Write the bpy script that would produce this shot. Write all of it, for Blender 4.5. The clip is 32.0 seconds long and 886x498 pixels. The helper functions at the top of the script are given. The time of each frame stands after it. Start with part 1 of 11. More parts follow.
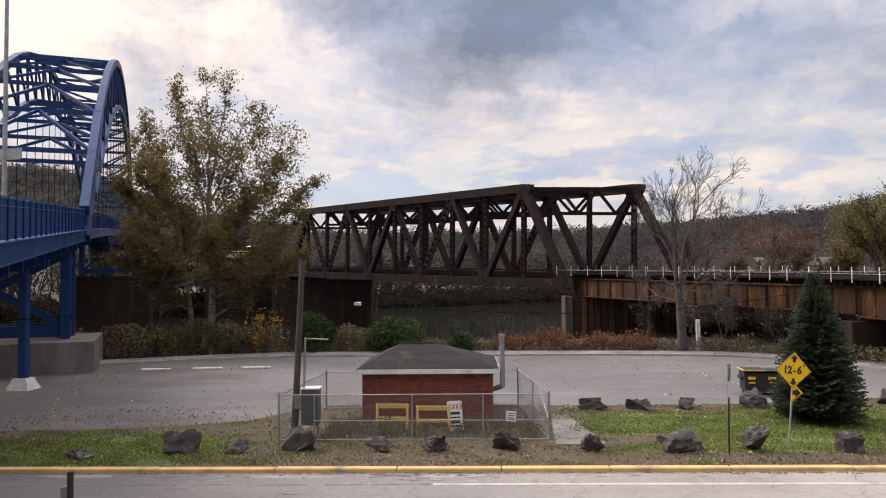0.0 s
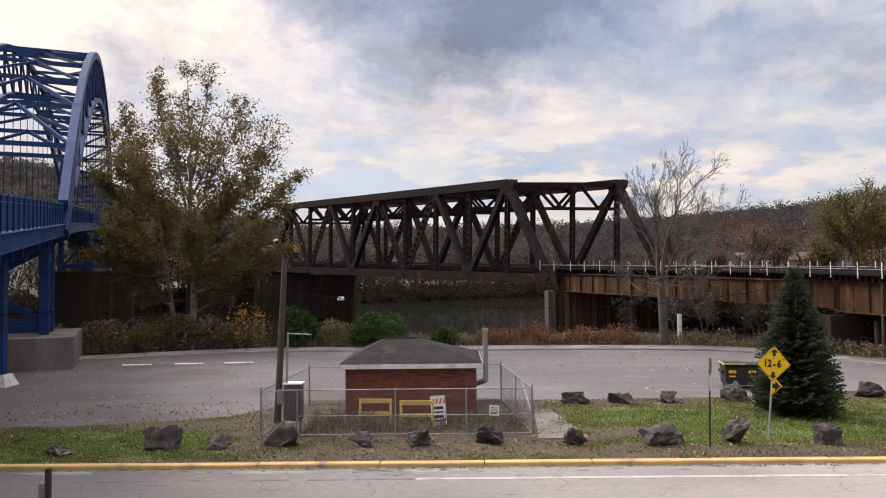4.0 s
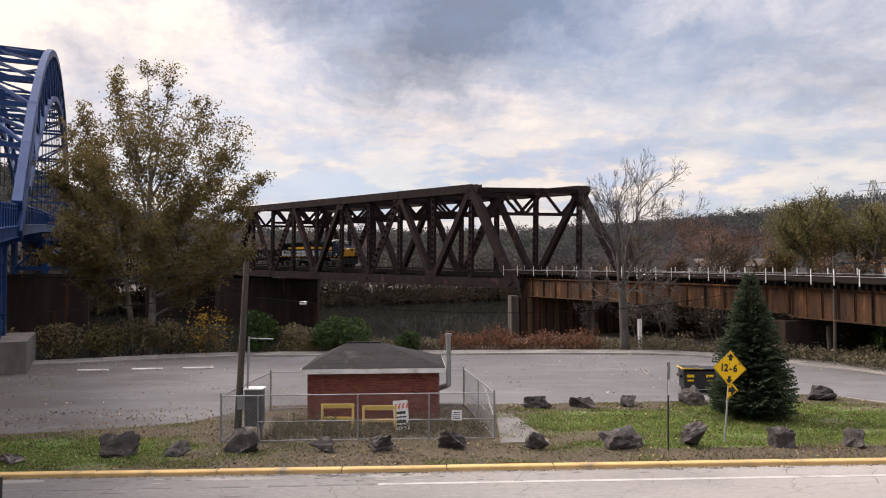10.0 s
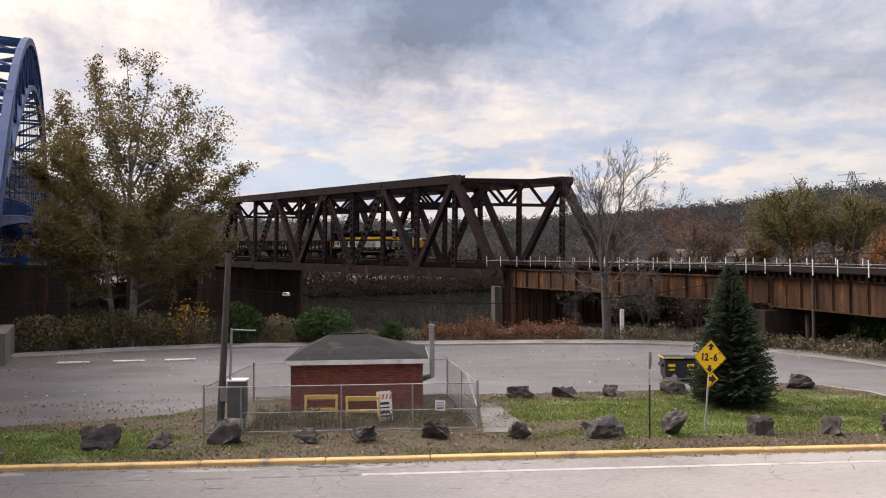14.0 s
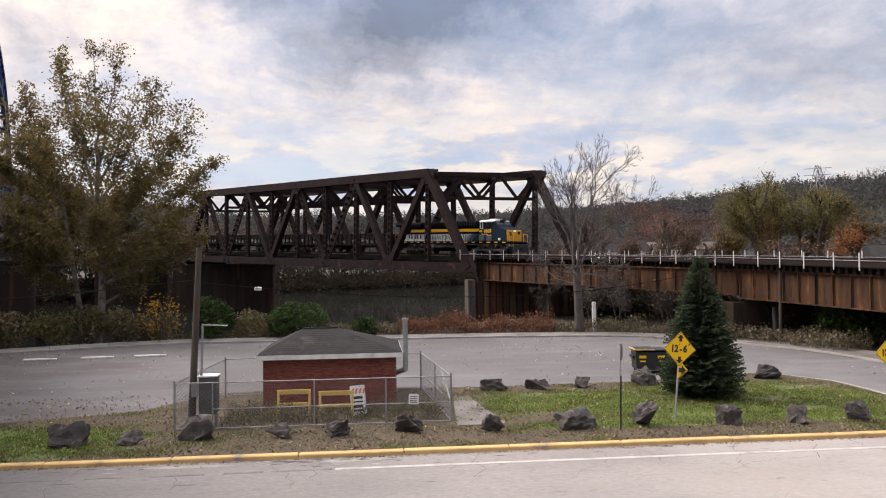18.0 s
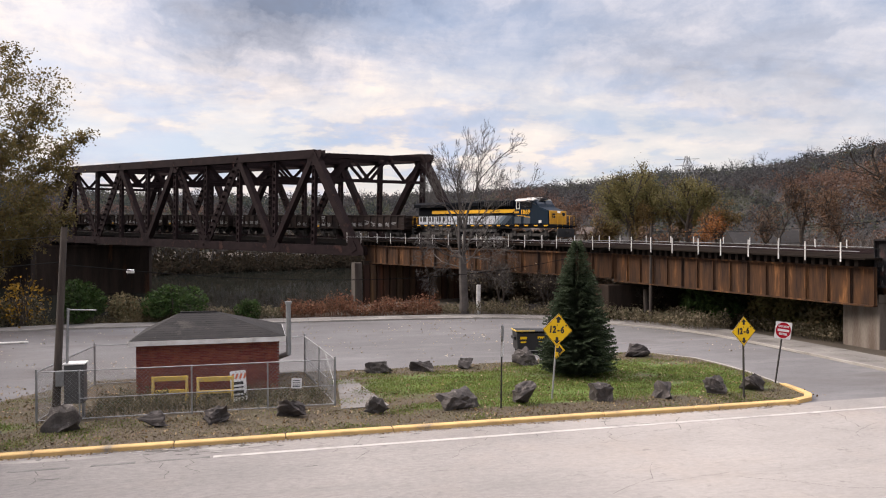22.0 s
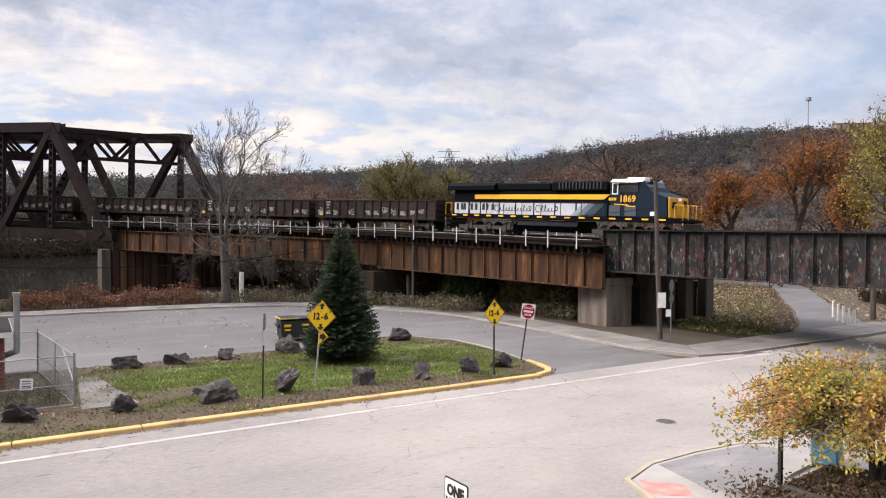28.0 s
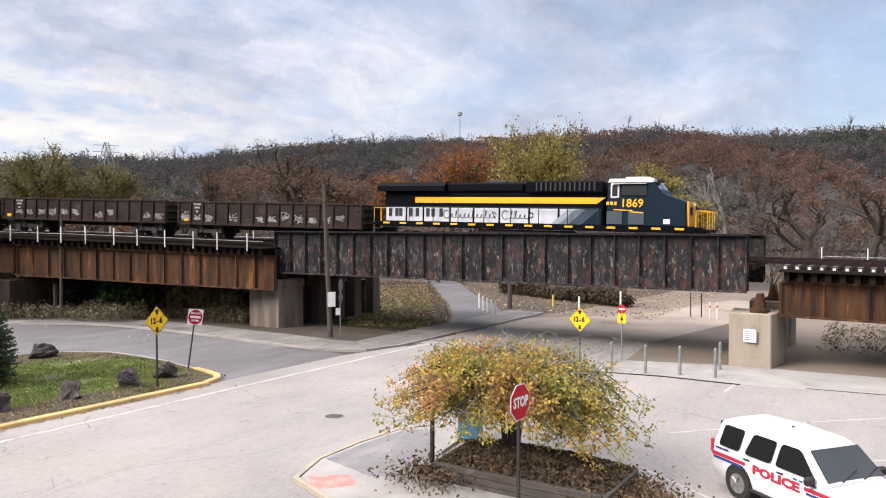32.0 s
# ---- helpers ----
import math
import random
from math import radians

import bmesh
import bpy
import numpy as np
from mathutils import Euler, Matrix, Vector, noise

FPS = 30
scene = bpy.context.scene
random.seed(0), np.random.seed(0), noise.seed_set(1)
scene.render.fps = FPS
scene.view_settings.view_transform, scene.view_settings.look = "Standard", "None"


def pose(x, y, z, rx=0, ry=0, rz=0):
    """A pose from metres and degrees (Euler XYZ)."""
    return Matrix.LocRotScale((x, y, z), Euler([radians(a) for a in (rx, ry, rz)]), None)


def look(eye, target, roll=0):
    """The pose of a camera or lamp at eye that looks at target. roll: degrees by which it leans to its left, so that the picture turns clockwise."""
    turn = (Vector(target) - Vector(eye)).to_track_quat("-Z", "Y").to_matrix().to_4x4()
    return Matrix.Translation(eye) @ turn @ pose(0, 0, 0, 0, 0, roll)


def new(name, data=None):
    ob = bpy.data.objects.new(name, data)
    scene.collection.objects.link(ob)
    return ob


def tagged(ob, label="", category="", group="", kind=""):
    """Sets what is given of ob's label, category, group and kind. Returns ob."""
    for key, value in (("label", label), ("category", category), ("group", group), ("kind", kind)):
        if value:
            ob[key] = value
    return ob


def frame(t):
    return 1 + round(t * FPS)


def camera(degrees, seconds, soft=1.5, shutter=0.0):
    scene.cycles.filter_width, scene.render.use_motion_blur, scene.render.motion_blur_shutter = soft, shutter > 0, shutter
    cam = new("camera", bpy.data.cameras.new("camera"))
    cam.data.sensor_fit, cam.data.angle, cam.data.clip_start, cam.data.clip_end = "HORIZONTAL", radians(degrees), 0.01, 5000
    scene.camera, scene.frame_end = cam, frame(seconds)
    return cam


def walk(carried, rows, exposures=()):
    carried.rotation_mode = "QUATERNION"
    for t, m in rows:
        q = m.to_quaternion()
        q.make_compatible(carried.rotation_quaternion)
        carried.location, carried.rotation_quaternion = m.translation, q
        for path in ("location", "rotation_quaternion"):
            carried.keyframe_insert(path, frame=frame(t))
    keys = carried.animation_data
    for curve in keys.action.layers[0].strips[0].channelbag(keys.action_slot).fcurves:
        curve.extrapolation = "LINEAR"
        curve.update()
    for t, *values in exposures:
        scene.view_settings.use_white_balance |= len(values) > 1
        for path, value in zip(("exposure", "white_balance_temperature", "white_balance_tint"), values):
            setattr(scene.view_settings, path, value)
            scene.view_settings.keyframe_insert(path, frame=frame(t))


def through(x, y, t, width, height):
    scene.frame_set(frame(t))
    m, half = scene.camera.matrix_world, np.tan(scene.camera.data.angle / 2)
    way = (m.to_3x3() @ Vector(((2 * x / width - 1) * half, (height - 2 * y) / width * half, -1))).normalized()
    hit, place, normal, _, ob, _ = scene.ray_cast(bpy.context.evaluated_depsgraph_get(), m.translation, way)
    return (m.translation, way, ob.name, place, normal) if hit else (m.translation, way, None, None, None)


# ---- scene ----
cam = camera(62.5, 32.0, 1.1)
PATH = [
    (0, (2.739, -0.792, 6.795), (2.6719, 1.2047, 6.8784), -0.62),
    (0.5, (2.739, -0.782, 6.791), (2.6740, 1.2155, 6.8691), -0.66),
    (1, (2.740, -0.772, 6.787), (2.6763, 1.2251, 6.8614), -0.69),
    (1.5, (2.741, -0.764, 6.783), (2.6835, 1.2336, 6.8533), -0.70),
    (2, (2.742, -0.758, 6.780), (2.6931, 1.2402, 6.8477), -0.71),
    (2.5, (2.743, -0.754, 6.778), (2.7020, 1.2444, 6.8457), -0.71),
    (3, (2.743, -0.752, 6.777), (2.7110, 1.2463, 6.8457), -0.70),
    (3.5, (2.743, -0.752, 6.776), (2.7177, 1.2466, 6.8457), -0.67),
    (5.5, (2.745, -0.758, 6.777), (2.7273, 1.2412, 6.8442), -0.66),
    (6, (2.745, -0.761, 6.778), (2.7315, 1.2383, 6.8406), -0.63),
    (6.5, (2.747, -0.765, 6.780), (2.7370, 1.2337, 6.8388), -0.60),
    (7, (2.748, -0.772, 6.784), (2.7451, 1.2273, 6.8409), -0.58),
    (7.5, (2.750, -0.779, 6.787), (2.7547, 1.2202, 6.8451), -0.56),
    (8, (2.752, -0.786, 6.791), (2.7674, 1.2133, 6.8529), -0.54),
    (8.5, (2.755, -0.791, 6.794), (2.7807, 1.2071, 6.8635), -0.51),
    (9, (2.757, -0.796, 6.797), (2.7994, 1.2018, 6.8737), -0.47),
    (9.5, (2.760, -0.800, 6.799), (2.8206, 1.1972, 6.8789), -0.42),
    (10, (2.763, -0.804, 6.800), (2.8391, 1.1933, 6.8804), -0.38),
    (10.5, (2.766, -0.806, 6.801), (2.8509, 1.1903, 6.8756), -0.33),
    (11, (2.769, -0.809, 6.801), (2.8573, 1.1880, 6.8714), -0.29),
    (11.5, (2.771, -0.811, 6.801), (2.8597, 1.1864, 6.8651), -0.27),
    (12, (2.773, -0.812, 6.801), (2.8622, 1.1851, 6.8633), -0.27),
    (12.5, (2.775, -0.813, 6.801), (2.8696, 1.1839, 6.8609), -0.31),
    (13, (2.776, -0.814, 6.802), (2.8812, 1.1825, 6.8592), -0.37),
    (13.5, (2.776, -0.815, 6.802), (2.8897, 1.1809, 6.8575), -0.43),
    (14, (2.777, -0.817, 6.803), (2.8977, 1.1786, 6.8577), -0.50),
    (14.5, (2.777, -0.820, 6.805), (2.9057, 1.1756, 6.8559), -0.55),
    (15, (2.778, -0.822, 6.806), (2.9164, 1.1725, 6.8531), -0.59),
    (15.5, (2.780, -0.824, 6.806), (2.9273, 1.1701, 6.8484), -0.62),
    (17.5, (2.793, -0.827, 6.803), (2.9695, 1.1648, 6.8434), -0.81),
    (18, (2.797, -0.827, 6.802), (2.9899, 1.1632, 6.8388), -0.73),
    (18.5, (2.803, -0.828, 6.800), (3.0151, 1.1604, 6.8353), -0.62),
    (19, (2.812, -0.830, 6.799), (3.0480, 1.1554, 6.8316), -0.52),
    (19.5, (2.823, -0.834, 6.798), (3.0899, 1.1477, 6.8250), -0.44),
    (20, (2.837, -0.839, 6.798), (3.1405, 1.1378, 6.8189), -0.38),
    (20.5, (2.854, -0.844, 6.798), (3.2003, 1.1262, 6.8117), -0.35),
    (21, (2.873, -0.847, 6.798), (3.2697, 1.1128, 6.8051), -0.33),
    (21.5, (2.893, -0.850, 6.798), (3.3397, 1.0995, 6.7956), -0.31),
    (22, (2.914, -0.851, 6.798), (3.4075, 1.0871, 6.7857), -0.31),
    (22.5, (2.934, -0.850, 6.798), (3.4756, 1.0750, 6.7786), -0.32),
    (23, (2.953, -0.848, 6.798), (3.5407, 1.0635, 6.7701), -0.33),
    (23.5, (2.969, -0.845, 6.798), (3.6061, 1.0509, 6.7673), -0.34),
    (24, (2.983, -0.841, 6.796), (3.6716, 1.0362, 6.7663), -0.34),
    (24.5, (2.996, -0.839, 6.795), (3.7372, 1.0180, 6.7638), -0.32),
    (25, (3.008, -0.839, 6.792), (3.8028, 0.9959, 6.7594), -0.27),
    (25.5, (3.021, -0.841, 6.790), (3.8650, 0.9716, 6.7548), -0.20),
    (27.5, (3.073, -0.860, 6.782), (4.0919, 0.8599, 6.7347), 0.17),
    (28, (3.086, -0.869, 6.781), (4.1559, 0.8201, 6.7326), 0.24),
    (28.5, (3.100, -0.882, 6.781), (4.2279, 0.7688, 6.7310), 0.30),
    (29, (3.114, -0.901, 6.781), (4.3102, 0.7012, 6.7290), 0.34),
    (29.5, (3.128, -0.926, 6.782), (4.3984, 0.6184, 6.7287), 0.37),
    (30, (3.142, -0.956, 6.784), (4.4880, 0.5231, 6.7287), 0.37),
    (30.5, (3.156, -0.990, 6.786), (4.5805, 0.4131, 6.7308), 0.33),
    (31, (3.170, -1.029, 6.790), (4.6795, 0.2820, 6.7380), 0.27),
    (31.5, (3.183, -1.072, 6.794), (4.7819, 0.1287, 6.7486), 0.16),
    (32, (3.196, -1.119, 6.801), (4.8816, -0.0433, 6.7582), 0.03),
]
EXPOSURES = [(0.0, 0.12, 6420, 15), (10.0, 0.18, 6420, 15), (17.0, 0.20, 6420, 15), (22.0, 0.25, 6380, 15), (28.0, 0.34, 6200, 14), (32.0, 0.42, 6120, 13)]
walk(cam, [(t, look(eye, target, roll)) for t, eye, target, roll in PATH], EXPOSURES)

# ---- world, sun ----
SUN_AZ, SUN_EL = -62.0, 36.0


def make_world():
    w = bpy.data.worlds.new("sky")
    scene.world = w
    w.use_nodes = True
    nt = w.node_tree
    nt.nodes.clear()
    N, L = nt.nodes.new, nt.links.new
    out, bg = N("ShaderNodeOutputWorld"), N("ShaderNodeBackground")
    sky = N("ShaderNodeTexSky")
    sky.sky_type, sky.sun_disc = "NISHITA", False
    sky.sun_elevation, sky.sun_rotation = radians(SUN_EL), radians(SUN_AZ)
    dim = N("ShaderNodeVectorMath"); dim.operation = "SCALE"; dim.inputs["Scale"].default_value = 0.13
    L(sky.outputs[0], dim.inputs[0])
    co, sep = N("ShaderNodeTexCoord"), N("ShaderNodeSeparateXYZ")
    L(co.outputs["Generated"], sep.inputs[0])

    def mth(op, a, b=None, clamp=False):
        n = N("ShaderNodeMath"); n.operation = op; n.use_clamp = clamp
        for i, v in enumerate((a, b)):
            if v is None:
                continue
            if isinstance(v, (int, float)):
                n.inputs[i].default_value = v
            else:
                L(v, n.inputs[i])
        return n.outputs[0]

    up = mth("MAXIMUM", sep.outputs[2], 0.0)
    den = mth("ADD", up, 0.16)
    comb = N("ShaderNodeCombineXYZ")
    L(mth("DIVIDE", sep.outputs[0], den), comb.inputs[0])
    L(mth("DIVIDE", sep.outputs[1], den), comb.inputs[1])

    def noise_tex(scale, detail, rough, off, dist=0.0):
        mp = N("ShaderNodeMapping"); mp.inputs["Location"].default_value = off
        mp.inputs["Scale"].default_value = (0.8, 1.0, 1.0)
        L(comb.outputs[0], mp.inputs[0])
        n = N("ShaderNodeTexNoise")
        n.inputs["Scale"].default_value, n.inputs["Detail"].default_value, n.inputs["Roughness"].default_value = scale, detail, rough
        n.inputs["Distortion"].default_value = dist
        L(mp.outputs[0], n.inputs[0])
        return n.outputs[0]

    def ramp(fac, stops):
        r = N("ShaderNodeValToRGB")
        while len(r.color_ramp.elements) < len(stops):
            r.color_ramp.elements.new(0.5)
        for e, (p, c) in zip(r.color_ramp.elements, stops):
            e.position, e.color = p, (*c, 1)
        L(fac, r.inputs[0])
        return r.outputs[0]

    def mix(fac, a, b, mode="MIX"):
        m = N("ShaderNodeMix"); m.data_type = "RGBA"; m.blend_type = mode
        if isinstance(fac, (int, float)):
            m.inputs[0].default_value = fac
        else:
            L(fac, m.inputs[0])
        for i, v in ((6, a), (7, b)):
            if isinstance(v, tuple):
                m.inputs[i].default_value = (*v, 1)
            else:
                L(v, m.inputs[i])
        return m.outputs[2]

    big = noise_tex(0.55, 3, 0.5, (3.1, 1.7, 0.0), 0.4)
    fine = noise_tex(1.7, 9, 0.62, (7.3, 2.2, 0.0), 0.5)
    lump = mth("ADD", mth("MULTIPLY_ADD", big, 0.36), mth("MULTIPLY", fine, 0.42))
    lump.node.inputs[0].links[0].from_node.inputs[2].default_value = 0.105
    # the larger cloud banks, as bearings, heights and widths in degrees
    wob = N("ShaderNodeTexNoise"); wob.inputs["Scale"].default_value, wob.inputs["Detail"].default_value, wob.inputs["Roughness"].default_value = 5.5, 6, 0.6
    L(co.outputs["Generated"], wob.inputs[0])
    sh = N("ShaderNodeVectorMath"); sh.operation = "MULTIPLY_ADD"
    sh.inputs[1].default_value, sh.inputs[2].default_value = (0.34, 0.34, 0.22), (-0.17, -0.17, -0.11)
    L(wob.outputs["Color"], sh.inputs[0])
    bent = N("ShaderNodeVectorMath"); bent.operation = "ADD"
    L(co.outputs["Generated"], bent.inputs[0])
    L(sh.outputs[0], bent.inputs[1])
    for az, el, wide, amount in ((3, 21, 9, 0.13), (-8, 15, 7, 0.02), (10, 21, 8, 0.15), (-3, 25, 8, 0.06), (-14, 17, 7, -0.09), (-12, 8, 7, -0.07), (-31, 17, 11, -0.10), (-6, 8, 8, -0.06), (13, 15, 6, -0.05), (28, 14, 8, 0.02), (22, 19, 6, -0.05), (10, 9, 8, 0.02), (84, 15, 13, 0.06), (60, 19, 10, 0.04), (38, 15, 11, 0.015), (30, 9, 8, -0.03), (54, 12, 11, 0.03), (72, 11, 9, 0.03), (110, 25, 25, 0.06), (-70, 30, 25, 0.05)):
        dv = Vector((math.sin(radians(az)) * math.cos(radians(el)), math.cos(radians(az)) * math.cos(radians(el)), math.sin(radians(el))))
        df = N("ShaderNodeVectorMath"); df.operation = "SUBTRACT"; df.inputs[1].default_value = dv
        L(bent.outputs[0], df.inputs[0])
        sc = N("ShaderNodeVectorMath"); sc.operation = "MULTIPLY"; sc.inputs[1].default_value = (1, 1, 1.7)
        L(df.outputs[0], sc.inputs[0])
        ln = N("ShaderNodeVectorMath"); ln.operation = "LENGTH"
        L(sc.outputs[0], ln.inputs[0])
        fall = mth("SUBTRACT", 1.0, mth("DIVIDE", ln.outputs["Value"], radians(wide) * 1.9), True)
        lump = mth("ADD", lump, mth("MULTIPLY", mth("POWER", fall, 1.3), amount * 1.25))
    # mottling, stretched level
    mm = N("ShaderNodeMapping"); mm.inputs["Scale"].default_value = (1, 1, 2.6)
    L(bent.outputs[0], mm.inputs[0])
    mott = N("ShaderNodeTexNoise"); mott.inputs["Scale"].default_value, mott.inputs["Detail"].default_value, mott.inputs["Roughness"].default_value = 6.0, 9, 0.55
    L(mm.outputs[0], mott.inputs[0])
    lump = mth("ADD", lump, mth("MULTIPLY", mth("SUBTRACT", mott.outputs[0], 0.5), 0.37))
    clouds = ramp(lump, [(0.39, (0.90, 0.82, 0.74)), (0.47, (0.64, 0.62, 0.65)), (0.55, (0.41, 0.435, 0.51)), (0.70, (0.17, 0.20, 0.27))])
    # how near to the sun the look goes
    sv = Vector((math.sin(radians(SUN_AZ)) * math.cos(radians(SUN_EL)), math.cos(radians(SUN_AZ)) * math.cos(radians(SUN_EL)), math.sin(radians(SUN_EL))))
    dot = N("ShaderNodeVectorMath"); dot.operation = "DOT_PRODUCT"; dot.inputs[1].default_value = sv
    L(co.outputs["Generated"], dot.inputs[0])
    near_sun = mth("POWER", mth("MAXIMUM", dot.outputs["Value"], 0.0), 9.0)
    glow = mix(mth("MULTIPLY", near_sun, 0.8), clouds, (1.25, 1.12, 0.92))
    lit = mix(0.55, glow, mix(1.0, clouds, (1.35, 1.28, 1.15), "MULTIPLY"))
    east = N("ShaderNodeVectorMath"); east.operation = "DOT_PRODUCT"; east.inputs[1].default_value = (0.91, 0.42, 0.0)
    L(co.outputs["Generated"], east.inputs[0])
    lit = mix(mth("POWER", mth("MAXIMUM", east.outputs["Value"], 0.0), 3.0), lit, mix(1.0, mix(0.4, lit, (0.62, 0.66, 0.74)), (0.89, 0.935, 0.975), "MULTIPLY"))
    # broken cream clouds with blue gaps low over the river
    gap = N("ShaderNodeTexNoise"); gap.inputs["Scale"].default_value, gap.inputs["Detail"].default_value, gap.inputs["Roughness"].default_value = 11.0, 8, 0.55
    mg = N("ShaderNodeMapping"); mg.inputs["Scale"].default_value, mg.inputs["Location"].default_value = (1, 1, 3.0), (0.3, 0.7, 0.1)
    L(co.outputs["Generated"], mg.inputs[0])
    L(mg.outputs[0], gap.inputs[0])
    cream = ramp(gap.outputs[0], [(0.40, (0.52, 0.63, 0.80)), (0.46, (0.66, 0.68, 0.74)), (0.52, (1.0, 0.89, 0.75)), (0.64, (1.08, 0.96, 0.80))])
    band = mth("SUBTRACT", 1.0, mth("DIVIDE", mth("ABSOLUTE", mth("SUBTRACT", up, 0.12)), 0.13), True)
    toward = N("ShaderNodeVectorMath"); toward.operation = "DOT_PRODUCT"; toward.inputs[1].default_value = (0.14, 0.99, 0.0)
    L(co.outputs["Generated"], toward.inputs[0])
    low_band = mth("MULTIPLY", band, mth("POWER", mth("MAXIMUM", toward.outputs["Value"], 0.0), 5.0))
    lit = mix(mth("MULTIPLY", low_band, 0.95), lit, cream)
    thin = ramp(noise_tex(1.25, 6, 0.6, (11.0, 5.0, 0.0), 0.3), [(0.42, (0, 0, 0)), (0.62, (1, 1, 1))])
    high = mth("MULTIPLY", thin, mth("SUBTRACT", 1.0, near_sun))
    cover = mth("SUBTRACT", 1.0, mth("MULTIPLY", high, 0.45), True)
    both = mix(cover, dim.outputs[0], lit)
    low = mth("POWER", mth("SUBTRACT", 1.0, up), 14.0)
    hazy = mix(mth("MULTIPLY", low, 0.7), both, mix(near_sun, (0.80, 0.76, 0.74), (1.2, 1.0, 0.78)))
    # an overcast sky brightens towards the zenith
    zen = mth("MULTIPLY_ADD", mth("POWER", up, 3.0), 3.2)
    zen.node.inputs[2].default_value = 0.86
    lift = N("ShaderNodeVectorMath"); lift.operation = "SCALE"
    L(hazy, lift.inputs[0])
    L(zen, lift.inputs["Scale"])
    L(lift.outputs[0], bg.inputs[0])
    bg.inputs[1].default_value = 1.04
    L(bg.outputs[0], out.inputs[0])


make_world()
sun = new("sun", bpy.data.lights.new("sun", "SUN"))
sun.data.energy, sun.data.angle, sun.data.color = 4.3, radians(28), (1.0, 0.9, 0.78)
sun.matrix_world = look((0, 0, 0), (-math.sin(radians(SUN_AZ)) * math.cos(radians(SUN_EL)), -math.cos(radians(SUN_AZ)) * math.cos(radians(SUN_EL)), -math.sin(radians(SUN_EL))))


# ---- materials ----
def mat(name, c1, c2=None, scale=1.5, rough=0.85, metal=0.0, bump=0.15, c3=None, fine=18.0, vary=0.0, stretch=(1, 1, 1), island=False, spec=0.4):
    """A surface in two tones at two scales, with a third tone in stains; sizes in metres of the object."""
    m = bpy.data.materials.new(name)
    m.use_nodes = True
    nt = m.node_tree
    N, L = nt.nodes.new, nt.links.new
    p = nt.nodes["Principled BSDF"]
    c2 = c2 or tuple(v * 0.7 for v in c1)
    k = 0.92 if max(c1) > 0.5 else 0.84
    c1, c2, c3 = (tuple(v * k for v in c) if c else None for c in (c1, c2, c3))
    co, mp = N("ShaderNodeTexCoord"), N("ShaderNodeMapping")
    mp.inputs["Scale"].default_value = stretch
    L(co.outputs["Object"], mp.inputs[0])
    big, small = N("ShaderNodeTexNoise"), N("ShaderNodeTexNoise")
    big.inputs["Scale"].default_value, big.inputs["Detail"].default_value = scale, 5
    small.inputs["Scale"].default_value, small.inputs["Detail"].default_value = scale * fine, 4
    for n in (big, small):
        L(mp.outputs[0], n.inputs[0])
    add = N("ShaderNodeMath"); add.operation = "MULTIPLY_ADD"
    add.inputs[1].default_value = 0.35
    L(small.outputs[0], add.inputs[0])
    L(big.outputs[0], add.inputs[2])
    r = N("ShaderNodeValToRGB")
    els = r.color_ramp.elements
    els[0].position, els[0].color = 0.5, (*c1, 1)
    els[1].position, els[1].color = 0.78, (*c2, 1)
    if c3:
        e = els.new(0.92); e.color = (*c3, 1)
    L(add.outputs[0], r.inputs[0])
    col = r.outputs[0]
    if vary:
        src = N("ShaderNodeNewGeometry").outputs["Random Per Island"] if island else N("ShaderNodeObjectInfo").outputs["Random"]
        mr = N("ShaderNodeMapRange")
        mr.inputs["To Min"].default_value, mr.inputs["To Max"].default_value = 1 - vary, 1 + vary
        L(src, mr.inputs[0])
        hs = N("ShaderNodeHueSaturation")
        hr = N("ShaderNodeMapRange")
        hr.inputs["To Min"].default_value, hr.inputs["To Max"].default_value = 0.5 - vary * 0.06, 0.5 + vary * 0.06
        L(src, hr.inputs[0])
        L(hr.outputs[0], hs.inputs["Hue"])
        L(mr.outputs[0], hs.inputs["Value"])
        L(col, hs.inputs["Color"])
        col = hs.outputs[0]
    L(col, p.inputs["Base Color"])
    p.inputs["Metallic"].default_value = metal
    p.inputs["Specular IOR Level"].default_value = spec
    rr = N("ShaderNodeMapRange")
    rr.inputs["To Min"].default_value, rr.inputs["To Max"].default_value = max(rough - 0.12, 0.02), min(rough + 0.12, 1)
    L(big.outputs[0], rr.inputs[0])
    L(rr.outputs[0], p.inputs["Roughness"])
    if bump:
        b = N("ShaderNodeBump")
        b.inputs["Strength"].default_value, b.inputs["Distance"].default_value = bump, 0.02
        L(small.outputs[0], b.inputs["Height"])
        L(b.outputs[0], p.inputs["Normal"])
    return m


def glow_mat(name, colour, strength):
    m = mat(name, colour, rough=0.3, bump=0)
    p = m.node_tree.nodes["Principled BSDF"]
    p.inputs["Emission Color"].default_value, p.inputs["Emission Strength"].default_value = (*colour, 1), strength
    return m


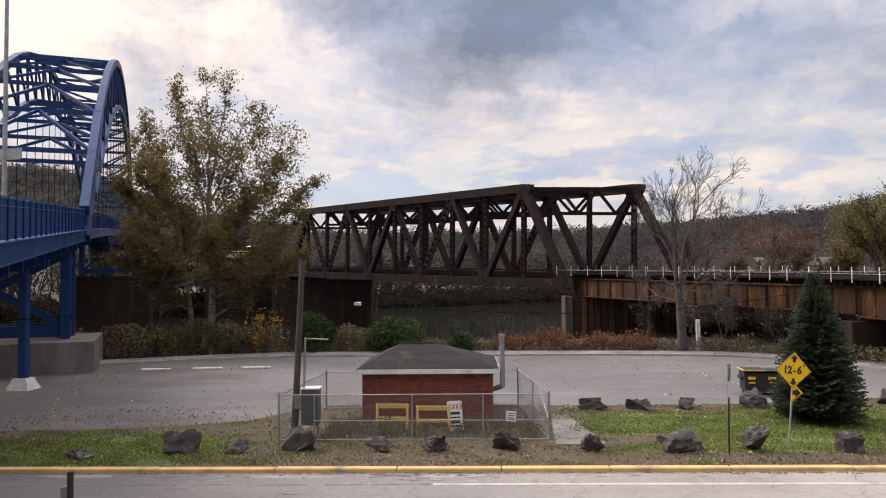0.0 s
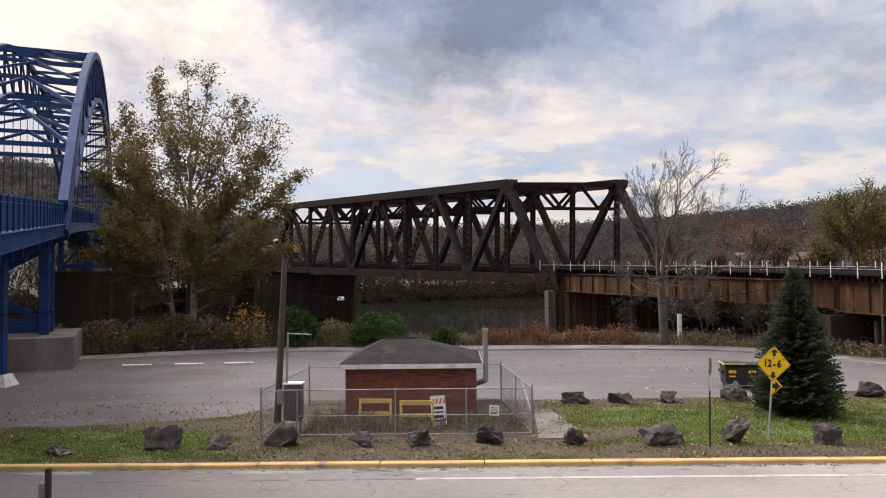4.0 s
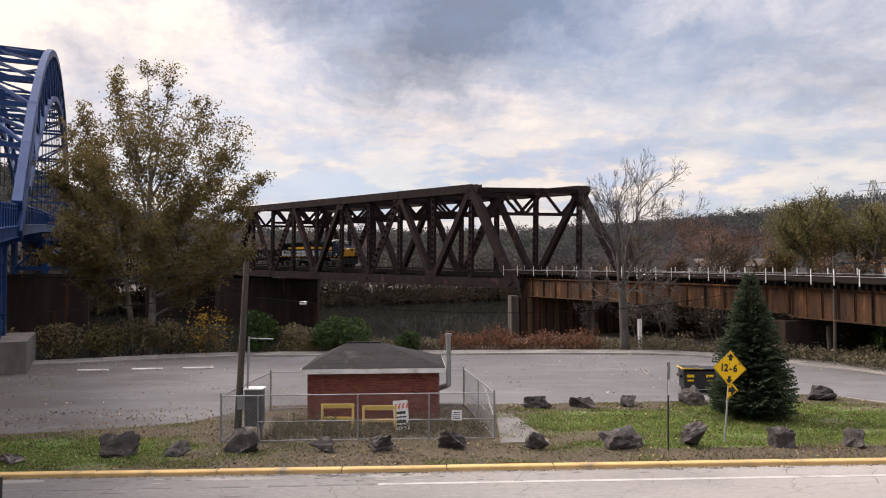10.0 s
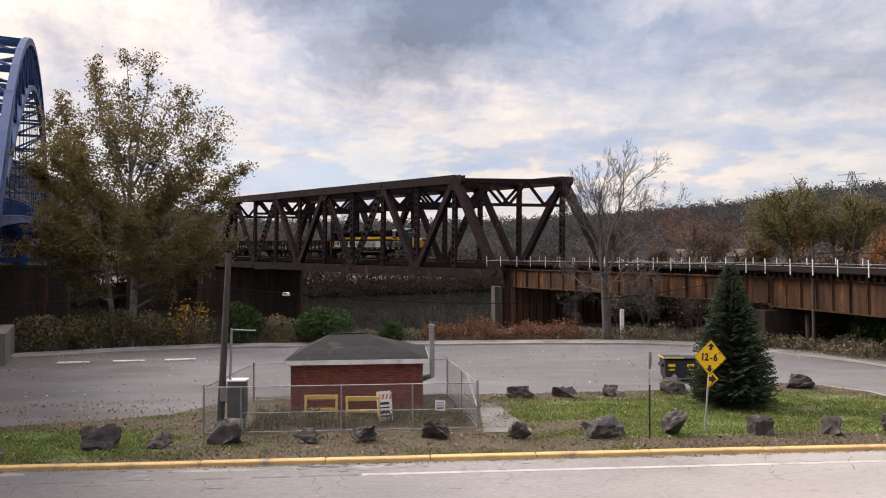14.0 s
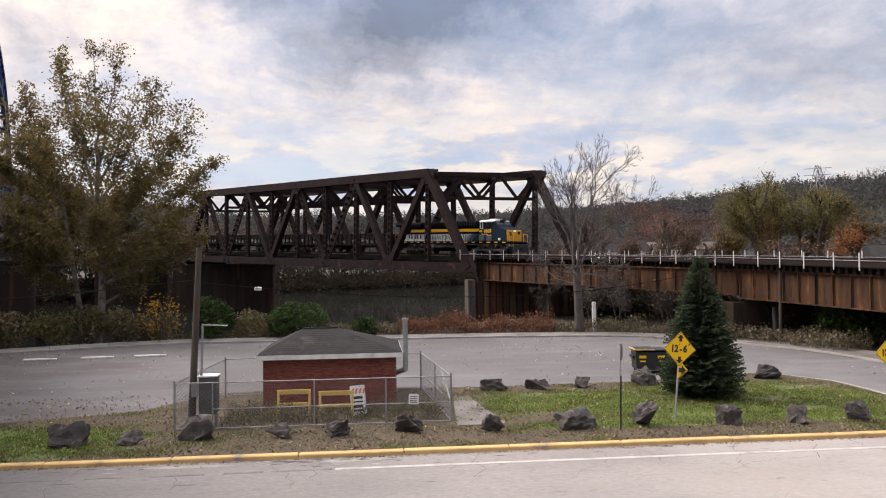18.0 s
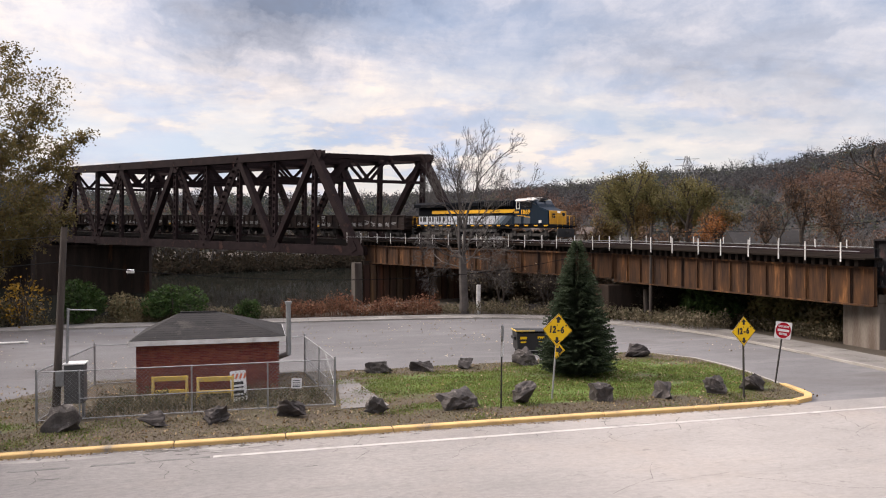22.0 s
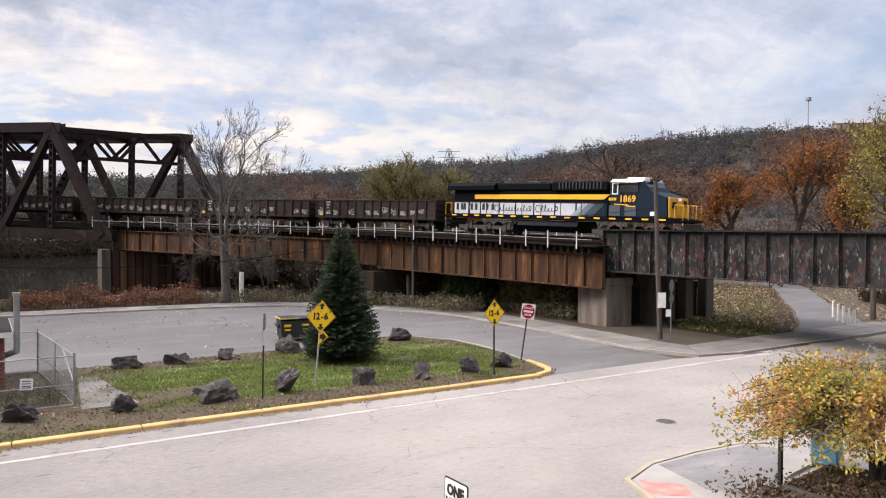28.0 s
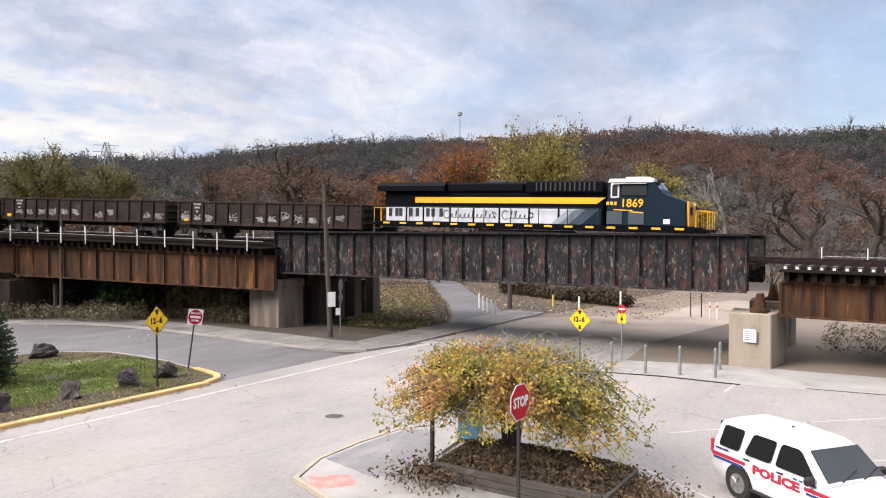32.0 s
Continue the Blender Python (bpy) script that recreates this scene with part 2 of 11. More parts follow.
def peeling_mat():
    """Slate-black paint over grey primer: pale and dull red peeling in upright streaks over the lower part of each panel."""
    m = mat("black_girder_paint", (0.013, 0.013, 0.0145), (0.022, 0.0215, 0.023), 0.8, 0.9, bump=0.2, c3=(0.042, 0.039, 0.04), fine=5, stretch=(1.6, 1.6, 0.45), spec=0.1)
    nt = m.node_tree
    N, L = nt.nodes.new, nt.links.new
    p = nt.nodes["Principled BSDF"]
    base = p.inputs["Base Color"].links[0].from_socket
    co, sep, low = N("ShaderNodeTexCoord"), N("ShaderNodeSeparateXYZ"), N("ShaderNodeMapRange")
    L(co.outputs["Object"], sep.inputs[0])
    low.inputs["From Min"].default_value, low.inputs["From Max"].default_value, low.inputs["To Min"].default_value = 6.6, 5.6, 0.12
    L(sep.outputs[2], low.inputs[0])
    for scale, stretch, lo, hi, colour, top in ((0.7, (1, 1, 0.5), 0.42, 0.66, (0.033, 0.033, 0.036), 0.8), (2.4, (1, 1, 0.45), 0.52, 0.62, (0.068, 0.064, 0.062), 0.85), (1.6, (1, 1, 0.6), 0.51, 0.62, (0.072, 0.034, 0.030), 0.85), (5.5, (1, 1, 0.35), 0.57, 0.64, (0.185, 0.175, 0.16), 0.8), (7.0, (1, 1, 0.10), 0.55, 0.68, (0.016, 0.016, 0.017), 0.8)):
        mp, nz, mr, mu, mx = N("ShaderNodeMapping"), N("ShaderNodeTexNoise"), N("ShaderNodeMapRange"), N("ShaderNodeMath"), N("ShaderNodeMix")
        mp.inputs["Scale"].default_value = stretch
        L(co.outputs["Object"], mp.inputs[0])
        nz.inputs["Scale"].default_value, nz.inputs["Detail"].default_value, nz.inputs["Roughness"].default_value = scale, 8, 0.68
        L(mp.outputs[0], nz.inputs[0])
        mr.inputs["From Min"].default_value, mr.inputs["From Max"].default_value, mr.inputs["To Max"].default_value = lo, hi, top
        L(nz.outputs[0], mr.inputs[0])
        mu.operation = "MULTIPLY"
        L(mr.outputs[0], mu.inputs[0])
        L(low.outputs[0], mu.inputs[1])
        mx.data_type = "RGBA"
        L(mu.outputs[0], mx.inputs[0])
        L(base, mx.inputs[6])
        mx.inputs[7].default_value = (*colour, 1)
        base = mx.outputs[2]
    L(base, p.inputs["Base Color"])
    return m


def asphalt_mat():
    """Worn asphalt, coarse towards the west with the ramp's shade put into its colour, paler towards the crossing:
    patches, streaks along the lanes, stains and faint cracks.
    """
    m = mat("asphalt_worn", (0.37, 0.343, 0.322), (0.30, 0.28, 0.266), 0.13, 0.95, bump=0.5, c3=(0.22, 0.207, 0.197), fine=110)
    nt = m.node_tree
    N, L = nt.nodes.new, nt.links.new
    p = nt.nodes["Principled BSDF"]
    base = p.inputs["Base Color"].links[0].from_socket
    co = N("ShaderNodeTexCoord")

    def tint(fac, colour, prev):
        mx = N("ShaderNodeMix"); mx.data_type = "RGBA"
        L(fac, mx.inputs[0])
        L(prev, mx.inputs[6])
        mx.inputs[7].default_value = (*colour, 1)
        return mx.outputs[2]

    def noise_fac(scale, stretch, lo, hi, top, detail=10, rough=0.62):
        mp, nz, mr = N("ShaderNodeMapping"), N("ShaderNodeTexNoise"), N("ShaderNodeMapRange")
        mp.inputs["Scale"].default_value = stretch
        L(co.outputs["Object"], mp.inputs[0])
        nz.inputs["Scale"].default_value, nz.inputs["Detail"].default_value, nz.inputs["Roughness"].default_value = scale, detail, rough
        L(mp.outputs[0], nz.inputs[0])
        mr.inputs["From Min"].default_value, mr.inputs["From Max"].default_value, mr.inputs["To Max"].default_value = lo, hi, top
        L(nz.outputs[0], mr.inputs[0])
        return mr.outputs[0], nz

    def both(op, a, b):
        n = N("ShaderNodeMath"); n.operation = op
        for i, v in enumerate((a, b)):
            if isinstance(v, float):
                n.inputs[i].default_value = v
            else:
                L(v, n.inputs[i])
        return n.outputs[0]

    f, _ = noise_fac(0.30, (0.35, 1, 1), 0.48, 0.66, 0.5)
    base = tint(f, (0.20, 0.19, 0.182), base)
    f, _ = noise_fac(0.22, (1, 1, 1), 0.52, 0.68, 0.4)
    base = tint(f, (0.32, 0.275, 0.24), base)
    f, _ = noise_fac(1.1, (0.10, 1, 1), 0.55, 0.70, 0.35, 6)
    base = tint(f, (0.19, 0.182, 0.176), base)
    f, blot = noise_fac(1.6, (1, 1, 1), 0.61, 0.70, 0.5)
    base = tint(f, (0.12, 0.115, 0.11), base)
    # the ramp's shade put into the colour to the west, its edge broken up
    sep, west_end = N("ShaderNodeSeparateXYZ"), N("ShaderNodeMapRange")
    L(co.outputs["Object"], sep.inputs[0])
    west_end.inputs["From Min"].default_value, west_end.inputs["From Max"].default_value = 14.0, -16.0
    L(sep.outputs[0], west_end.inputs[0])
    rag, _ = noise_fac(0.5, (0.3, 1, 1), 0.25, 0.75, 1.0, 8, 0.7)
    mask = both("MULTIPLY", west_end.outputs[0], both("ADD", both("MULTIPLY", rag, 0.7), 0.62))
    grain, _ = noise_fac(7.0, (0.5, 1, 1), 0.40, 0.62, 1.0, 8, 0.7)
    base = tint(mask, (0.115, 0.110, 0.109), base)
    base = tint(both("MULTIPLY", grain, both("ADD", both("MULTIPLY", west_end.outputs[0], 0.45), 0.20)), (0.085, 0.081, 0.079), base)
    pit, _ = noise_fac(3.2, (0.25, 1, 1), 0.60, 0.67, 0.45, 9, 0.72)
    base = tint(pit, (0.10, 0.096, 0.093), base)
    # cracks: the edges of bent cells, broken up
    wob = N("ShaderNodeVectorMath"); wob.operation = "MULTIPLY_ADD"; wob.inputs[1].default_value = (1.6, 1.6, 0)
    L(blot.outputs["Color"], wob.inputs[0])
    L(co.outputs["Object"], wob.inputs[2])
    vo = N("ShaderNodeTexVoronoi"); vo.feature = "DISTANCE_TO_EDGE"; vo.inputs["Scale"].default_value = 0.30
    L(wob.outputs[0], vo.inputs[0])
    thin = N("ShaderNodeMapRange"); thin.inputs["From Min"].default_value, thin.inputs["From Max"].default_value = 0.006, 0.002
    L(vo.outputs[0], thin.inputs[0])
    some, _ = noise_fac(0.3, (1, 1, 1), 0.48, 0.60, 0.35, 3)
    base = tint(both("MULTIPLY", thin.outputs[0], some), (0.09, 0.085, 0.08), base)
    L(base, p.inputs["Base Color"])
    return m


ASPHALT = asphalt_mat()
def lot_mat(name="asphalt_lot", k=1.0, mud_shade=True):
    """Grey asphalt with pale scuffs, patches and, on the lot, muddy leaf mould with the ramp's shade put into the
    colour, thicker towards the bridge ramp.
    """
    m = mat(name, (0.158 * k, 0.153 * k, 0.157 * k), (0.122 * k, 0.118 * k, 0.120 * k), 0.09, 0.95, bump=0.45, c3=(0.085 * k, 0.078 * k, 0.073 * k), fine=160)
    nt = m.node_tree
    N, L = nt.nodes.new, nt.links.new
    p = nt.nodes["Principled BSDF"]
    base = p.inputs["Base Color"].links[0].from_socket
    co, sep = N("ShaderNodeTexCoord"), N("ShaderNodeSeparateXYZ")
    L(co.outputs["Object"], sep.inputs[0])

    def field(scale, stretch, rough=0.65):
        mp, nz = N("ShaderNodeMapping"), N("ShaderNodeTexNoise")
        mp.inputs["Scale"].default_value = stretch
        nz.inputs["Scale"].default_value, nz.inputs["Detail"].default_value, nz.inputs["Roughness"].default_value = scale, 9, rough
        L(co.outputs["Object"], mp.inputs[0])
        L(mp.outputs[0], nz.inputs[0])
        return nz.outputs[0]

    def over(fac, lo, hi, top, colour):
        mr, mx = N("ShaderNodeMapRange"), N("ShaderNodeMix")
        mr.inputs["From Min"].default_value, mr.inputs["From Max"].default_value, mr.inputs["To Max"].default_value = lo, hi, top
        L(fac, mr.inputs[0])
        mx.data_type = "RGBA"
        L(mr.outputs[0], mx.inputs[0])
        L(base, mx.inputs[6])
        mx.inputs[7].default_value = (*colour, 1)
        return mx.outputs[2]

    base = over(field(0.5, (0.25, 1, 1)), 0.50, 0.70, 0.35, (0.235 * k, 0.228 * k, 0.23 * k))
    base = over(field(0.8, (0.5, 1, 1), 0.82), 0.50, 0.56, 0.30, (0.085 * k, 0.081 * k, 0.082 * k))
    base = over(field(2.2, (0.5, 1, 1), 0.75), 0.56, 0.66, 0.7, (0.065 * k, 0.07 * k, 0.068 * k))
    base = over(field(5.0, (1, 1, 1), 0.75), 0.64, 0.72, 0.5, (0.30 * k, 0.285 * k, 0.27 * k))
    # muddy brown with the ramp's shade put into it, stronger to the west
    if mud_shade:
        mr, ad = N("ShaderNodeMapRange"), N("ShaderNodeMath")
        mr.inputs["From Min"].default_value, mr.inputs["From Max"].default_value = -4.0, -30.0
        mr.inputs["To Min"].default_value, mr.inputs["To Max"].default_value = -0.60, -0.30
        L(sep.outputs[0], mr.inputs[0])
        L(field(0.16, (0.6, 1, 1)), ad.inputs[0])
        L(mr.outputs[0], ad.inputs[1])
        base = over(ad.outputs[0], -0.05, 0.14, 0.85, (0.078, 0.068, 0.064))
    L(base, p.inputs["Base Color"])
    return m


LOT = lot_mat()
PATCH = lot_mat("asphalt_patch", 1.6, False)
TRAIL = lot_mat("trail_asphalt", 0.85, False)
CORNER = mat("corner_concrete", (0.39, 0.37, 0.35), (0.31, 0.295, 0.28), 0.6, 0.95, bump=0.3, c3=(0.22, 0.205, 0.19), fine=40)
FADED_KERB = mat("faded_yellow_kerb", (0.42, 0.36, 0.26), (0.36, 0.32, 0.26), 1.4, 0.9, bump=0.3, c3=(0.24, 0.22, 0.195), fine=14)
CONCRETE = mat("concrete", (0.36, 0.34, 0.31), (0.27, 0.25, 0.225), 0.5, 0.92, bump=0.2, c3=(0.16, 0.14, 0.12), fine=40)
PIER_CONC = mat("stained_concrete", (0.21, 0.182, 0.155), (0.115, 0.088, 0.07), 0.9, 0.92, bump=0.2, c3=(0.09, 0.065, 0.05), fine=20, stretch=(1.6, 1.6, 0.22))
WALK = mat("pavement_concrete", (0.25, 0.235, 0.22), (0.18, 0.168, 0.157), 0.4, 0.95, bump=0.25, c3=(0.14, 0.125, 0.11), fine=60)
YELLOW_KERB = mat("yellow_kerb_paint", (0.60, 0.40, 0.16), (0.46, 0.31, 0.13), 1.2, 0.85, bump=0.35, c3=(0.22, 0.19, 0.15), fine=14)
WHITE_LINE = mat("road_paint", (0.49, 0.465, 0.44), (0.38, 0.36, 0.34), 1.5, 0.85, bump=0.1, c3=(0.24, 0.23, 0.225), fine=14)
FAINT_LINE = mat("faint_road_paint", (0.20, 0.192, 0.186), (0.15, 0.145, 0.14), 1.8, 0.9, bump=0.2, c3=(0.10, 0.097, 0.095), fine=14)
DIRT = mat("soil", (0.085, 0.066, 0.048), (0.055, 0.045, 0.033), 0.3, 1.0, bump=0.5, c3=(0.11, 0.082, 0.055), fine=40)
STEEL_BROWN = mat("dark_brown_steel", (0.029, 0.018, 0.0185), (0.018, 0.0125, 0.0135), 0.7, 0.9, bump=0.2, c3=(0.075, 0.038, 0.032), fine=12, spec=0.1)
STEEL_RUST = mat("rusty_girder", (0.027, 0.018, 0.0145), (0.09, 0.045, 0.0225), 1.1, 0.95, bump=0.2, c3=(0.24, 0.112, 0.045), fine=5, stretch=(1.7, 1.7, 0.22), spec=0.15)
STEEL_GREY = peeling_mat()
STEEL_BLACK = mat("dark_deck_steel", (0.013, 0.012, 0.012), (0.02, 0.0165, 0.015), 0.8, 0.95, bump=0.2, fine=12, spec=0.08)
DECK_TIMBER = mat("dark_deck_timber", (0.016, 0.0135, 0.012), (0.024, 0.019, 0.016), 1.2, 0.95, bump=0.3, spec=0.0)
BLUE = mat("blue_bridge_paint", (0.012, 0.047, 0.165), (0.010, 0.038, 0.13), 0.3, 0.55, bump=0.03, c3=(0.02, 0.06, 0.19), fine=10, spec=0.2)
WHITE_PAINT = mat("white_paint", (0.74, 0.73, 0.70), (0.6, 0.58, 0.55), 2.0, 0.6, bump=0.08, c3=(0.42, 0.39, 0.35), fine=9)
GALV = mat("galvanised_steel", (0.36, 0.37, 0.37), (0.27, 0.275, 0.28), 3.0, 0.5, metal=0.6, bump=0.05)
WOOD_POLE = mat("weathered_pole_wood", (0.085, 0.068, 0.056), (0.055, 0.045, 0.039), 2.0, 0.95, bump=0.4, c3=(0.14, 0.115, 0.095), stretch=(4, 4, 0.4))
ROCK = mat("dark_rock", (0.048, 0.043, 0.041), (0.092, 0.081, 0.076), 2.6, 0.92, bump=1.0, c3=(0.25, 0.225, 0.205), fine=7, vary=0.25, spec=0.25)
BARK = mat("bark", (0.13, 0.11, 0.09), (0.075, 0.062, 0.05), 2.0, 0.95, bump=0.5, c3=(0.2, 0.18, 0.15), stretch=(2, 2, 0.5))
WATER = mat("river_water", (0.010, 0.013, 0.011), (0.014, 0.016, 0.014), 0.08, 0.05, bump=0.002, fine=22, spec=0.03)
WATER.node_tree.nodes["Principled BSDF"].inputs["Roughness"].links[0].from_node.inputs["To Max"].default_value = 0.05


# ---- small mesh helpers ----
def part(name, bm, material, parent=None, label="", smooth=False):
    me = bpy.data.meshes.new(name)
    bm.to_mesh(me)
    bm.free()
    for mt in material if isinstance(material, (list, tuple)) else [material]:
        me.materials.append(mt)
    if smooth:
        me.shade_smooth()
    ob = new(name, me)
    if parent is not None:
        ob.parent = parent
    return tagged(ob, label)


def thing(name, label, category, group="", kind="", m=None):
    ob = new(name)
    ob.empty_display_size = 0.2
    if m is not None:
        ob.matrix_basis = m
    return tagged(ob, label, category, group, kind)


def box(bm, cx, cy, cz, sx, sy, sz, rz=0.0, mi=0, bevel=0.0):
    """A box by its middle and its sizes, turned about z."""
    r = bmesh.ops.create_cube(bm, size=1.0, matrix=Matrix.Translation((cx, cy, cz)) @ Matrix.Rotation(radians(rz), 4, "Z") @ Matrix.Diagonal((sx, sy, sz, 1)))
    for f in {f for v in r["verts"] for f in v.link_faces}:
        f.material_index = mi
    if bevel:
        bmesh.ops.bevel(bm, geom=list({e for v in r["verts"] for e in v.link_edges}), offset=bevel, segments=1, affect="EDGES", profile=0.5)
    return r["verts"]


def bar(bm, a, b, w, h, up=(0, 0, 1), mi=0):
    """A box beam from a to b, w wide and h high."""
    a, b = Vector(a), Vector(b)
    d = b - a
    n = d.length
    d.normalize()
    s = d.cross(Vector(up))
    if s.length < 1e-4:
        s = d.cross(Vector((1, 0, 0)))
    s.normalize()
    u = s.cross(d)
    vs = [bm.verts.new(q + s * (i * w / 2) + u * (j * h / 2)) for q in (a, b) for i, j in ((-1, -1), (1, -1), (1, 1), (-1, 1))]
    for idx in ((3, 2, 1, 0), (4, 5, 6, 7), (0, 1, 5, 4), (1, 2, 6, 5), (2, 3, 7, 6), (3, 0, 4, 7)):
        bm.faces.new([vs[i] for i in idx]).material_index = mi
    return vs


def tube(bm, a, b, r1, r2=None, seg=8, cap=True, mi=0):
    a, b = Vector(a), Vector(b)
    r2 = r1 if r2 is None else r2
    d = (b - a).normalized()
    s = d.orthogonal().normalized()
    u = d.cross(s)
    rings = []
    for q, r in ((a, r1), (b, r2)):
        rings.append([bm.verts.new(q + (s * math.cos(2 * math.pi * k / seg) + u * math.sin(2 * math.pi * k / seg)) * r) for k in range(seg)])
    for k in range(seg):
        bm.faces.new((rings[0][k], rings[0][(k + 1) % seg], rings[1][(k + 1) % seg], rings[1][k])).material_index = mi
    if cap:
        bm.faces.new(rings[0][::-1]).material_index = mi
        bm.faces.new(rings[1]).material_index = mi


def slab(bm, pts, z0, z1, mi=0):
    """A plate over the outline pts (counter-clockwise), from z0 to z1."""
    lo = [bm.verts.new((x, y, z0)) for x, y in pts]
    hi = [bm.verts.new((x, y, z1)) for x, y in pts]
    n = len(pts)
    bm.faces.new(hi).material_index = mi
    bm.faces.new(lo[::-1]).material_index = mi
    for i in range(n):
        bm.faces.new((lo[i], lo[(i + 1) % n], hi[(i + 1) % n], hi[i])).material_index = mi


def strip(bm, pts, w, z0, z1, mi=0):
    """A kerb or band of width w along the line pts."""
    V2 = [Vector(p) for p in pts]
    left, right = [], []
    for i, p in enumerate(V2):
        d = (V2[min(i + 1, len(V2) - 1)] - V2[max(i - 1, 0)]).normalized()
        n = Vector((-d.y, d.x)) * w / 2
        left.append(p + n)
        right.append(p - n)
    for i in range(len(V2) - 1):
        slab(bm, [right[i], right[i + 1], left[i + 1], left[i]], z0, z1, mi)


def spline(pts, step):
    """A smooth line through pts, sampled about every step metres."""
    P = [Vector(p) for p in pts]
    P = [P[0] * 2 - P[1]] + P + [P[-1] * 2 - P[-2]]
    out = []
    for i in range(1, len(P) - 2):
        n = max(1, int((P[i + 1] - P[i]).length / step))
        for k in range(n):
            t = k / n
            a, b, c, d = P[i - 1], P[i], P[i + 1], P[i + 2]
            out.append(0.5 * (2 * b + (c - a) * t + (2 * a - 5 * b + 4 * c - d) * t * t + (3 * b - a - 3 * c + d) * t ** 3))
    out.append(P[-2])
    return out


# ---- the track ----
TRUSS_AT, TRUSS_AZ, TRUSS_RISE = Vector((15.03, 90.87)), 130.0, 0.030
TD = Vector((math.cos(radians(TRUSS_AZ)), math.sin(radians(TRUSS_AZ))))
TN = Vector((-TD.y, TD.x))
TC = TRUSS_AT - TN * 2.9
RAIL_PTS = [(*(TC + TD * k), 7.75 + TRUSS_RISE * k) for k in (340, 240, 160, 100, 60, 30, 0)] + [
    (23.7, 85.0, 7.5), (29.6, 75.5, 7.25), (34.4, 65.5, 7.0), (39.2, 51.0, 6.6), (42.9, 37.0, 6.15), (44.9, 23.5, 5.82), (45.8, 11.0, 5.5), (46.2, 0.0, 5.3), (46.3, -15.0, 5.1), (46.0, -45.0, 4.9), (44.0, -90.0, 4.8)]
TRACK = spline(RAIL_PTS, 1.0)
TRACK_S = [0.0]
for _a, _b in zip(TRACK, TRACK[1:]):
    TRACK_S.append(TRACK_S[-1] + (_b - _a).length)


def track_at(s):
    """Place on the rail line at s metres from its far end."""
    i = int(np.searchsorted(TRACK_S, s)) - 1
    i = min(max(i, 0), len(TRACK) - 2)
    return TRACK[i].lerp(TRACK[i + 1], (s - TRACK_S[i]) / (TRACK_S[i + 1] - TRACK_S[i]))


def track_near(x, y):
    """The s of the rail line nearest to a place in plan."""
    i = min(range(len(TRACK)), key=lambda k: (TRACK[k].x - x) ** 2 + (TRACK[k].y - y) ** 2)
    return TRACK_S[i]


def beside(s, off, dz=0.0):
    """A place beside the rail line; off is to the side of the street."""
    p, q = track_at(s - 0.5), track_at(s + 0.5)
    d = (q - p).normalized()
    return track_at(s) + Vector((d.y, -d.x, 0)).normalized() * off + Vector((0, 0, dz))


# ---- ground, river, roads ----
BANK = (10.0, 97.0)      # a place on the near water's edge
ACROSS = Vector((-0.643, 0.766))


def ground_z(x, y):
    q = (x - BANK[0]) * ACROSS.x + (y - BANK[1]) * ACROSS.y
    if q < -14:
        z = -0.06
    elif q < 2:
        z = -0.06 - 2.6 * (q + 14) / 16
    elif q < 120:
        z = -4.0
    elif q < 140:
        z = -4.0 + 5.0 * (q - 120) / 20
    else:
        z = 1.0 + min(q - 140, 60) * 0.05
    return z


def build_ground():
    xs = [-1500, -700, -400] + list(range(-260, 261, 8)) + [400, 700, 1500]
    ys = [-1500, -500, -100] + list(range(-40, 321, 6)) + [450, 700, 1500]
    bm = bmesh.new()
    grid = [[bm.verts.new((x, y, ground_z(x, y))) for x in xs] for y in ys]
    for j in range(len(ys) - 1):
        for i in range(len(xs) - 1):
            bm.faces.new((grid[j][i], grid[j][i + 1], grid[j + 1][i + 1], grid[j + 1][i]))
    tagged(part("ground", bm, DIRT, smooth=True), "brown soil ground with dry leaves and weeds", "ground", kind="structure")
    bm = bmesh.new()
    a, b = Vector(BANK) - ACROSS * 6, Vector(BANK) + ACROSS * 134
    along = Vector((0.766, 0.643))
    slab(bm, [a - along * 700, a + along * 700, b + along * 700, b - along * 700], -3.2, -2.0)
    tagged(part("water", bm, WATER), "dark calm river water", "river", kind="structure")


KERB_FAR = spline([(-60, 50, 0), (-34.5, 56.3, 0), (-27, 59.8, 0), (-15.5, 64.2, 0), (-6.8, 64.6, 0), (11.2, 64.2, 0), (25.3, 62.0, 0), (32.0, 54.5, 0), (35.0, 48.0, 0), (35.4, 41.0, 0), (35.1, 33.0, 0), (35.0, 28.0, 0), (36.2, 25.2, 0), (39.0, 24.6, 0), (44.0, 24.7, 0), (60.0, 25.0, 0)], 2.0)
ISLAND = [(-40, 25.4), (25.0, 25.4), (26.2, 26.2), (26.7, 28.1), (27.6, 32.0), (27.6, 37.0), (25.5, 40.2), (20.0, 38.6), (8.5, 38.0), (4.8, 38.6), (-5.3, 38.6), (-8.0, 34.2), (-14.0, 32.4), (-40, 31.0)]


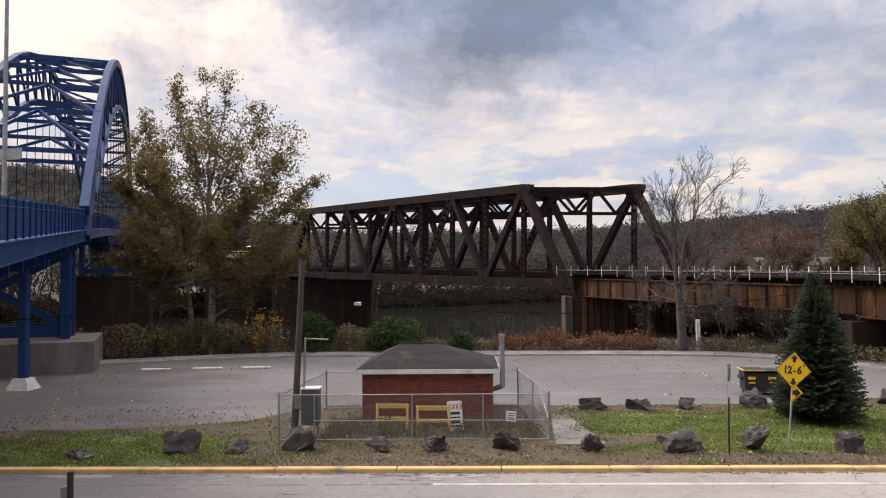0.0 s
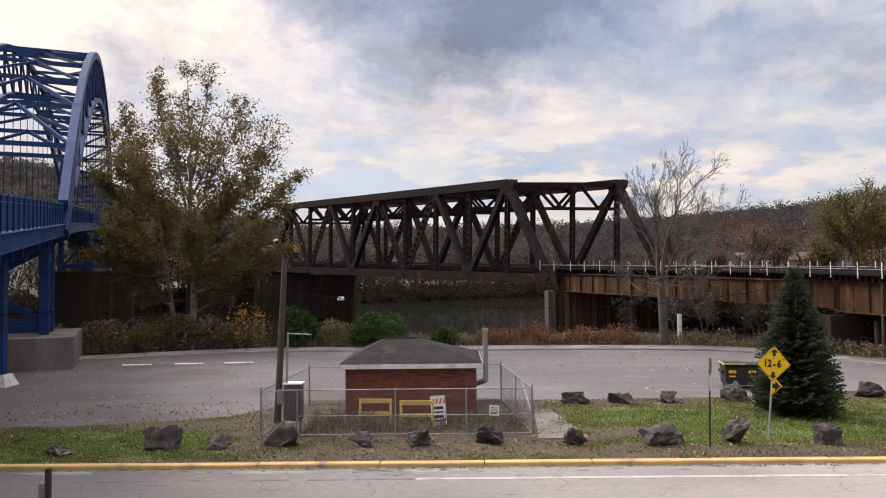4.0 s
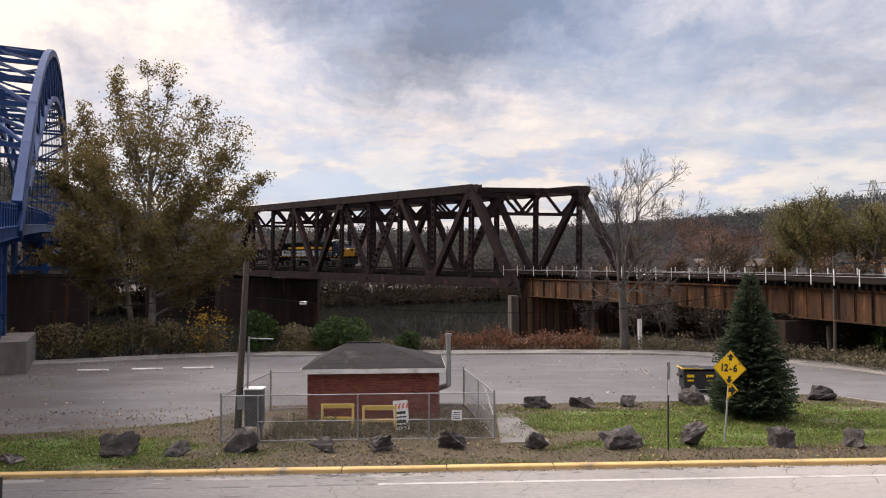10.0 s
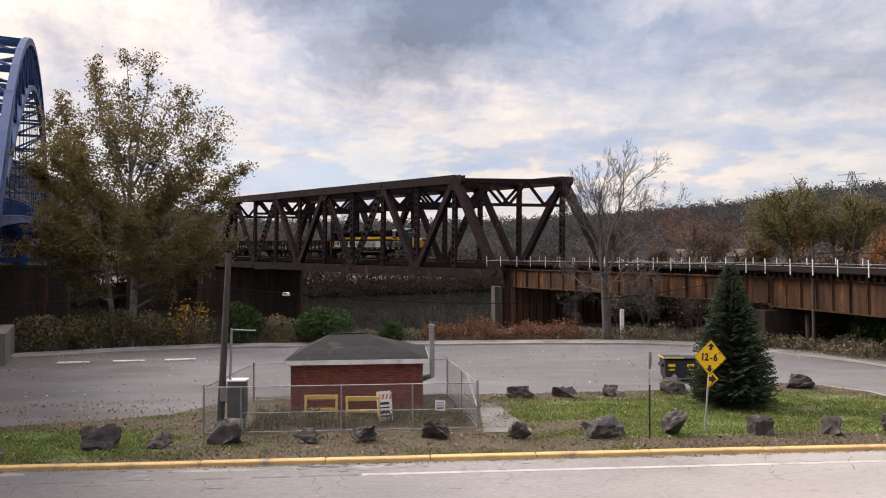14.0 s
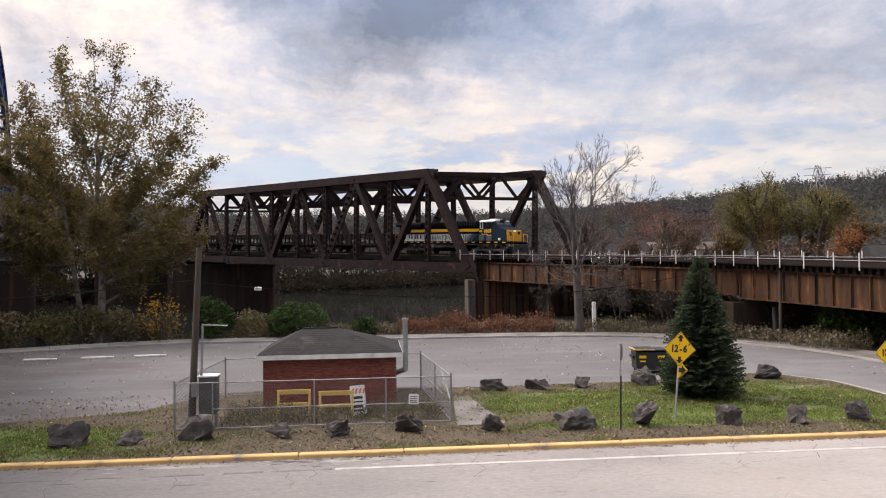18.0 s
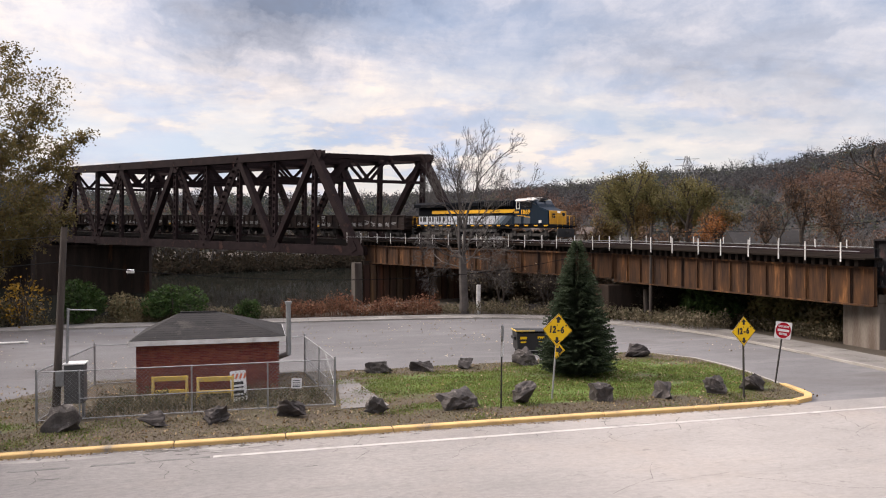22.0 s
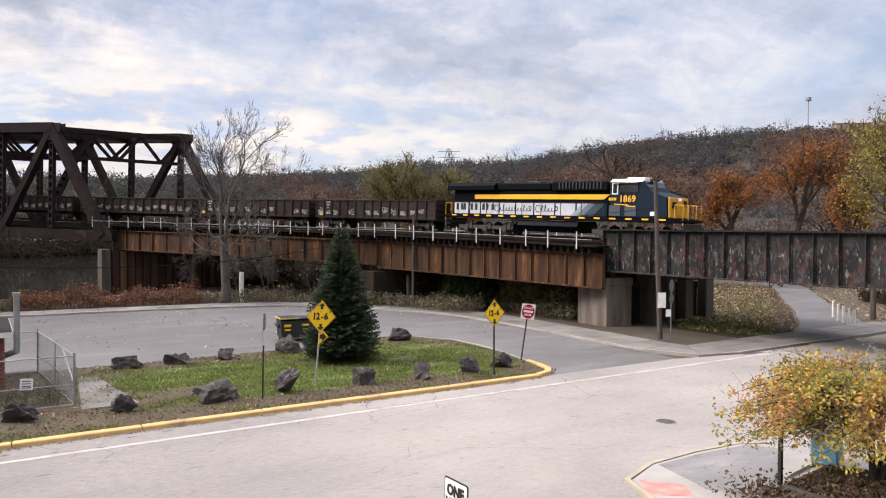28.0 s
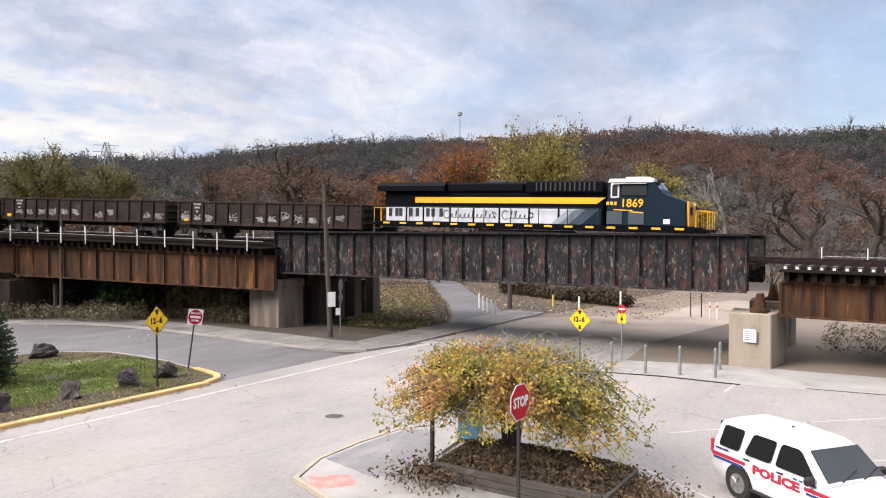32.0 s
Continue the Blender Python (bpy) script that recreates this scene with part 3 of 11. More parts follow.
def build_roads():
    bm = bmesh.new()
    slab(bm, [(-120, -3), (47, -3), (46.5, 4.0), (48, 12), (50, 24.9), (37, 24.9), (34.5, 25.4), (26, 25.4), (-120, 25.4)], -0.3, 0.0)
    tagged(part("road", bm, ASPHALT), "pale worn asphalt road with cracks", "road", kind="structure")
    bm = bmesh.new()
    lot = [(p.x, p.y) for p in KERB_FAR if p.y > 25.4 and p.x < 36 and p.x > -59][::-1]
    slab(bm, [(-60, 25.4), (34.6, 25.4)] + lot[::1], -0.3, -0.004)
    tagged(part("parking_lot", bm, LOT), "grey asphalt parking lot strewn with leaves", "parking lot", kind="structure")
    bm = bmesh.new()
    slab(bm, ISLAND, -0.2, 0.10)
    tagged(part("lawn", bm, GRASS_SOIL), "patchy lawn with bare soil and fallen leaves", "lawn", kind="structure")
    bm = bmesh.new()
    slab(bm, [(6.2, 29.0), (8.2, 29.1), (7.9, 31.95), (6.42, 31.9)], 0.0, 0.125)
    tagged(part("path_slab", bm, WALK), "cracked concrete path slab beside the fence", "path", kind="structure")
    bm = bmesh.new()
    slab(bm, [(6.43, 31.95), (7.88, 32.0), (7.5, 35.4), (6.7, 35.5)], 0.0, 0.12)
    tagged(part("path_slab", bm, WALK), "cracked concrete path slab beside the fence", "path", kind="structure")
    # pavement beyond the far kerb, slab by slab
    walk_root = thing("pavement", "stained concrete pavement slabs along the lot", "pavement", kind="structure")
    kerb_root = thing("kerb", "worn concrete kerb stones along the lot", "kerb", kind="structure")
    line = [Vector((p.x, p.y)) for p in KERB_FAR]
    rnd = random.Random(44)
    for i in range(len(line) - 1):
        p, q = line[i], line[i + 1]
        d0 = (line[min(i + 1, len(line) - 1)] - line[max(i - 1, 0)]).normalized()
        d1 = (line[min(i + 2, len(line) - 1)] - line[i]).normalized()
        n0, n1 = Vector((-d0.y, d0.x)), Vector((-d1.y, d1.x))
        e = (q - p).normalized() * 0.014
        for w0, w1 in ((0.11, 1.64), (1.67, 3.2)):
            bm = bmesh.new()
            slab(bm, [p + e + n0 * w0, q - e + n1 * w0, q - e + n1 * w1, p + e + n0 * w1], -0.2, 0.118 + rnd.uniform(-0.006, 0.006))
            part("paving_slab", bm, WALK_SLAB, walk_root)
        bm = bmesh.new()
        slab(bm, [p + e - n0 * 0.09, q - e - n1 * 0.09, q - e + n1 * 0.09, p + e + n0 * 0.09], -0.2, 0.13 + rnd.uniform(-0.012, 0.01))
        part("kerb_stone", bm, CONCRETE, kerb_root)
    bm = bmesh.new()
    slab(bm, [(1.5, 23.616), (41.5, 23.67), (41.5, 23.90), (1.5, 23.846)], -0.01, 0.008)
    west_end = bmesh.new()
    x = -30.0
    gaps = random.Random(61)
    while x < 1.0:
        e = min(x + gaps.uniform(0.4, 2.2), 1.4)
        y = 23.616 + (x - 1.5) * 0.00135
        slab(west_end, [(x, y + gaps.uniform(0, 0.08)), (e, y + gaps.uniform(0, 0.08)), (e, y + 0.23 - gaps.uniform(0, 0.08)), (x, y + 0.23 - gaps.uniform(0, 0.08))], -0.01, 0.006)
        x = e + gaps.uniform(0.1, 1.3)
    tagged(part("edge_line", west_end, FAINT_LINE), "faint remains of a white road edge line", "road marking", kind="structure")
    tagged(part("edge_line", bm, WHITE_LINE), "worn white road edge line", "road marking", kind="structure")


WALK_SLAB = mat("pavement_slab", (0.22, 0.207, 0.193), (0.155, 0.145, 0.135), 0.4, 0.95, bump=0.25, c3=(0.10, 0.09, 0.08), fine=60, vary=0.16)
GREEN = ((12.6, 33.2, 6.2, 3.2), (17.5, 31.0, 6.0, 2.6), (20.5, 35.2, 5.0, 3.0), (24.6, 32.0, 2.8, 4.6), (15.0, 28.6, 7.0, 1.0), (-11.8, 28.5, 6.4, 3.3), (-22, 28.4, 8.0, 2.6), (22.0, 29.0, 4.0, 1.6))


def lawn_mat():
    """Bare soil with turf over the green patches, ragged at their rims."""
    m = mat("lawn_soil", (0.078, 0.066, 0.038), (0.086, 0.064, 0.042), 0.5, 1.0, bump=0.9, c3=(0.058, 0.044, 0.030), fine=24)
    nt = m.node_tree
    N, L = nt.nodes.new, nt.links.new
    p = nt.nodes["Principled BSDF"]
    base = p.inputs["Base Color"].links[0].from_socket
    co = N("ShaderNodeTexCoord")
    for scale, lo, hi, colour in ((1.1, 0.50, 0.66, (0.048, 0.036, 0.025)), (4.0, 0.54, 0.66, (0.125, 0.096, 0.062)), (9.0, 0.56, 0.66, (0.034, 0.026, 0.019))):
        nz, mr, mx = N("ShaderNodeTexNoise"), N("ShaderNodeMapRange"), N("ShaderNodeMix")
        nz.inputs["Scale"].default_value, nz.inputs["Detail"].default_value, nz.inputs["Roughness"].default_value = scale, 8, 0.7
        L(co.outputs["Object"], nz.inputs[0])
        mr.inputs["From Min"].default_value, mr.inputs["From Max"].default_value, mr.inputs["To Max"].default_value = lo, hi, 0.7
        L(nz.outputs[0], mr.inputs[0])
        mx.data_type = "RGBA"
        L(mr.outputs[0], mx.inputs[0])
        L(base, mx.inputs[6])
        mx.inputs[7].default_value = (*colour, 1)
        base = mx.outputs[2]
    best = None
    for cx, cy, rx, ry in GREEN:
        mp, ln = N("ShaderNodeMapping"), N("ShaderNodeVectorMath")
        mp.inputs["Scale"].default_value = (1 / rx, 1 / ry, 0)
        mp.inputs["Location"].default_value = (-cx / rx, -cy / ry, 0)
        L(co.outputs["Object"], mp.inputs[0])
        ln.operation = "LENGTH"
        L(mp.outputs[0], ln.inputs[0])
        if best is None:
            best = ln.outputs["Value"]
        else:
            mn = N("ShaderNodeMath"); mn.operation = "MINIMUM"
            L(best, mn.inputs[0])
            L(ln.outputs["Value"], mn.inputs[1])
            best = mn.outputs[0]
    nz, ad, mr, mx = N("ShaderNodeTexNoise"), N("ShaderNodeMath"), N("ShaderNodeMapRange"), N("ShaderNodeMix")
    nz.inputs["Scale"].default_value, nz.inputs["Detail"].default_value, nz.inputs["Roughness"].default_value = 0.8, 9, 0.68
    L(co.outputs["Object"], nz.inputs[0])
    ad.operation = "MULTIPLY_ADD"; ad.inputs[1].default_value = 1.5
    L(nz.outputs[0], ad.inputs[0])
    L(best, ad.inputs[2])
    mr.inputs["From Min"].default_value, mr.inputs["From Max"].default_value, mr.inputs["To Max"].default_value = 1.75, 1.35, 0.92
    L(ad.outputs[0], mr.inputs[0])
    g = N("ShaderNodeValToRGB")
    g.color_ramp.elements[0].position, g.color_ramp.elements[0].color = 0.35, (0.055, 0.105, 0.014, 1)
    g.color_ramp.elements[1].position, g.color_ramp.elements[1].color = 0.65, (0.105, 0.155, 0.025, 1)
    n2 = N("ShaderNodeTexNoise"); n2.inputs["Scale"].default_value, n2.inputs["Detail"].default_value = 2.2, 8
    L(co.outputs["Object"], n2.inputs[0])
    L(n2.outputs[0], g.inputs[0])
    mx.data_type = "RGBA"
    L(mr.outputs[0], mx.inputs[0])
    L(base, mx.inputs[6])
    L(g.outputs[0], mx.inputs[7])
    L(mx.outputs[2], p.inputs["Base Color"])
    return m


GRASS_SOIL = lawn_mat()


# ---- railway truss ----
def build_truss():
    m = Matrix.Translation((*TRUSS_AT, 5.55)) @ Matrix.Rotation(radians(TRUSS_AZ), 4, "Z") @ Matrix.Rotation(-math.atan(TRUSS_RISE), 4, "Y")
    root = thing("railway_truss_bridge", "dark brown riveted steel through truss railway bridge over the river", "bridge", m=m)
    P, H, NB = 7.62, 13.0, 10
    SHIFT, W = -9.7, 10.7
    for side, y in ((0, 0.0), (1, -W)):
        x0 = SHIFT * side
        low = [Vector((x0 + P * i, y, 0.5)) for i in range(NB + 1)]
        top = [Vector((x0 + P * i, y, H)) for i in range(NB + 1)]
        bm = bmesh.new(); bar(bm, low[0] - Vector((0.6, 0, 0)), low[-1] + Vector((0.6, 0, 0)), 0.7, 1.2); part("bottom_chord", bm, STEEL_BROWN, root)
        bm = bmesh.new(); bar(bm, top[1] - Vector((0.3, 0, 0)), top[-2] + Vector((0.3, 0, 0)), 0.95, 1.15); part("top_chord", bm, STEEL_BROWN, root)
        for a, b in ((low[0], top[1]), (low[-1], top[-2])):
            bm = bmesh.new(); bar(bm, a, b, 1.0, 0.95, (0, 1, 0)); part("end_post", bm, STEEL_BROWN, root)
        for i in range(1, NB):
            bm = bmesh.new()
            for o in (-0.26, 0.26):
                bar(bm, low[i] + Vector((o, 0, 0)), top[i] + Vector((o, 0, 0)), 0.5, 0.13, (1, 0, 0))
            n = 14
            for k in range(n + 1):
                z = low[i].z + k * (top[i].z - low[i].z) / n
                for o in (-0.2, 0.2):
                    box(bm, low[i].x, y + o, z, 0.42, 0.04, 0.36)
            part("post", bm, STEEL_BROWN, root)
        for i in range(1, NB - 1):
            a, b = (top[i], low[i + 1]) if i % 2 else (low[i], top[i + 1])
            bm = bmesh.new()
            if i % 4 in (1, 2):
                bar(bm, a, b, 0.75, 0.85, (0, 1, 0))
            else:
                # laced: two channels tied by plates
                d = (b - a).normalized()
                off = d.cross(Vector((0, 1, 0))).normalized() * 0.34
                for o in (off, -off):
                    bar(bm, a + o, b + o, 0.6, 0.2, (0, 1, 0))
                for k in range(15):
                    c = a.lerp(b, k / 14)
                    for o in (-0.24, 0.24):
                        bar(bm, c + Vector((0, o, 0)) - d * 0.2, c + Vector((0, o, 0)) + d * 0.2, 0.04, 0.62, (0, 1, 0))
            part("diagonal", bm, STEEL_BROWN, root)
        for i in range(NB + 1):
            for q, z in ((low[i], 0.9), (top[i], -0.6)):
                if z < 0 and i in (0, NB):
                    continue
                bigp = (i % 2 == 0) if z > 0 else (i % 2 == 1)
                bm = bmesh.new()
                wd = 1.5 if bigp else 0.7
                hh = 2.0 if bigp else 1.1
                s = 1 if z > 0 else -1
                zz = q.z - s * 0.5
                for o in (-0.36, 0.36):
                    pts = [(-wd, 0), (wd, 0), (wd, hh * 0.4), (wd * 0.35, hh), (-wd * 0.35, hh), (-wd, hh * 0.4)]
                    vs = [bm.verts.new((q.x + u, y + o, zz + s * v)) for u, v in pts]
                    vt = [bm.verts.new((q.x + u, y + o * 1.08, zz + s * v)) for u, v in pts]
                    bm.faces.new(vs); bm.faces.new(vt[::-1])
                    for k in range(6):
                        bm.faces.new((vs[k], vt[k], vt[(k + 1) % 6], vs[(k + 1) % 6]))
                bmesh.ops.recalc_face_normals(bm, faces=bm.faces)
                part("gusset_plate", bm, STEEL_BROWN, root)
    # sway frames across the top, floor beams and stringers
    for i in range(1, NB):
        a, b = Vector((P * i, 0, H)), Vector((P * i + SHIFT, -W, H))
        bm = bmesh.new()
        bar(bm, a - Vector((0, 0, 0.1)), b - Vector((0, 0, 0.1)), 0.4, 0.6)
        deep = 3.3 if i in (1, NB - 1) else 2.9
        bar(bm, a - Vector((0, 0, deep)), b - Vector((0, 0, deep)), 0.3, 0.42)
        n = 6
        for k in range(n):
            u0, u1 = a.lerp(b, k / n), a.lerp(b, (k + 1) / n)
            if k % 2:
                u0, u1 = u1, u0
            bar(bm, u0 - Vector((0, 0, 0.2)), u1 - Vector((0, 0, deep)), 0.22, 0.42)
        part("sway_frame", bm, STEEL_BROWN, root)
        if i < NB - 1:
            bm = bmesh.new()
            c, d = Vector((P * (i + 1), 0, H)), Vector((P * (i + 1) + SHIFT, -W, H))
            bar(bm, a, d, 0.4, 0.4); bar(bm, b, c, 0.4, 0.4)
            part("top_bracing", bm, STEEL_BROWN, root)
    for i in range(NB + 1):
        bm = bmesh.new()
        bar(bm, Vector((P * i, 0, 0.75)), Vector((P * i + SHIFT, -W, 0.75)), 0.4, 1.3)
        part("floor_beam", bm, STEEL_BLACK, root)
    for y in (-2.1, -3.7, -6.7, -8.3):
        bm = bmesh.new()
        bar(bm, (-10 - y, y, 1.45), (P * NB + 4, y, 1.45), 0.4, 0.75)
        part("stringer", bm, STEEL_BLACK, root)
    return root


# ---- plate girder spans ----
S_TRUSS = track_near(*TC)
S_GL, S_GR = track_near(43.0, 37.4), track_near(46.1, 5.0)


def girder_web(bm, pts, z0, z1, n_stiff, thick=0.3, flange=0.5, mi=0):
    """A plate girder along a line of two places: web, flanges, stiffeners."""
    a, b = pts
    d = b - a
    up = Vector((0, 0, 1))
    mid = Vector((0, 0, (z0 + z1) / 2))
    bar(bm, a + mid, b + mid, 0.06, z1 - z0 - 0.1)
    for z in (z0 + 0.05, z1 - 0.05):
        bar(bm, a + up * z, b + up * z, flange, 0.1)
    for k in range(n_stiff + 1):
        q = a.lerp(b, k / n_stiff)
        bar(bm, q + up * (z0 + 0.1), q + up * (z1 - 0.1), thick, 0.05, d)
        for o in (-1, 1):
            bar(bm, q + up * (z0 + 0.1) + d.normalized() * 0.07 * o + d.cross(up).normalized() * 0.06, q + up * (z1 - 0.1) + d.normalized() * 0.07 * o + d.cross(up).normalized() * 0.06, 0.03, 0.1, d)


def build_spans():
    # black through girders over the street
    root = thing("street_girder_bridge", "black painted plate girder railway span with peeling paint over the street", "bridge")
    gl, gr = Vector((41.2, 37.4, 3.93)), Vector((43.52, 5.95, 3.72))
    for off in (0.0, 9.4):
        o = Vector((off, off * 0.07, 0))
        bm = bmesh.new()
        girder_web(bm, (gl + o, gr + o), 0.0, 3.05, 23, 0.5, 0.62)
        part("girder", bm, STEEL_GREY, root)
    for k in range(12):
        q = gl.lerp(gr, (k + 0.5) / 12)
        bm = bmesh.new()
        bar(bm, q + Vector((0.1, 0, 0.75)), q + Vector((9.3, 0.6, 0.75)), 0.35, 0.9)
        part("floor_beam", bm, STEEL_BLACK, root)
    bm = bmesh.new()
    bar(bm, gl + Vector((4.7, 0, 1.35)), gr + Vector((4.7, 0, 1.35)), 9.0, 0.3)
    part("deck", bm, STEEL_BLACK, root)
    # rusty deck girders between the truss and the street, and past the street
    for name, s0, s1, depth, n in (("deck_girder_span", S_TRUSS + 1.0, S_TRUSS + 38.0, 2.2, 17), ("deck_girder_span", S_TRUSS + 38.4, S_GL - 0.4, 2.45, 15), ("deck_girder_span", S_GR + 0.8, S_GR + 26, 1.8, 13), ("deck_girder_span", S_GR + 26.4, S_GR + 60, 1.8, 13)):
        root = thing(name, "rusty brown deck plate girder railway span on piers", "bridge", "deck girder spans")
        for off in (2.3, -2.3, -6.3):
            a, b = beside(s0, off), beside(s1, off)
            bm = bmesh.new()
            girder_web(bm, (a, b), -1.0 - depth, -0.95, n, 0.36, 0.5)
            part("girder", bm, STEEL_RUST, root)
        k = s0
        while k < s1 - 0.5:
            e = min(k + 3.0, s1)
            bm = bmesh.new()
            bar(bm, beside(k, -2.0, -0.42), beside(e, -2.0, -0.42), 10.8, 0.1)
            part("deck_section", bm, DECK_TIMBER, root)
            k = e
        bm = bmesh.new()
        k = s0 + 0.3
        while k < s1 - 0.3:
            bar(bm, beside(k, 3.1, -0.70), beside(k, -7.2, -0.70), 0.26, 0.42)
            k += 0.62
        tagged(part("tie", bm, DECK_TIMBER, root), kind="stuff")


# ---- rails ----
def build_rails():
    for name, off in (("rail", 0.75), ("rail", -0.75), ("rail", -3.45), ("rail", -4.95)):
        bm = bmesh.new()
        s = 40.0
        while s < TRACK_S[-1] - 2:
            bar(bm, beside(s, off, -0.09), beside(s + 3, off, -0.09), 0.075, 0.17)
            s += 3.0
        tagged(part(name, bm, STEEL_BROWN), "steel rail on the railway bridge", "rail", kind="structure")


# ---- the hut ----
def brick_mat():
    """Courses of red brick with pale joints, in metres."""
    m = mat("red_brickwork", (0.21, 0.06, 0.04), rough=0.9, bump=0)
    nt = m.node_tree
    N, L = nt.nodes.new, nt.links.new
    p = nt.nodes["Principled BSDF"]
    co, sep, comb = N("ShaderNodeTexCoord"), N("ShaderNodeSeparateXYZ"), N("ShaderNodeCombineXYZ")
    L(co.outputs["Object"], sep.inputs[0])
    ad = N("ShaderNodeMath")
    L(sep.outputs[0], ad.inputs[0])
    L(sep.outputs[1], ad.inputs[1])
    L(ad.outputs[0], comb.inputs[0])
    L(sep.outputs[2], comb.inputs[1])
    b = N("ShaderNodeTexBrick")
    b.inputs["Color1"].default_value, b.inputs["Color2"].default_value, b.inputs["Mortar"].default_value = (0.235, 0.062, 0.042, 1), (0.165, 0.046, 0.035, 1), (0.24, 0.17, 0.14, 1)
    b.inputs["Scale"].default_value = 1.0
    b.inputs["Brick Width"].default_value, b.inputs["Row Height"].default_value, b.inputs["Mortar Size"].default_value = 0.215, 0.075, 0.007
    b.inputs["Bias"].default_value = -0.1
    L(comb.outputs[0], b.inputs[0])
    nz = N("ShaderNodeTexNoise"); nz.inputs["Scale"].default_value, nz.inputs["Detail"].default_value = 1.1, 6
    L(co.outputs["Object"], nz.inputs[0])
    mr = N("ShaderNodeMapRange"); mr.inputs["From Min"].default_value, mr.inputs["From Max"].default_value = 0.3, 0.7
    mr.inputs["To Min"].default_value, mr.inputs["To Max"].default_value = 0.78, 1.15
    L(nz.outputs[0], mr.inputs[0])
    hs = N("ShaderNodeHueSaturation")
    L(mr.outputs[0], hs.inputs["Value"])
    L(b.outputs[0], hs.inputs["Color"])
    L(hs.outputs[0], p.inputs["Base Color"])
    bp = N("ShaderNodeBump"); bp.inputs["Strength"].default_value, bp.inputs["Distance"].default_value, bp.invert = 0.5, 0.01, True
    L(b.outputs["Fac"], bp.inputs["Height"])
    L(bp.outputs[0], p.inputs["Normal"])
    return m


BRICKRED = brick_mat()
BRICK = mat("red_brick", (0.225, 0.064, 0.044), (0.175, 0.05, 0.037), 3.0, 0.92, bump=0.3, c3=(0.12, 0.045, 0.036), vary=0.22)
BRICK_REST = mat("red_brick_rest", (0.225, 0.064, 0.044), (0.175, 0.05, 0.037), 3.0, 0.92, bump=0.3, c3=(0.12, 0.045, 0.036), vary=0.22, island=True)
MORTAR = mat("mortar", (0.22, 0.19, 0.17), (0.17, 0.15, 0.135), 4.0, 0.95)
SHINGLE = mat("dark_shingles", (0.036, 0.034, 0.034), (0.026, 0.025, 0.026), 1.2, 0.95, bump=0.4, c3=(0.07, 0.065, 0.06), fine=14, vary=0.12, spec=0.15)
HUT = (-2.35, 33.9, 3.9, 38.9)


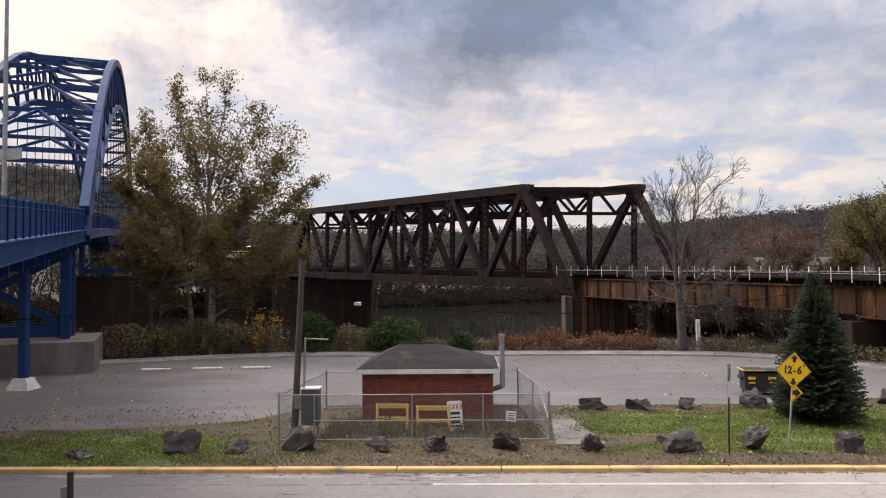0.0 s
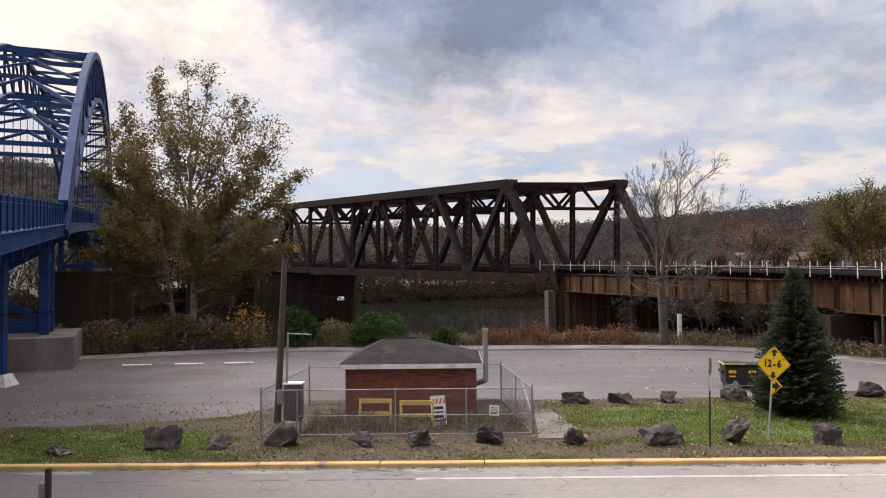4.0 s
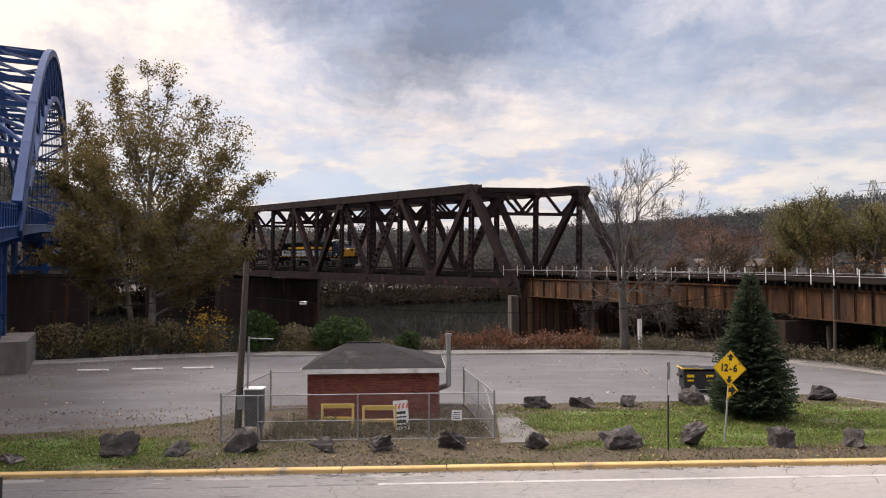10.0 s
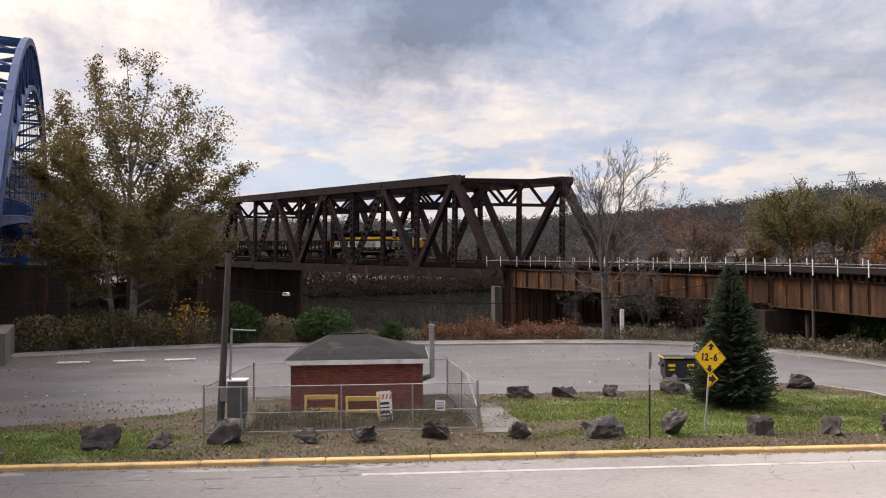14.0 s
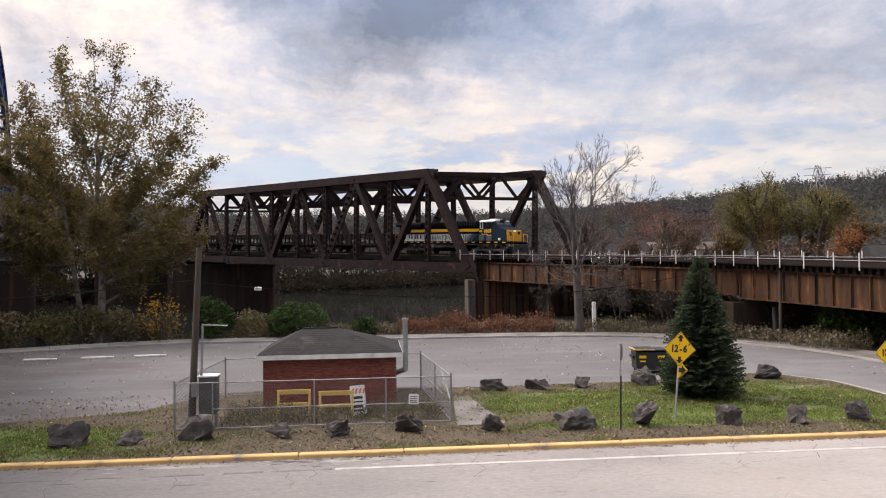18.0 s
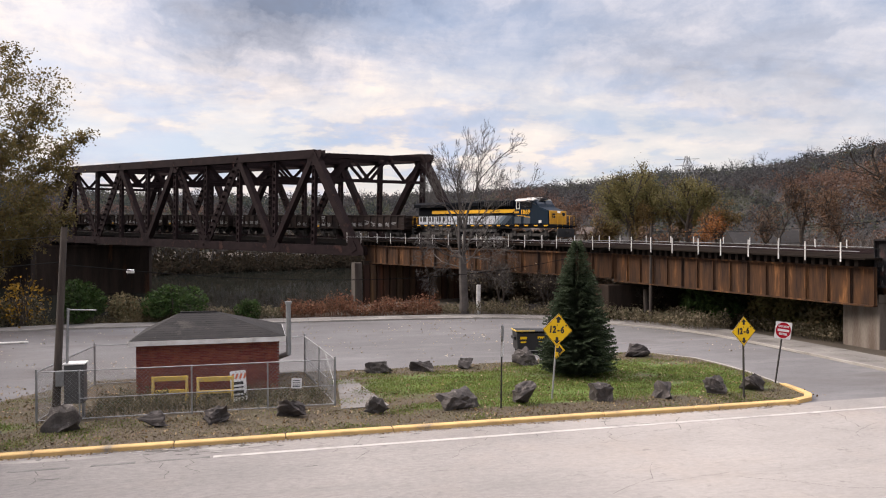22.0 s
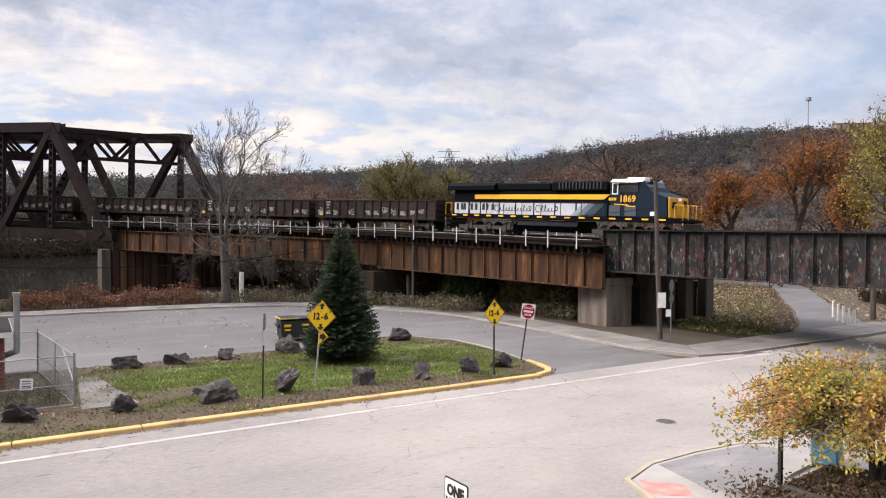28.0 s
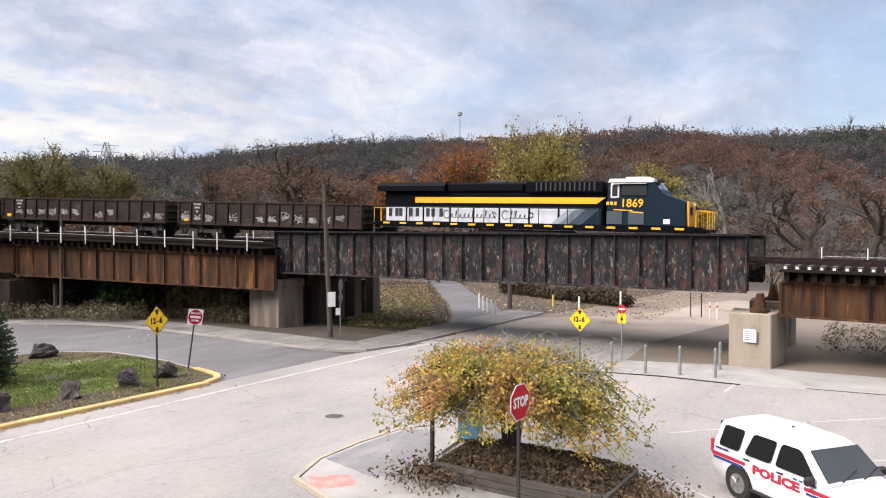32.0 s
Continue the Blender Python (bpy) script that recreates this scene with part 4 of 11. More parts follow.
def build_hut():
    x0, y0, x1, y1 = HUT
    root = thing("brick_hut", "small red brick pump house with a dark hipped shingle roof", "building")
    bm = bmesh.new()
    box(bm, (x0 + x1) / 2, (y0 + y1) / 2, 1.22, x1 - x0 - 0.05, y1 - y0 - 0.05, 2.42)
    part("wall", bm, BRICKRED, root)
    bm = bmesh.new(); box(bm, (x0 + x1) / 2, y0 + 0.022, 1.22, x1 - x0 - 0.052, 0.012, 2.42); wall_face = part("mortar_face", bm, MORTAR, root)
    bm = bmesh.new(); box(bm, 0, 0, 0, 0.207, 0.03, 0.066)
    one = bpy.data.meshes.new("brick")
    bm.to_mesh(one); bm.free()
    one.materials.append(BRICK)
    rest = bmesh.new()
    k = 0
    for r in range(32):
        z = 0.06 + 0.075 * r
        x = x0 + 0.13 - (0.107 if r % 2 else 0)
        while x < x1 - 0.02:
            w = 0.207
            a, b = max(x - w / 2, x0 + 0.026), min(x + w / 2, x1 - 0.026)
            if z < 2.42 and b - a > 0.05:
                if -0.2 < x < 2.0 and b - a > 0.2 and k < 300:
                    ob = new("brick", one)
                    ob.parent = wall_face
                    ob.location = (x, y0 + 0.008, z)
                    k += 1
                else:
                    box(rest, (a + b) / 2, y0 + 0.008, z, b - a, 0.03, 0.066)
            x += 0.215
    tagged(part("brickwork", rest, BRICK_REST, wall_face), kind="stuff")
    e = 0.25
    ym = (y0 + y1) / 2
    zb, zt, inset, inset_r = 2.6, 3.6, 1.7, 2.95
    rows = 13
    rnd = random.Random(6)

    def face_pt(side, u, v):
        # u along the eave, v up the slope
        xa, xb = x0 - e + (inset + e) * v, x1 + e - (inset_r + e) * v
        ya, yb = y0 - e + (ym - y0 + e) * v, y1 + e - (y1 + e - ym) * v
        z = zb + (zt - zb) * v
        return {0: Vector((xa + (xb - xa) * u, ya, z)), 1: Vector((xb, ya + (yb - ya) * u, z)), 2: Vector((xb + (xa - xb) * u, yb, z)), 3: Vector((xa, yb + (ya - yb) * u, z))}[side]

    out = (Vector((0, -0.5, 0.86)), Vector((0.5, 0, 0.86)), Vector((0, 0.5, 0.86)), Vector((-0.5, 0, 0.86)))
    for side in range(4):
        for r in range(rows):
            bm = bmesh.new()
            v0, v1 = r / rows, min(1.0, (r + 1.15) / rows)
            L = (face_pt(side, 1, v0) - face_pt(side, 0, v0)).length
            n = max(1, int(L / 0.3))
            last = None
            for k in range(n + 1):
                o = out[side] * (0.004 + rnd.uniform(0, 0.005))
                a, d = face_pt(side, k / n, v0) + o, face_pt(side, k / n, v1)
                row = [bm.verts.new(p) for p in (a - o * 1.6, a, d)]
                if last:
                    bm.faces.new((last[0], row[0], row[1], last[1]))
                    bm.faces.new((last[1], row[1], row[2], last[2]))
                last = row
            part("shingle_course", bm, SHINGLE, root)
    bm = bmesh.new()
    vs = [bm.verts.new(p) for p in ((x0 - e, y0 - e, zb), (x1 + e, y0 - e, zb), (x1 + e, y1 + e, zb), (x0 - e, y1 + e, zb), (x0 + inset, ym, zt - 0.01), (x1 - inset_r, ym, zt - 0.01))]
    for f in ((0, 1, 5, 4), (1, 2, 5), (2, 3, 4, 5), (3, 0, 4), (3, 2, 1, 0)):
        bm.faces.new([vs[k] for k in f])
    part("roof_deck", bm, SHINGLE, root)
    bm = bmesh.new(); bar(bm, (x0 + inset - 0.05, ym, zt + 0.01), (x1 - inset_r + 0.05, ym, zt + 0.01), 0.22, 0.03); part("ridge_cap", bm, SHINGLE, root)
    for (ax, ay), (bx, by) in (((x0 - e, y0 - e), (x1 + e, y0 - e)), ((x1 + e, y0 - e), (x1 + e, y1 + e)), ((x1 + e, y1 + e), (x0 - e, y1 + e)), ((x0 - e, y1 + e), (x0 - e, y0 - e))):
        bm = bmesh.new()
        bar(bm, (ax, ay, 2.48), (bx, by, 2.48), 0.06, 0.21)
        part("fascia", bm, WHITE_PAINT, root)
    return root


build_ground()
build_roads()
build_truss()
build_spans()
build_rails()
build_hut()


# ---- piers, railing and details of the railway bridge ----
def build_pier(name, label, pts, z0, z1, material, cap=0.0):
    root = thing(name, label, "bridge pier", "bridge piers")
    bm = bmesh.new()
    slab(bm, pts, z0, z1)
    bmesh.ops.bevel(bm, geom=bm.edges[:], offset=0.05, segments=1, affect="EDGES")
    part("shaft", bm, material, root)
    if cap:
        c = sum((Vector(p) for p in pts), Vector((0, 0))) / len(pts)
        bm = bmesh.new()
        slab(bm, [c + (Vector(p) - c) * 1.03 + (Vector(p) - c).normalized() * cap for p in pts], z1, z1 + 0.5)
        part("cap", bm, material, root)
    return root


def build_piers():
    build_pier("bridge_pier", "rust-streaked river pier under the truss bridge", [(16.2, 89.6), (30.8, 89.0), (30.8, 92.2), (16.2, 92.6)], -2.6, 4.3, PIER_DARK, 0.2)
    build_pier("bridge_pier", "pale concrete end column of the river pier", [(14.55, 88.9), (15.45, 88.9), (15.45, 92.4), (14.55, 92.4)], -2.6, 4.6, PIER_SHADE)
    root = thing("sheet_pile_wall", "rust-streaked steel sheet pile wall round the river pier", "retaining wall")
    for k in range(28):
        x = 15.75 + 0.82 * k
        bm = bmesh.new()
        slab(bm, [(x + 0.02, 88.9 - 0.03 * k), (x + 0.6, 88.9 - 0.03 * k), (x + 0.8, 89.35 - 0.03 * k), (x - 0.18, 89.35 - 0.03 * k)], -2.6, 4.35 - 0.02 * (k % 3))
        part("pile", bm, PILE, root)
    build_pier("bridge_pier", "dark brown stone river pier of the road bridge", [(-53.5, 100.2), (-43.5, 104.5), (-44.8, 108.0), (-54.8, 103.7)], -3.5, 7.3, PIER_DARK, 0.15)
    f = TRUSS_AT + TD * 76.2
    build_pier("bridge_pier", "dark stained stone river pier", [(f.x - 2.5, f.y - 1.6), (f.x + 17, f.y - 2.2), (f.x + 17, f.y + 1.4), (f.x - 2.5, f.y + 1.8)], -3.5, 6.6, PIER_DARK, 0.3)
    g = f + TD * 42
    build_pier("bridge_pier", "dark stained stone river pier", [(g.x - 2, g.y - 1.6), (g.x + 15, g.y - 2.2), (g.x + 15, g.y + 1.4), (g.x - 2, g.y + 1.8)], -3.5, 7.6, PIER_DARK, 0.3)
    p = beside(S_TRUSS + 38.2, 0)
    build_pier("bridge_pier", "dark rusty bridge pier beside the shrubs", [(p.x - 3.2, p.y - 1.6), (p.x + 9.0, p.y - 0.2), (p.x + 8.6, p.y + 1.8), (p.x - 3.6, p.y + 0.6)], -0.3, 3.1, PIER_DARK)
    # street piers
    build_pier("bridge_pier", "rust-streaked concrete pier with a bearing ledge", [(41.15, 37.2), (43.1, 36.6), (43.7, 37.4), (43.7, 40.2), (41.15, 40.2)], -0.3, 2.95, PIER_CONC, 0.03)
    build_pier("bridge_pier", "dark stained wall between the street piers", [(43.75, 37.9), (52.5, 38.3), (52.5, 40.0), (43.75, 39.8)], -0.3, 2.3, PIER_DARK, 0.05)
    build_pier("bridge_pier", "tan concrete pier with a pale notice", [(42.85, 4.65), (45.4, 4.3), (45.2, 6.9), (42.75, 6.65)], -0.3, 2.75, PIER_TAN)
    build_pier("bridge_pier", "tan concrete pier behind", [(50.6, 4.9), (53.0, 4.7), (52.8, 7.2), (50.5, 7.0)], -0.3, 2.75, PIER_TAN)
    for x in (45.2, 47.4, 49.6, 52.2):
        build_pier("bridge_pier", "streaked square concrete column with shade in its colour under the girders", [(x, 36.9 + 0.04 * (x - 45)), (x + 0.95, 36.9 + 0.04 * (x - 45)), (x + 0.95, 37.8 + 0.04 * (x - 45)), (x, 37.8 + 0.04 * (x - 45))], -0.3, 3.1, PIER_SHADE, 0.06)
    for x, y, z in ((41.9, 37.5, 2.95), (51.2, 37.9, 2.95), (43.6, 5.3, 2.75), (51.5, 5.8, 2.75)):
        b = thing("girder_bearing", "rusty cast steel girder bearing shoe on a pier", "bearing", "girder bearings")
        bm = bmesh.new()
        top = 3.93 if y > 20 else 3.72
        box(bm, x, y, z + 0.09, 1.1, 0.8, 0.18)
        vs = box(bm, x, y, (z + 0.18 + top) / 2, 0.7, 0.55, top - z - 0.18)
        for v in vs:
            if v.co.z > z + 0.5:
                v.co.y = y + (v.co.y - y) * 0.45
        part("shoe", bm, STEEL_RUST, b)
    for s in (S_GR + 13, S_GR + 26.2, S_GR + 40):
        for off in (2.3, -2.3, -6.3):
            q = beside(s, off)
            post = thing("steel_column", "dark rusty steel column under the railway span", "column", "bridge columns")
            bm = bmesh.new()
            bar(bm, (q.x, q.y, -0.3), (q.x, q.y, q.z - 2.8), 0.45, 0.06, (1, 0, 0))
            for o in (-0.2, 0.2):
                bar(bm, (q.x, q.y + o, -0.3), (q.x, q.y + o, q.z - 2.8), 0.45, 0.05, (0, 1, 0))
            part("shaft", bm, STEEL_BLACK, post)
    # far approach spans over the river
    L0 = S_TRUSS - 78
    for k in range(4):
        s1, s0 = L0 - 42.2 * k, L0 - 42.2 * (k + 1) + 0.6
        root = thing("deck_girder_span", "dark brown deck girder railway span over the river", "bridge", "deck girder spans")
        for off in (2.3, -2.3, -6.3):
            bm = bmesh.new()
            girder_web(bm, (beside(s0, off), beside(s1, off)), -3.2, -0.95, 18, 0.36, 0.5)
            part("girder", bm, STEEL_BROWN, root)
        bm = bmesh.new()
        bar(bm, beside(s0, -2.0, -0.6), beside(s1, -2.0, -0.6), 10.8, 0.55)
        part("deck", bm, STEEL_BLACK, root)


def build_railing():
    """White posts with a pipe on both edges of the deck."""
    for off, a, b, step in ((3.55, S_TRUSS - 1.0, S_GL - 0.6, 2.35), (-7.4, S_TRUSS - 10, S_GL - 0.6, 2.9), (-7.4, S_GR + 2, S_GR + 60, 2.4), (3.3, S_GR + 8, S_GR + 60, 4.8), (3.6, 150, S_TRUSS - 80, 2.4)):
        root = thing("deck_railing", "white posts with a pipe rail along the railway deck", "railing", "deck railings")
        s, k = a, 0
        while s < b:
            p = beside(s, off)
            bm = bmesh.new()
            lo = -0.65 if off > 0 else -0.3
            bar(bm, p + Vector((0, 0, lo)), p + Vector((0, 0, 0.6)), 0.06, 0.06)
            part("post", bm, WHITE_PAINT, root)
            s += step * (1.0 + 0.12 * math.sin(k * 2.3))
            k += 1
        s = a
        while s < b - 0.1:
            e = min(s + 6, b)
            bm = bmesh.new()
            tube(bm, beside(s, off, 0.05), beside(e, off, 0.05), 0.024, seg=6)
            part("pipe_rail", bm, GALV, root)
            s = e
    # sleepers seen at the deck's edge past the street
    root = thing("bridge_ties", "white-ended timber sleepers along the girder top", "sleepers", kind="stuff")
    bm = bmesh.new()
    s = S_GR + 1.0
    while s < S_GR + 60:
        bar(bm, beside(s, 2.75, -0.28), beside(s, -2.0, -0.28), 0.24, 0.22)
        s += 0.55
    part("sleepers", bm, TIE, root)
    bm = bmesh.new()
    s = S_GR + 1.0
    while s < S_GR + 60:
        bar(bm, beside(s, 2.80, -0.28), beside(s, 2.752, -0.28), 0.13, 0.12)
        s += 0.55
    part("sleeper_ends", bm, WHITE_PAINT, root)


PIER_DARK = mat("dark_rusty_pier", (0.05, 0.037, 0.03), (0.028, 0.022, 0.019), 0.6, 0.92, bump=0.25, c3=(0.085, 0.045, 0.027), fine=14, stretch=(1.4, 1.4, 0.15), spec=0.03)
# streaked concrete with the shade under the decks put into its tone
PIER_SHADE = mat("shaded_concrete", (0.10, 0.085, 0.072), (0.062, 0.051, 0.043), 0.8, 0.92, bump=0.25, c3=(0.045, 0.034, 0.027), fine=14, stretch=(1.4, 1.4, 0.2))
PIER_TAN = mat("tan_pier_concrete", (0.36, 0.315, 0.25), (0.29, 0.25, 0.195), 0.7, 0.92, bump=0.2, c3=(0.17, 0.14, 0.105), fine=20, stretch=(1.3, 1.3, 0.35))
PILE = mat("rusty_sheet_pile", (0.045, 0.032, 0.026), (0.078, 0.046, 0.032), 0.7, 0.92, bump=0.2, c3=(0.13, 0.066, 0.036), fine=12, stretch=(1.6, 1.6, 0.12), vary=0.3, spec=0.03)
TIE = mat("tie_timber", (0.07, 0.055, 0.045), (0.045, 0.036, 0.03), 1.5, 0.95)
build_piers()
build_railing()


# ---- blue road bridge ----
BB_AT, BB_AZ = Vector((-31.0, 62.0)), 113.7     # street-side edge of its deck
BD = Vector((math.cos(radians(BB_AZ)), math.sin(radians(BB_AZ))))
BN = Vector((-BD.y, BD.x))                        # away from the street


def bb(s, w, z):
    p = BB_AT + BD * s + BN * w
    return Vector((p.x, p.y, z))


def bb_deck(s):
    """Height of the deck's underside edge."""
    return 11.0 + 0.08 * s if s < 10 else 11.8 + 0.075 * (s - 10) - 0.00018 * (s - 10) ** 2


def build_blue_bridge():
    root = thing("blue_arch_bridge", "blue painted steel arch road bridge with a railed ramp", "bridge")
    WID = 12.0
    s = -62.0
    while s < 230:
        e = s + 4.0
        for w in (0.0, WID):
            bm = bmesh.new()
            bar(bm, bb(s, w, bb_deck(s)), bb(e, w, bb_deck(e)), 0.3, 0.86)
            part("edge_beam", bm, BLUE, root)
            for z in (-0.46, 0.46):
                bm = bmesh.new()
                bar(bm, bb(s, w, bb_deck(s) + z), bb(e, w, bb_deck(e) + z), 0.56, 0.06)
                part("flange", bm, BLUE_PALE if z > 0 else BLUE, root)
            # solid parapet with posts and a top rail
            bm = bmesh.new()
            bar(bm, bb(s, w, bb_deck(s) + 1.43), bb(e, w, bb_deck(e) + 1.43), 0.05, 1.64)
            part("parapet_panel", bm, BLUE, root)
            bm = bmesh.new()
            bar(bm, bb(s, w, bb_deck(s) + 2.3), bb(e, w, bb_deck(e) + 2.3), 0.14, 0.1)
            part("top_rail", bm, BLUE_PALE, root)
            bm = bmesh.new()
            bar(bm, bb(s, w - 0.05, bb_deck(s) + 1.95), bb(e, w - 0.05, bb_deck(e) + 1.95), 0.04, 0.04)
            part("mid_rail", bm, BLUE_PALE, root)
            for q in (s, s + 2):
                bm = bmesh.new()
                bar(bm, bb(q, w - 0.06 if w == 0 else w, bb_deck(q) + 0.49), bb(q, w - 0.06 if w == 0 else w, bb_deck(q) + 2.34), 0.07, 0.09)
                part("rail_post", bm, BLUE, root)
        bm = bmesh.new()
        bar(bm, bb(s, WID / 2, bb_deck(s) + 0.5), bb(e, WID / 2, bb_deck(e) + 0.5), WID - 0.5, 0.3)
        part("deck", bm, CONCRETE, root)
        bm = bmesh.new()
        bar(bm, bb(s, 0.2, bb_deck(s) - 0.65), bb(s, WID - 0.2, bb_deck(s) - 0.65), 0.3, 1.1)
        part("floor_beam", bm, BLUE, root)
        s = e
    for w in (1.2, 4.4, 7.6, 10.8):
        s = -62.0
        while s < 60:
            bm = bmesh.new()
            bar(bm, bb(s, w, bb_deck(s) - 0.75), bb(s + 4, w, bb_deck(s + 4) - 0.75), 0.3, 1.2)
            part("stringer", bm, BLUE, root)
            s += 4
    # trussed arches
    A0, SPAN = 2.0, 190.0
    N = 22

    def chord(i, w, upper):
        u = i / N
        k = abs(1 - 2 * u)
        z = 13.5 + 33.5 * (1 - k ** 2.3) if upper else 11.0 + 30.0 * (1 - k ** 1.9)
        return bb(A0 + SPAN * u + (0.0 if upper else 2.0 * (1 - 2 * u)), w, z)

    for w in (0.0, WID):
        for upper, wd, ht in ((True, 0.8, 1.0), (False, 0.7, 0.8)):
            for i in range(N):
                if i == 0 and not upper:
                    continue
                bm = bmesh.new()
                a, b = chord(i, w, upper), chord(i + 1, w, upper)
                bar(bm, a + (a - b) * 0.02, b, wd, ht)
                part("arch_chord", bm, BLUE, root)
        for i in range(1, N):
            bm = bmesh.new()
            bar(bm, chord(i, w, False), chord(i, w, True), 0.35, 0.4, tuple((*BD, 0)))
            part("arch_post", bm, BLUE, root)
            bm = bmesh.new()
            a, b = (chord(i, w, True), chord(i + 1, w, False)) if i < N / 2 else (chord(i, w, False), chord(i + 1, w, True))
            if i == N - 1:
                b = chord(N, w, False)
            bar(bm, a, b, 0.3, 0.35)
            part("arch_diagonal", bm, BLUE, root)
        bm = bmesh.new()
        bar(bm, bb(A0 - 0.8, w, bb_deck(A0) - 0.5), chord(2, w, True), 1.0, 1.15)
        part("end_post", bm, BLUE, root)
        for i in range(2, N - 1):
            q = chord(i, w, False)
            s = A0 + SPAN * i / N
            if q.z - bb_deck(s) > 3:
                bm = bmesh.new()
                for o in (-0.15, 0.15):
                    tube(bm, bb(s + o, w, bb_deck(s) + 0.5), q + Vector((o * BD.x, o * BD.y, 0)), 0.045, seg=5, cap=False)
                part("hanger", bm, STEEL_BLACK, root)
    for i in range(1, N):
        for upper in (True, False):
            a, b = chord(i, 0, upper), chord(i, WID, upper)
            if not upper and a.z - bb_deck(A0 + SPAN * i / N) < 6:
                continue
            bm = bmesh.new()
            bar(bm, a, b, 0.4, 0.45)
            part("cross_strut", bm, BLUE, root)
            c = chord(i + 1, WID / 2, upper) if i < N - 1 else None
            if c is not None:
                for q in (a, b):
                    bm = bmesh.new()
                    bar(bm, q, c, 0.3, 0.35)
                    part("lateral_brace", bm, BLUE, root)
    # approach supports: a braced tower on a concrete wall, a nearer column
    for w, s in ((0.8, -1.0), (0.8, -4.6), (WID - 0.8, -1.0), (WID - 0.8, -4.6)):
        bm = bmesh.new()
        lean = 0.35 if s > -2 else -0.2
        bar(bm, bb(s, w, 2.3), bb(s + lean, w, bb_deck(s) - 0.2), 0.7, 0.8, tuple((*BD, 0)))
        part("tower_leg", bm, BLUE, root)
    for a, b, h in ((bb(-1, 0.8, 3.2), bb(-4.6, 0.8, 3.2), 0.9), (bb(-1, 0.8, 8.6), bb(-4.6, 0.8, 8.6), 0.7), (bb(-1, 0.8, 3.4), bb(-4.6, 0.8, 8.4), 0.4), (bb(-1, 0.8, 3.0), bb(-1, WID - 0.8, 3.0), 0.9), (bb(-4.6, 0.8, 3.0), bb(-4.6, WID - 0.8, 3.0), 0.9),
                    (bb(-4.6, 0.8, 3.4), bb(-4.6, WID - 0.8, 9.2), 0.6), (bb(-4.6, WID - 0.8, 3.4), bb(-4.6, 0.8, 9.2), 0.6)):
        bm = bmesh.new()
        bar(bm, a, b, 0.4, h)
        part("tower_brace", bm, BLUE, root)
    for w in (2.0, 9.0):
        q = BB_AT + BD * -16.9 + BN * w
        bm = bmesh.new()
        bar(bm, (q.x, q.y, 0.5), (q.x, q.y, bb_deck(-16.9) - 0.5), 0.5, 0.5)
        part("column", bm, BLUE, root)
        bm = bmesh.new()
        vs = box(bm, q.x, q.y, 0.36, 1.5, 1.5, 0.75, bevel=0.0)
        for v in vs:
            if v.co.z > 0.5:
                v.co.x, v.co.y = q.x + (v.co.x - q.x) * 0.6, q.y + (v.co.y - q.y) * 0.6
        part("footing", bm, WHITE_PAINT, root, "white painted concrete footing")
    bm = bmesh.new()
    bar(bm, bb(-16.9, 0.6, bb_deck(-16.9) - 1.1), bb(-16.9, WID - 0.6, bb_deck(-16.9) - 1.1), 0.6, 1.0)
    part("cap_beam", bm, BLUE, root)
    # lamp post with a board at the ramp
    bm = bmesh.new()
    q = bb(-33.5, 0.5, bb_deck(-33.5))
    tube(bm, q, q + Vector((0, 0, 14.5)), 0.12, 0.07, seg=10)
    part("lamp_post", bm, GALV, root)
    bm = bmesh.new()
    bar(bm, q + Vector((-1.2, 0.3, 4.3)), q + Vector((0.9, -0.2, 4.3)), 0.05, 0.5)
    part("direction_board", bm, SIGN_BACK0, root)
    return root


SIGN_BACK0 = mat("board_metal", (0.4, 0.41, 0.42), (0.33, 0.34, 0.35), 2.0, 0.5, metal=0.4, bump=0)
OLD_WALL = mat("stained_wall_concrete", (0.22, 0.20, 0.185), (0.13, 0.115, 0.105), 0.35, 0.95, bump=0.3, c3=(0.22, 0.205, 0.19), fine=12, stretch=(1.2, 1.2, 0.5))
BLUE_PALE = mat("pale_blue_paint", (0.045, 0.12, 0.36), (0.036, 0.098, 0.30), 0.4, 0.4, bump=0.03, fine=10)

def build_river_bent():
    """Blue braced frame on the road bridge's river pier."""
    root = thing("bridge_bent", "blue braced steel frame on the river pier of the road bridge", "bridge support")
    a, b = Vector((-52.6, 102.2, 7.8)), Vector((-45.8, 105.1, 7.8))
    up = Vector((0, 0, 5.2))
    for q in (a, b, a.lerp(b, 0.5)):
        bm = bmesh.new(); bar(bm, q, q + up, 0.6, 0.6, (0, 1, 0)); part("post", bm, BLUE, root)
    for h in (0.15, 0.95):
        bm = bmesh.new(); bar(bm, a + up * h, b + up * h, 0.4, 0.6); part("beam", bm, BLUE, root)
    m = a.lerp(b, 0.5)
    for p, q in ((a, m + up), (b, m + up)):
        bm = bmesh.new(); bar(bm, p + up * 0.1, q - up * 0.08, 0.25, 0.3); part("brace", bm, BLUE, root)
    build_pier("bridge_pier", "pale concrete column of the road bridge", [(-49.4, 105.0), (-47.2, 105.9), (-47.8, 107.3), (-50.0, 106.4)], 7.0, 11.5, CONCRETE)


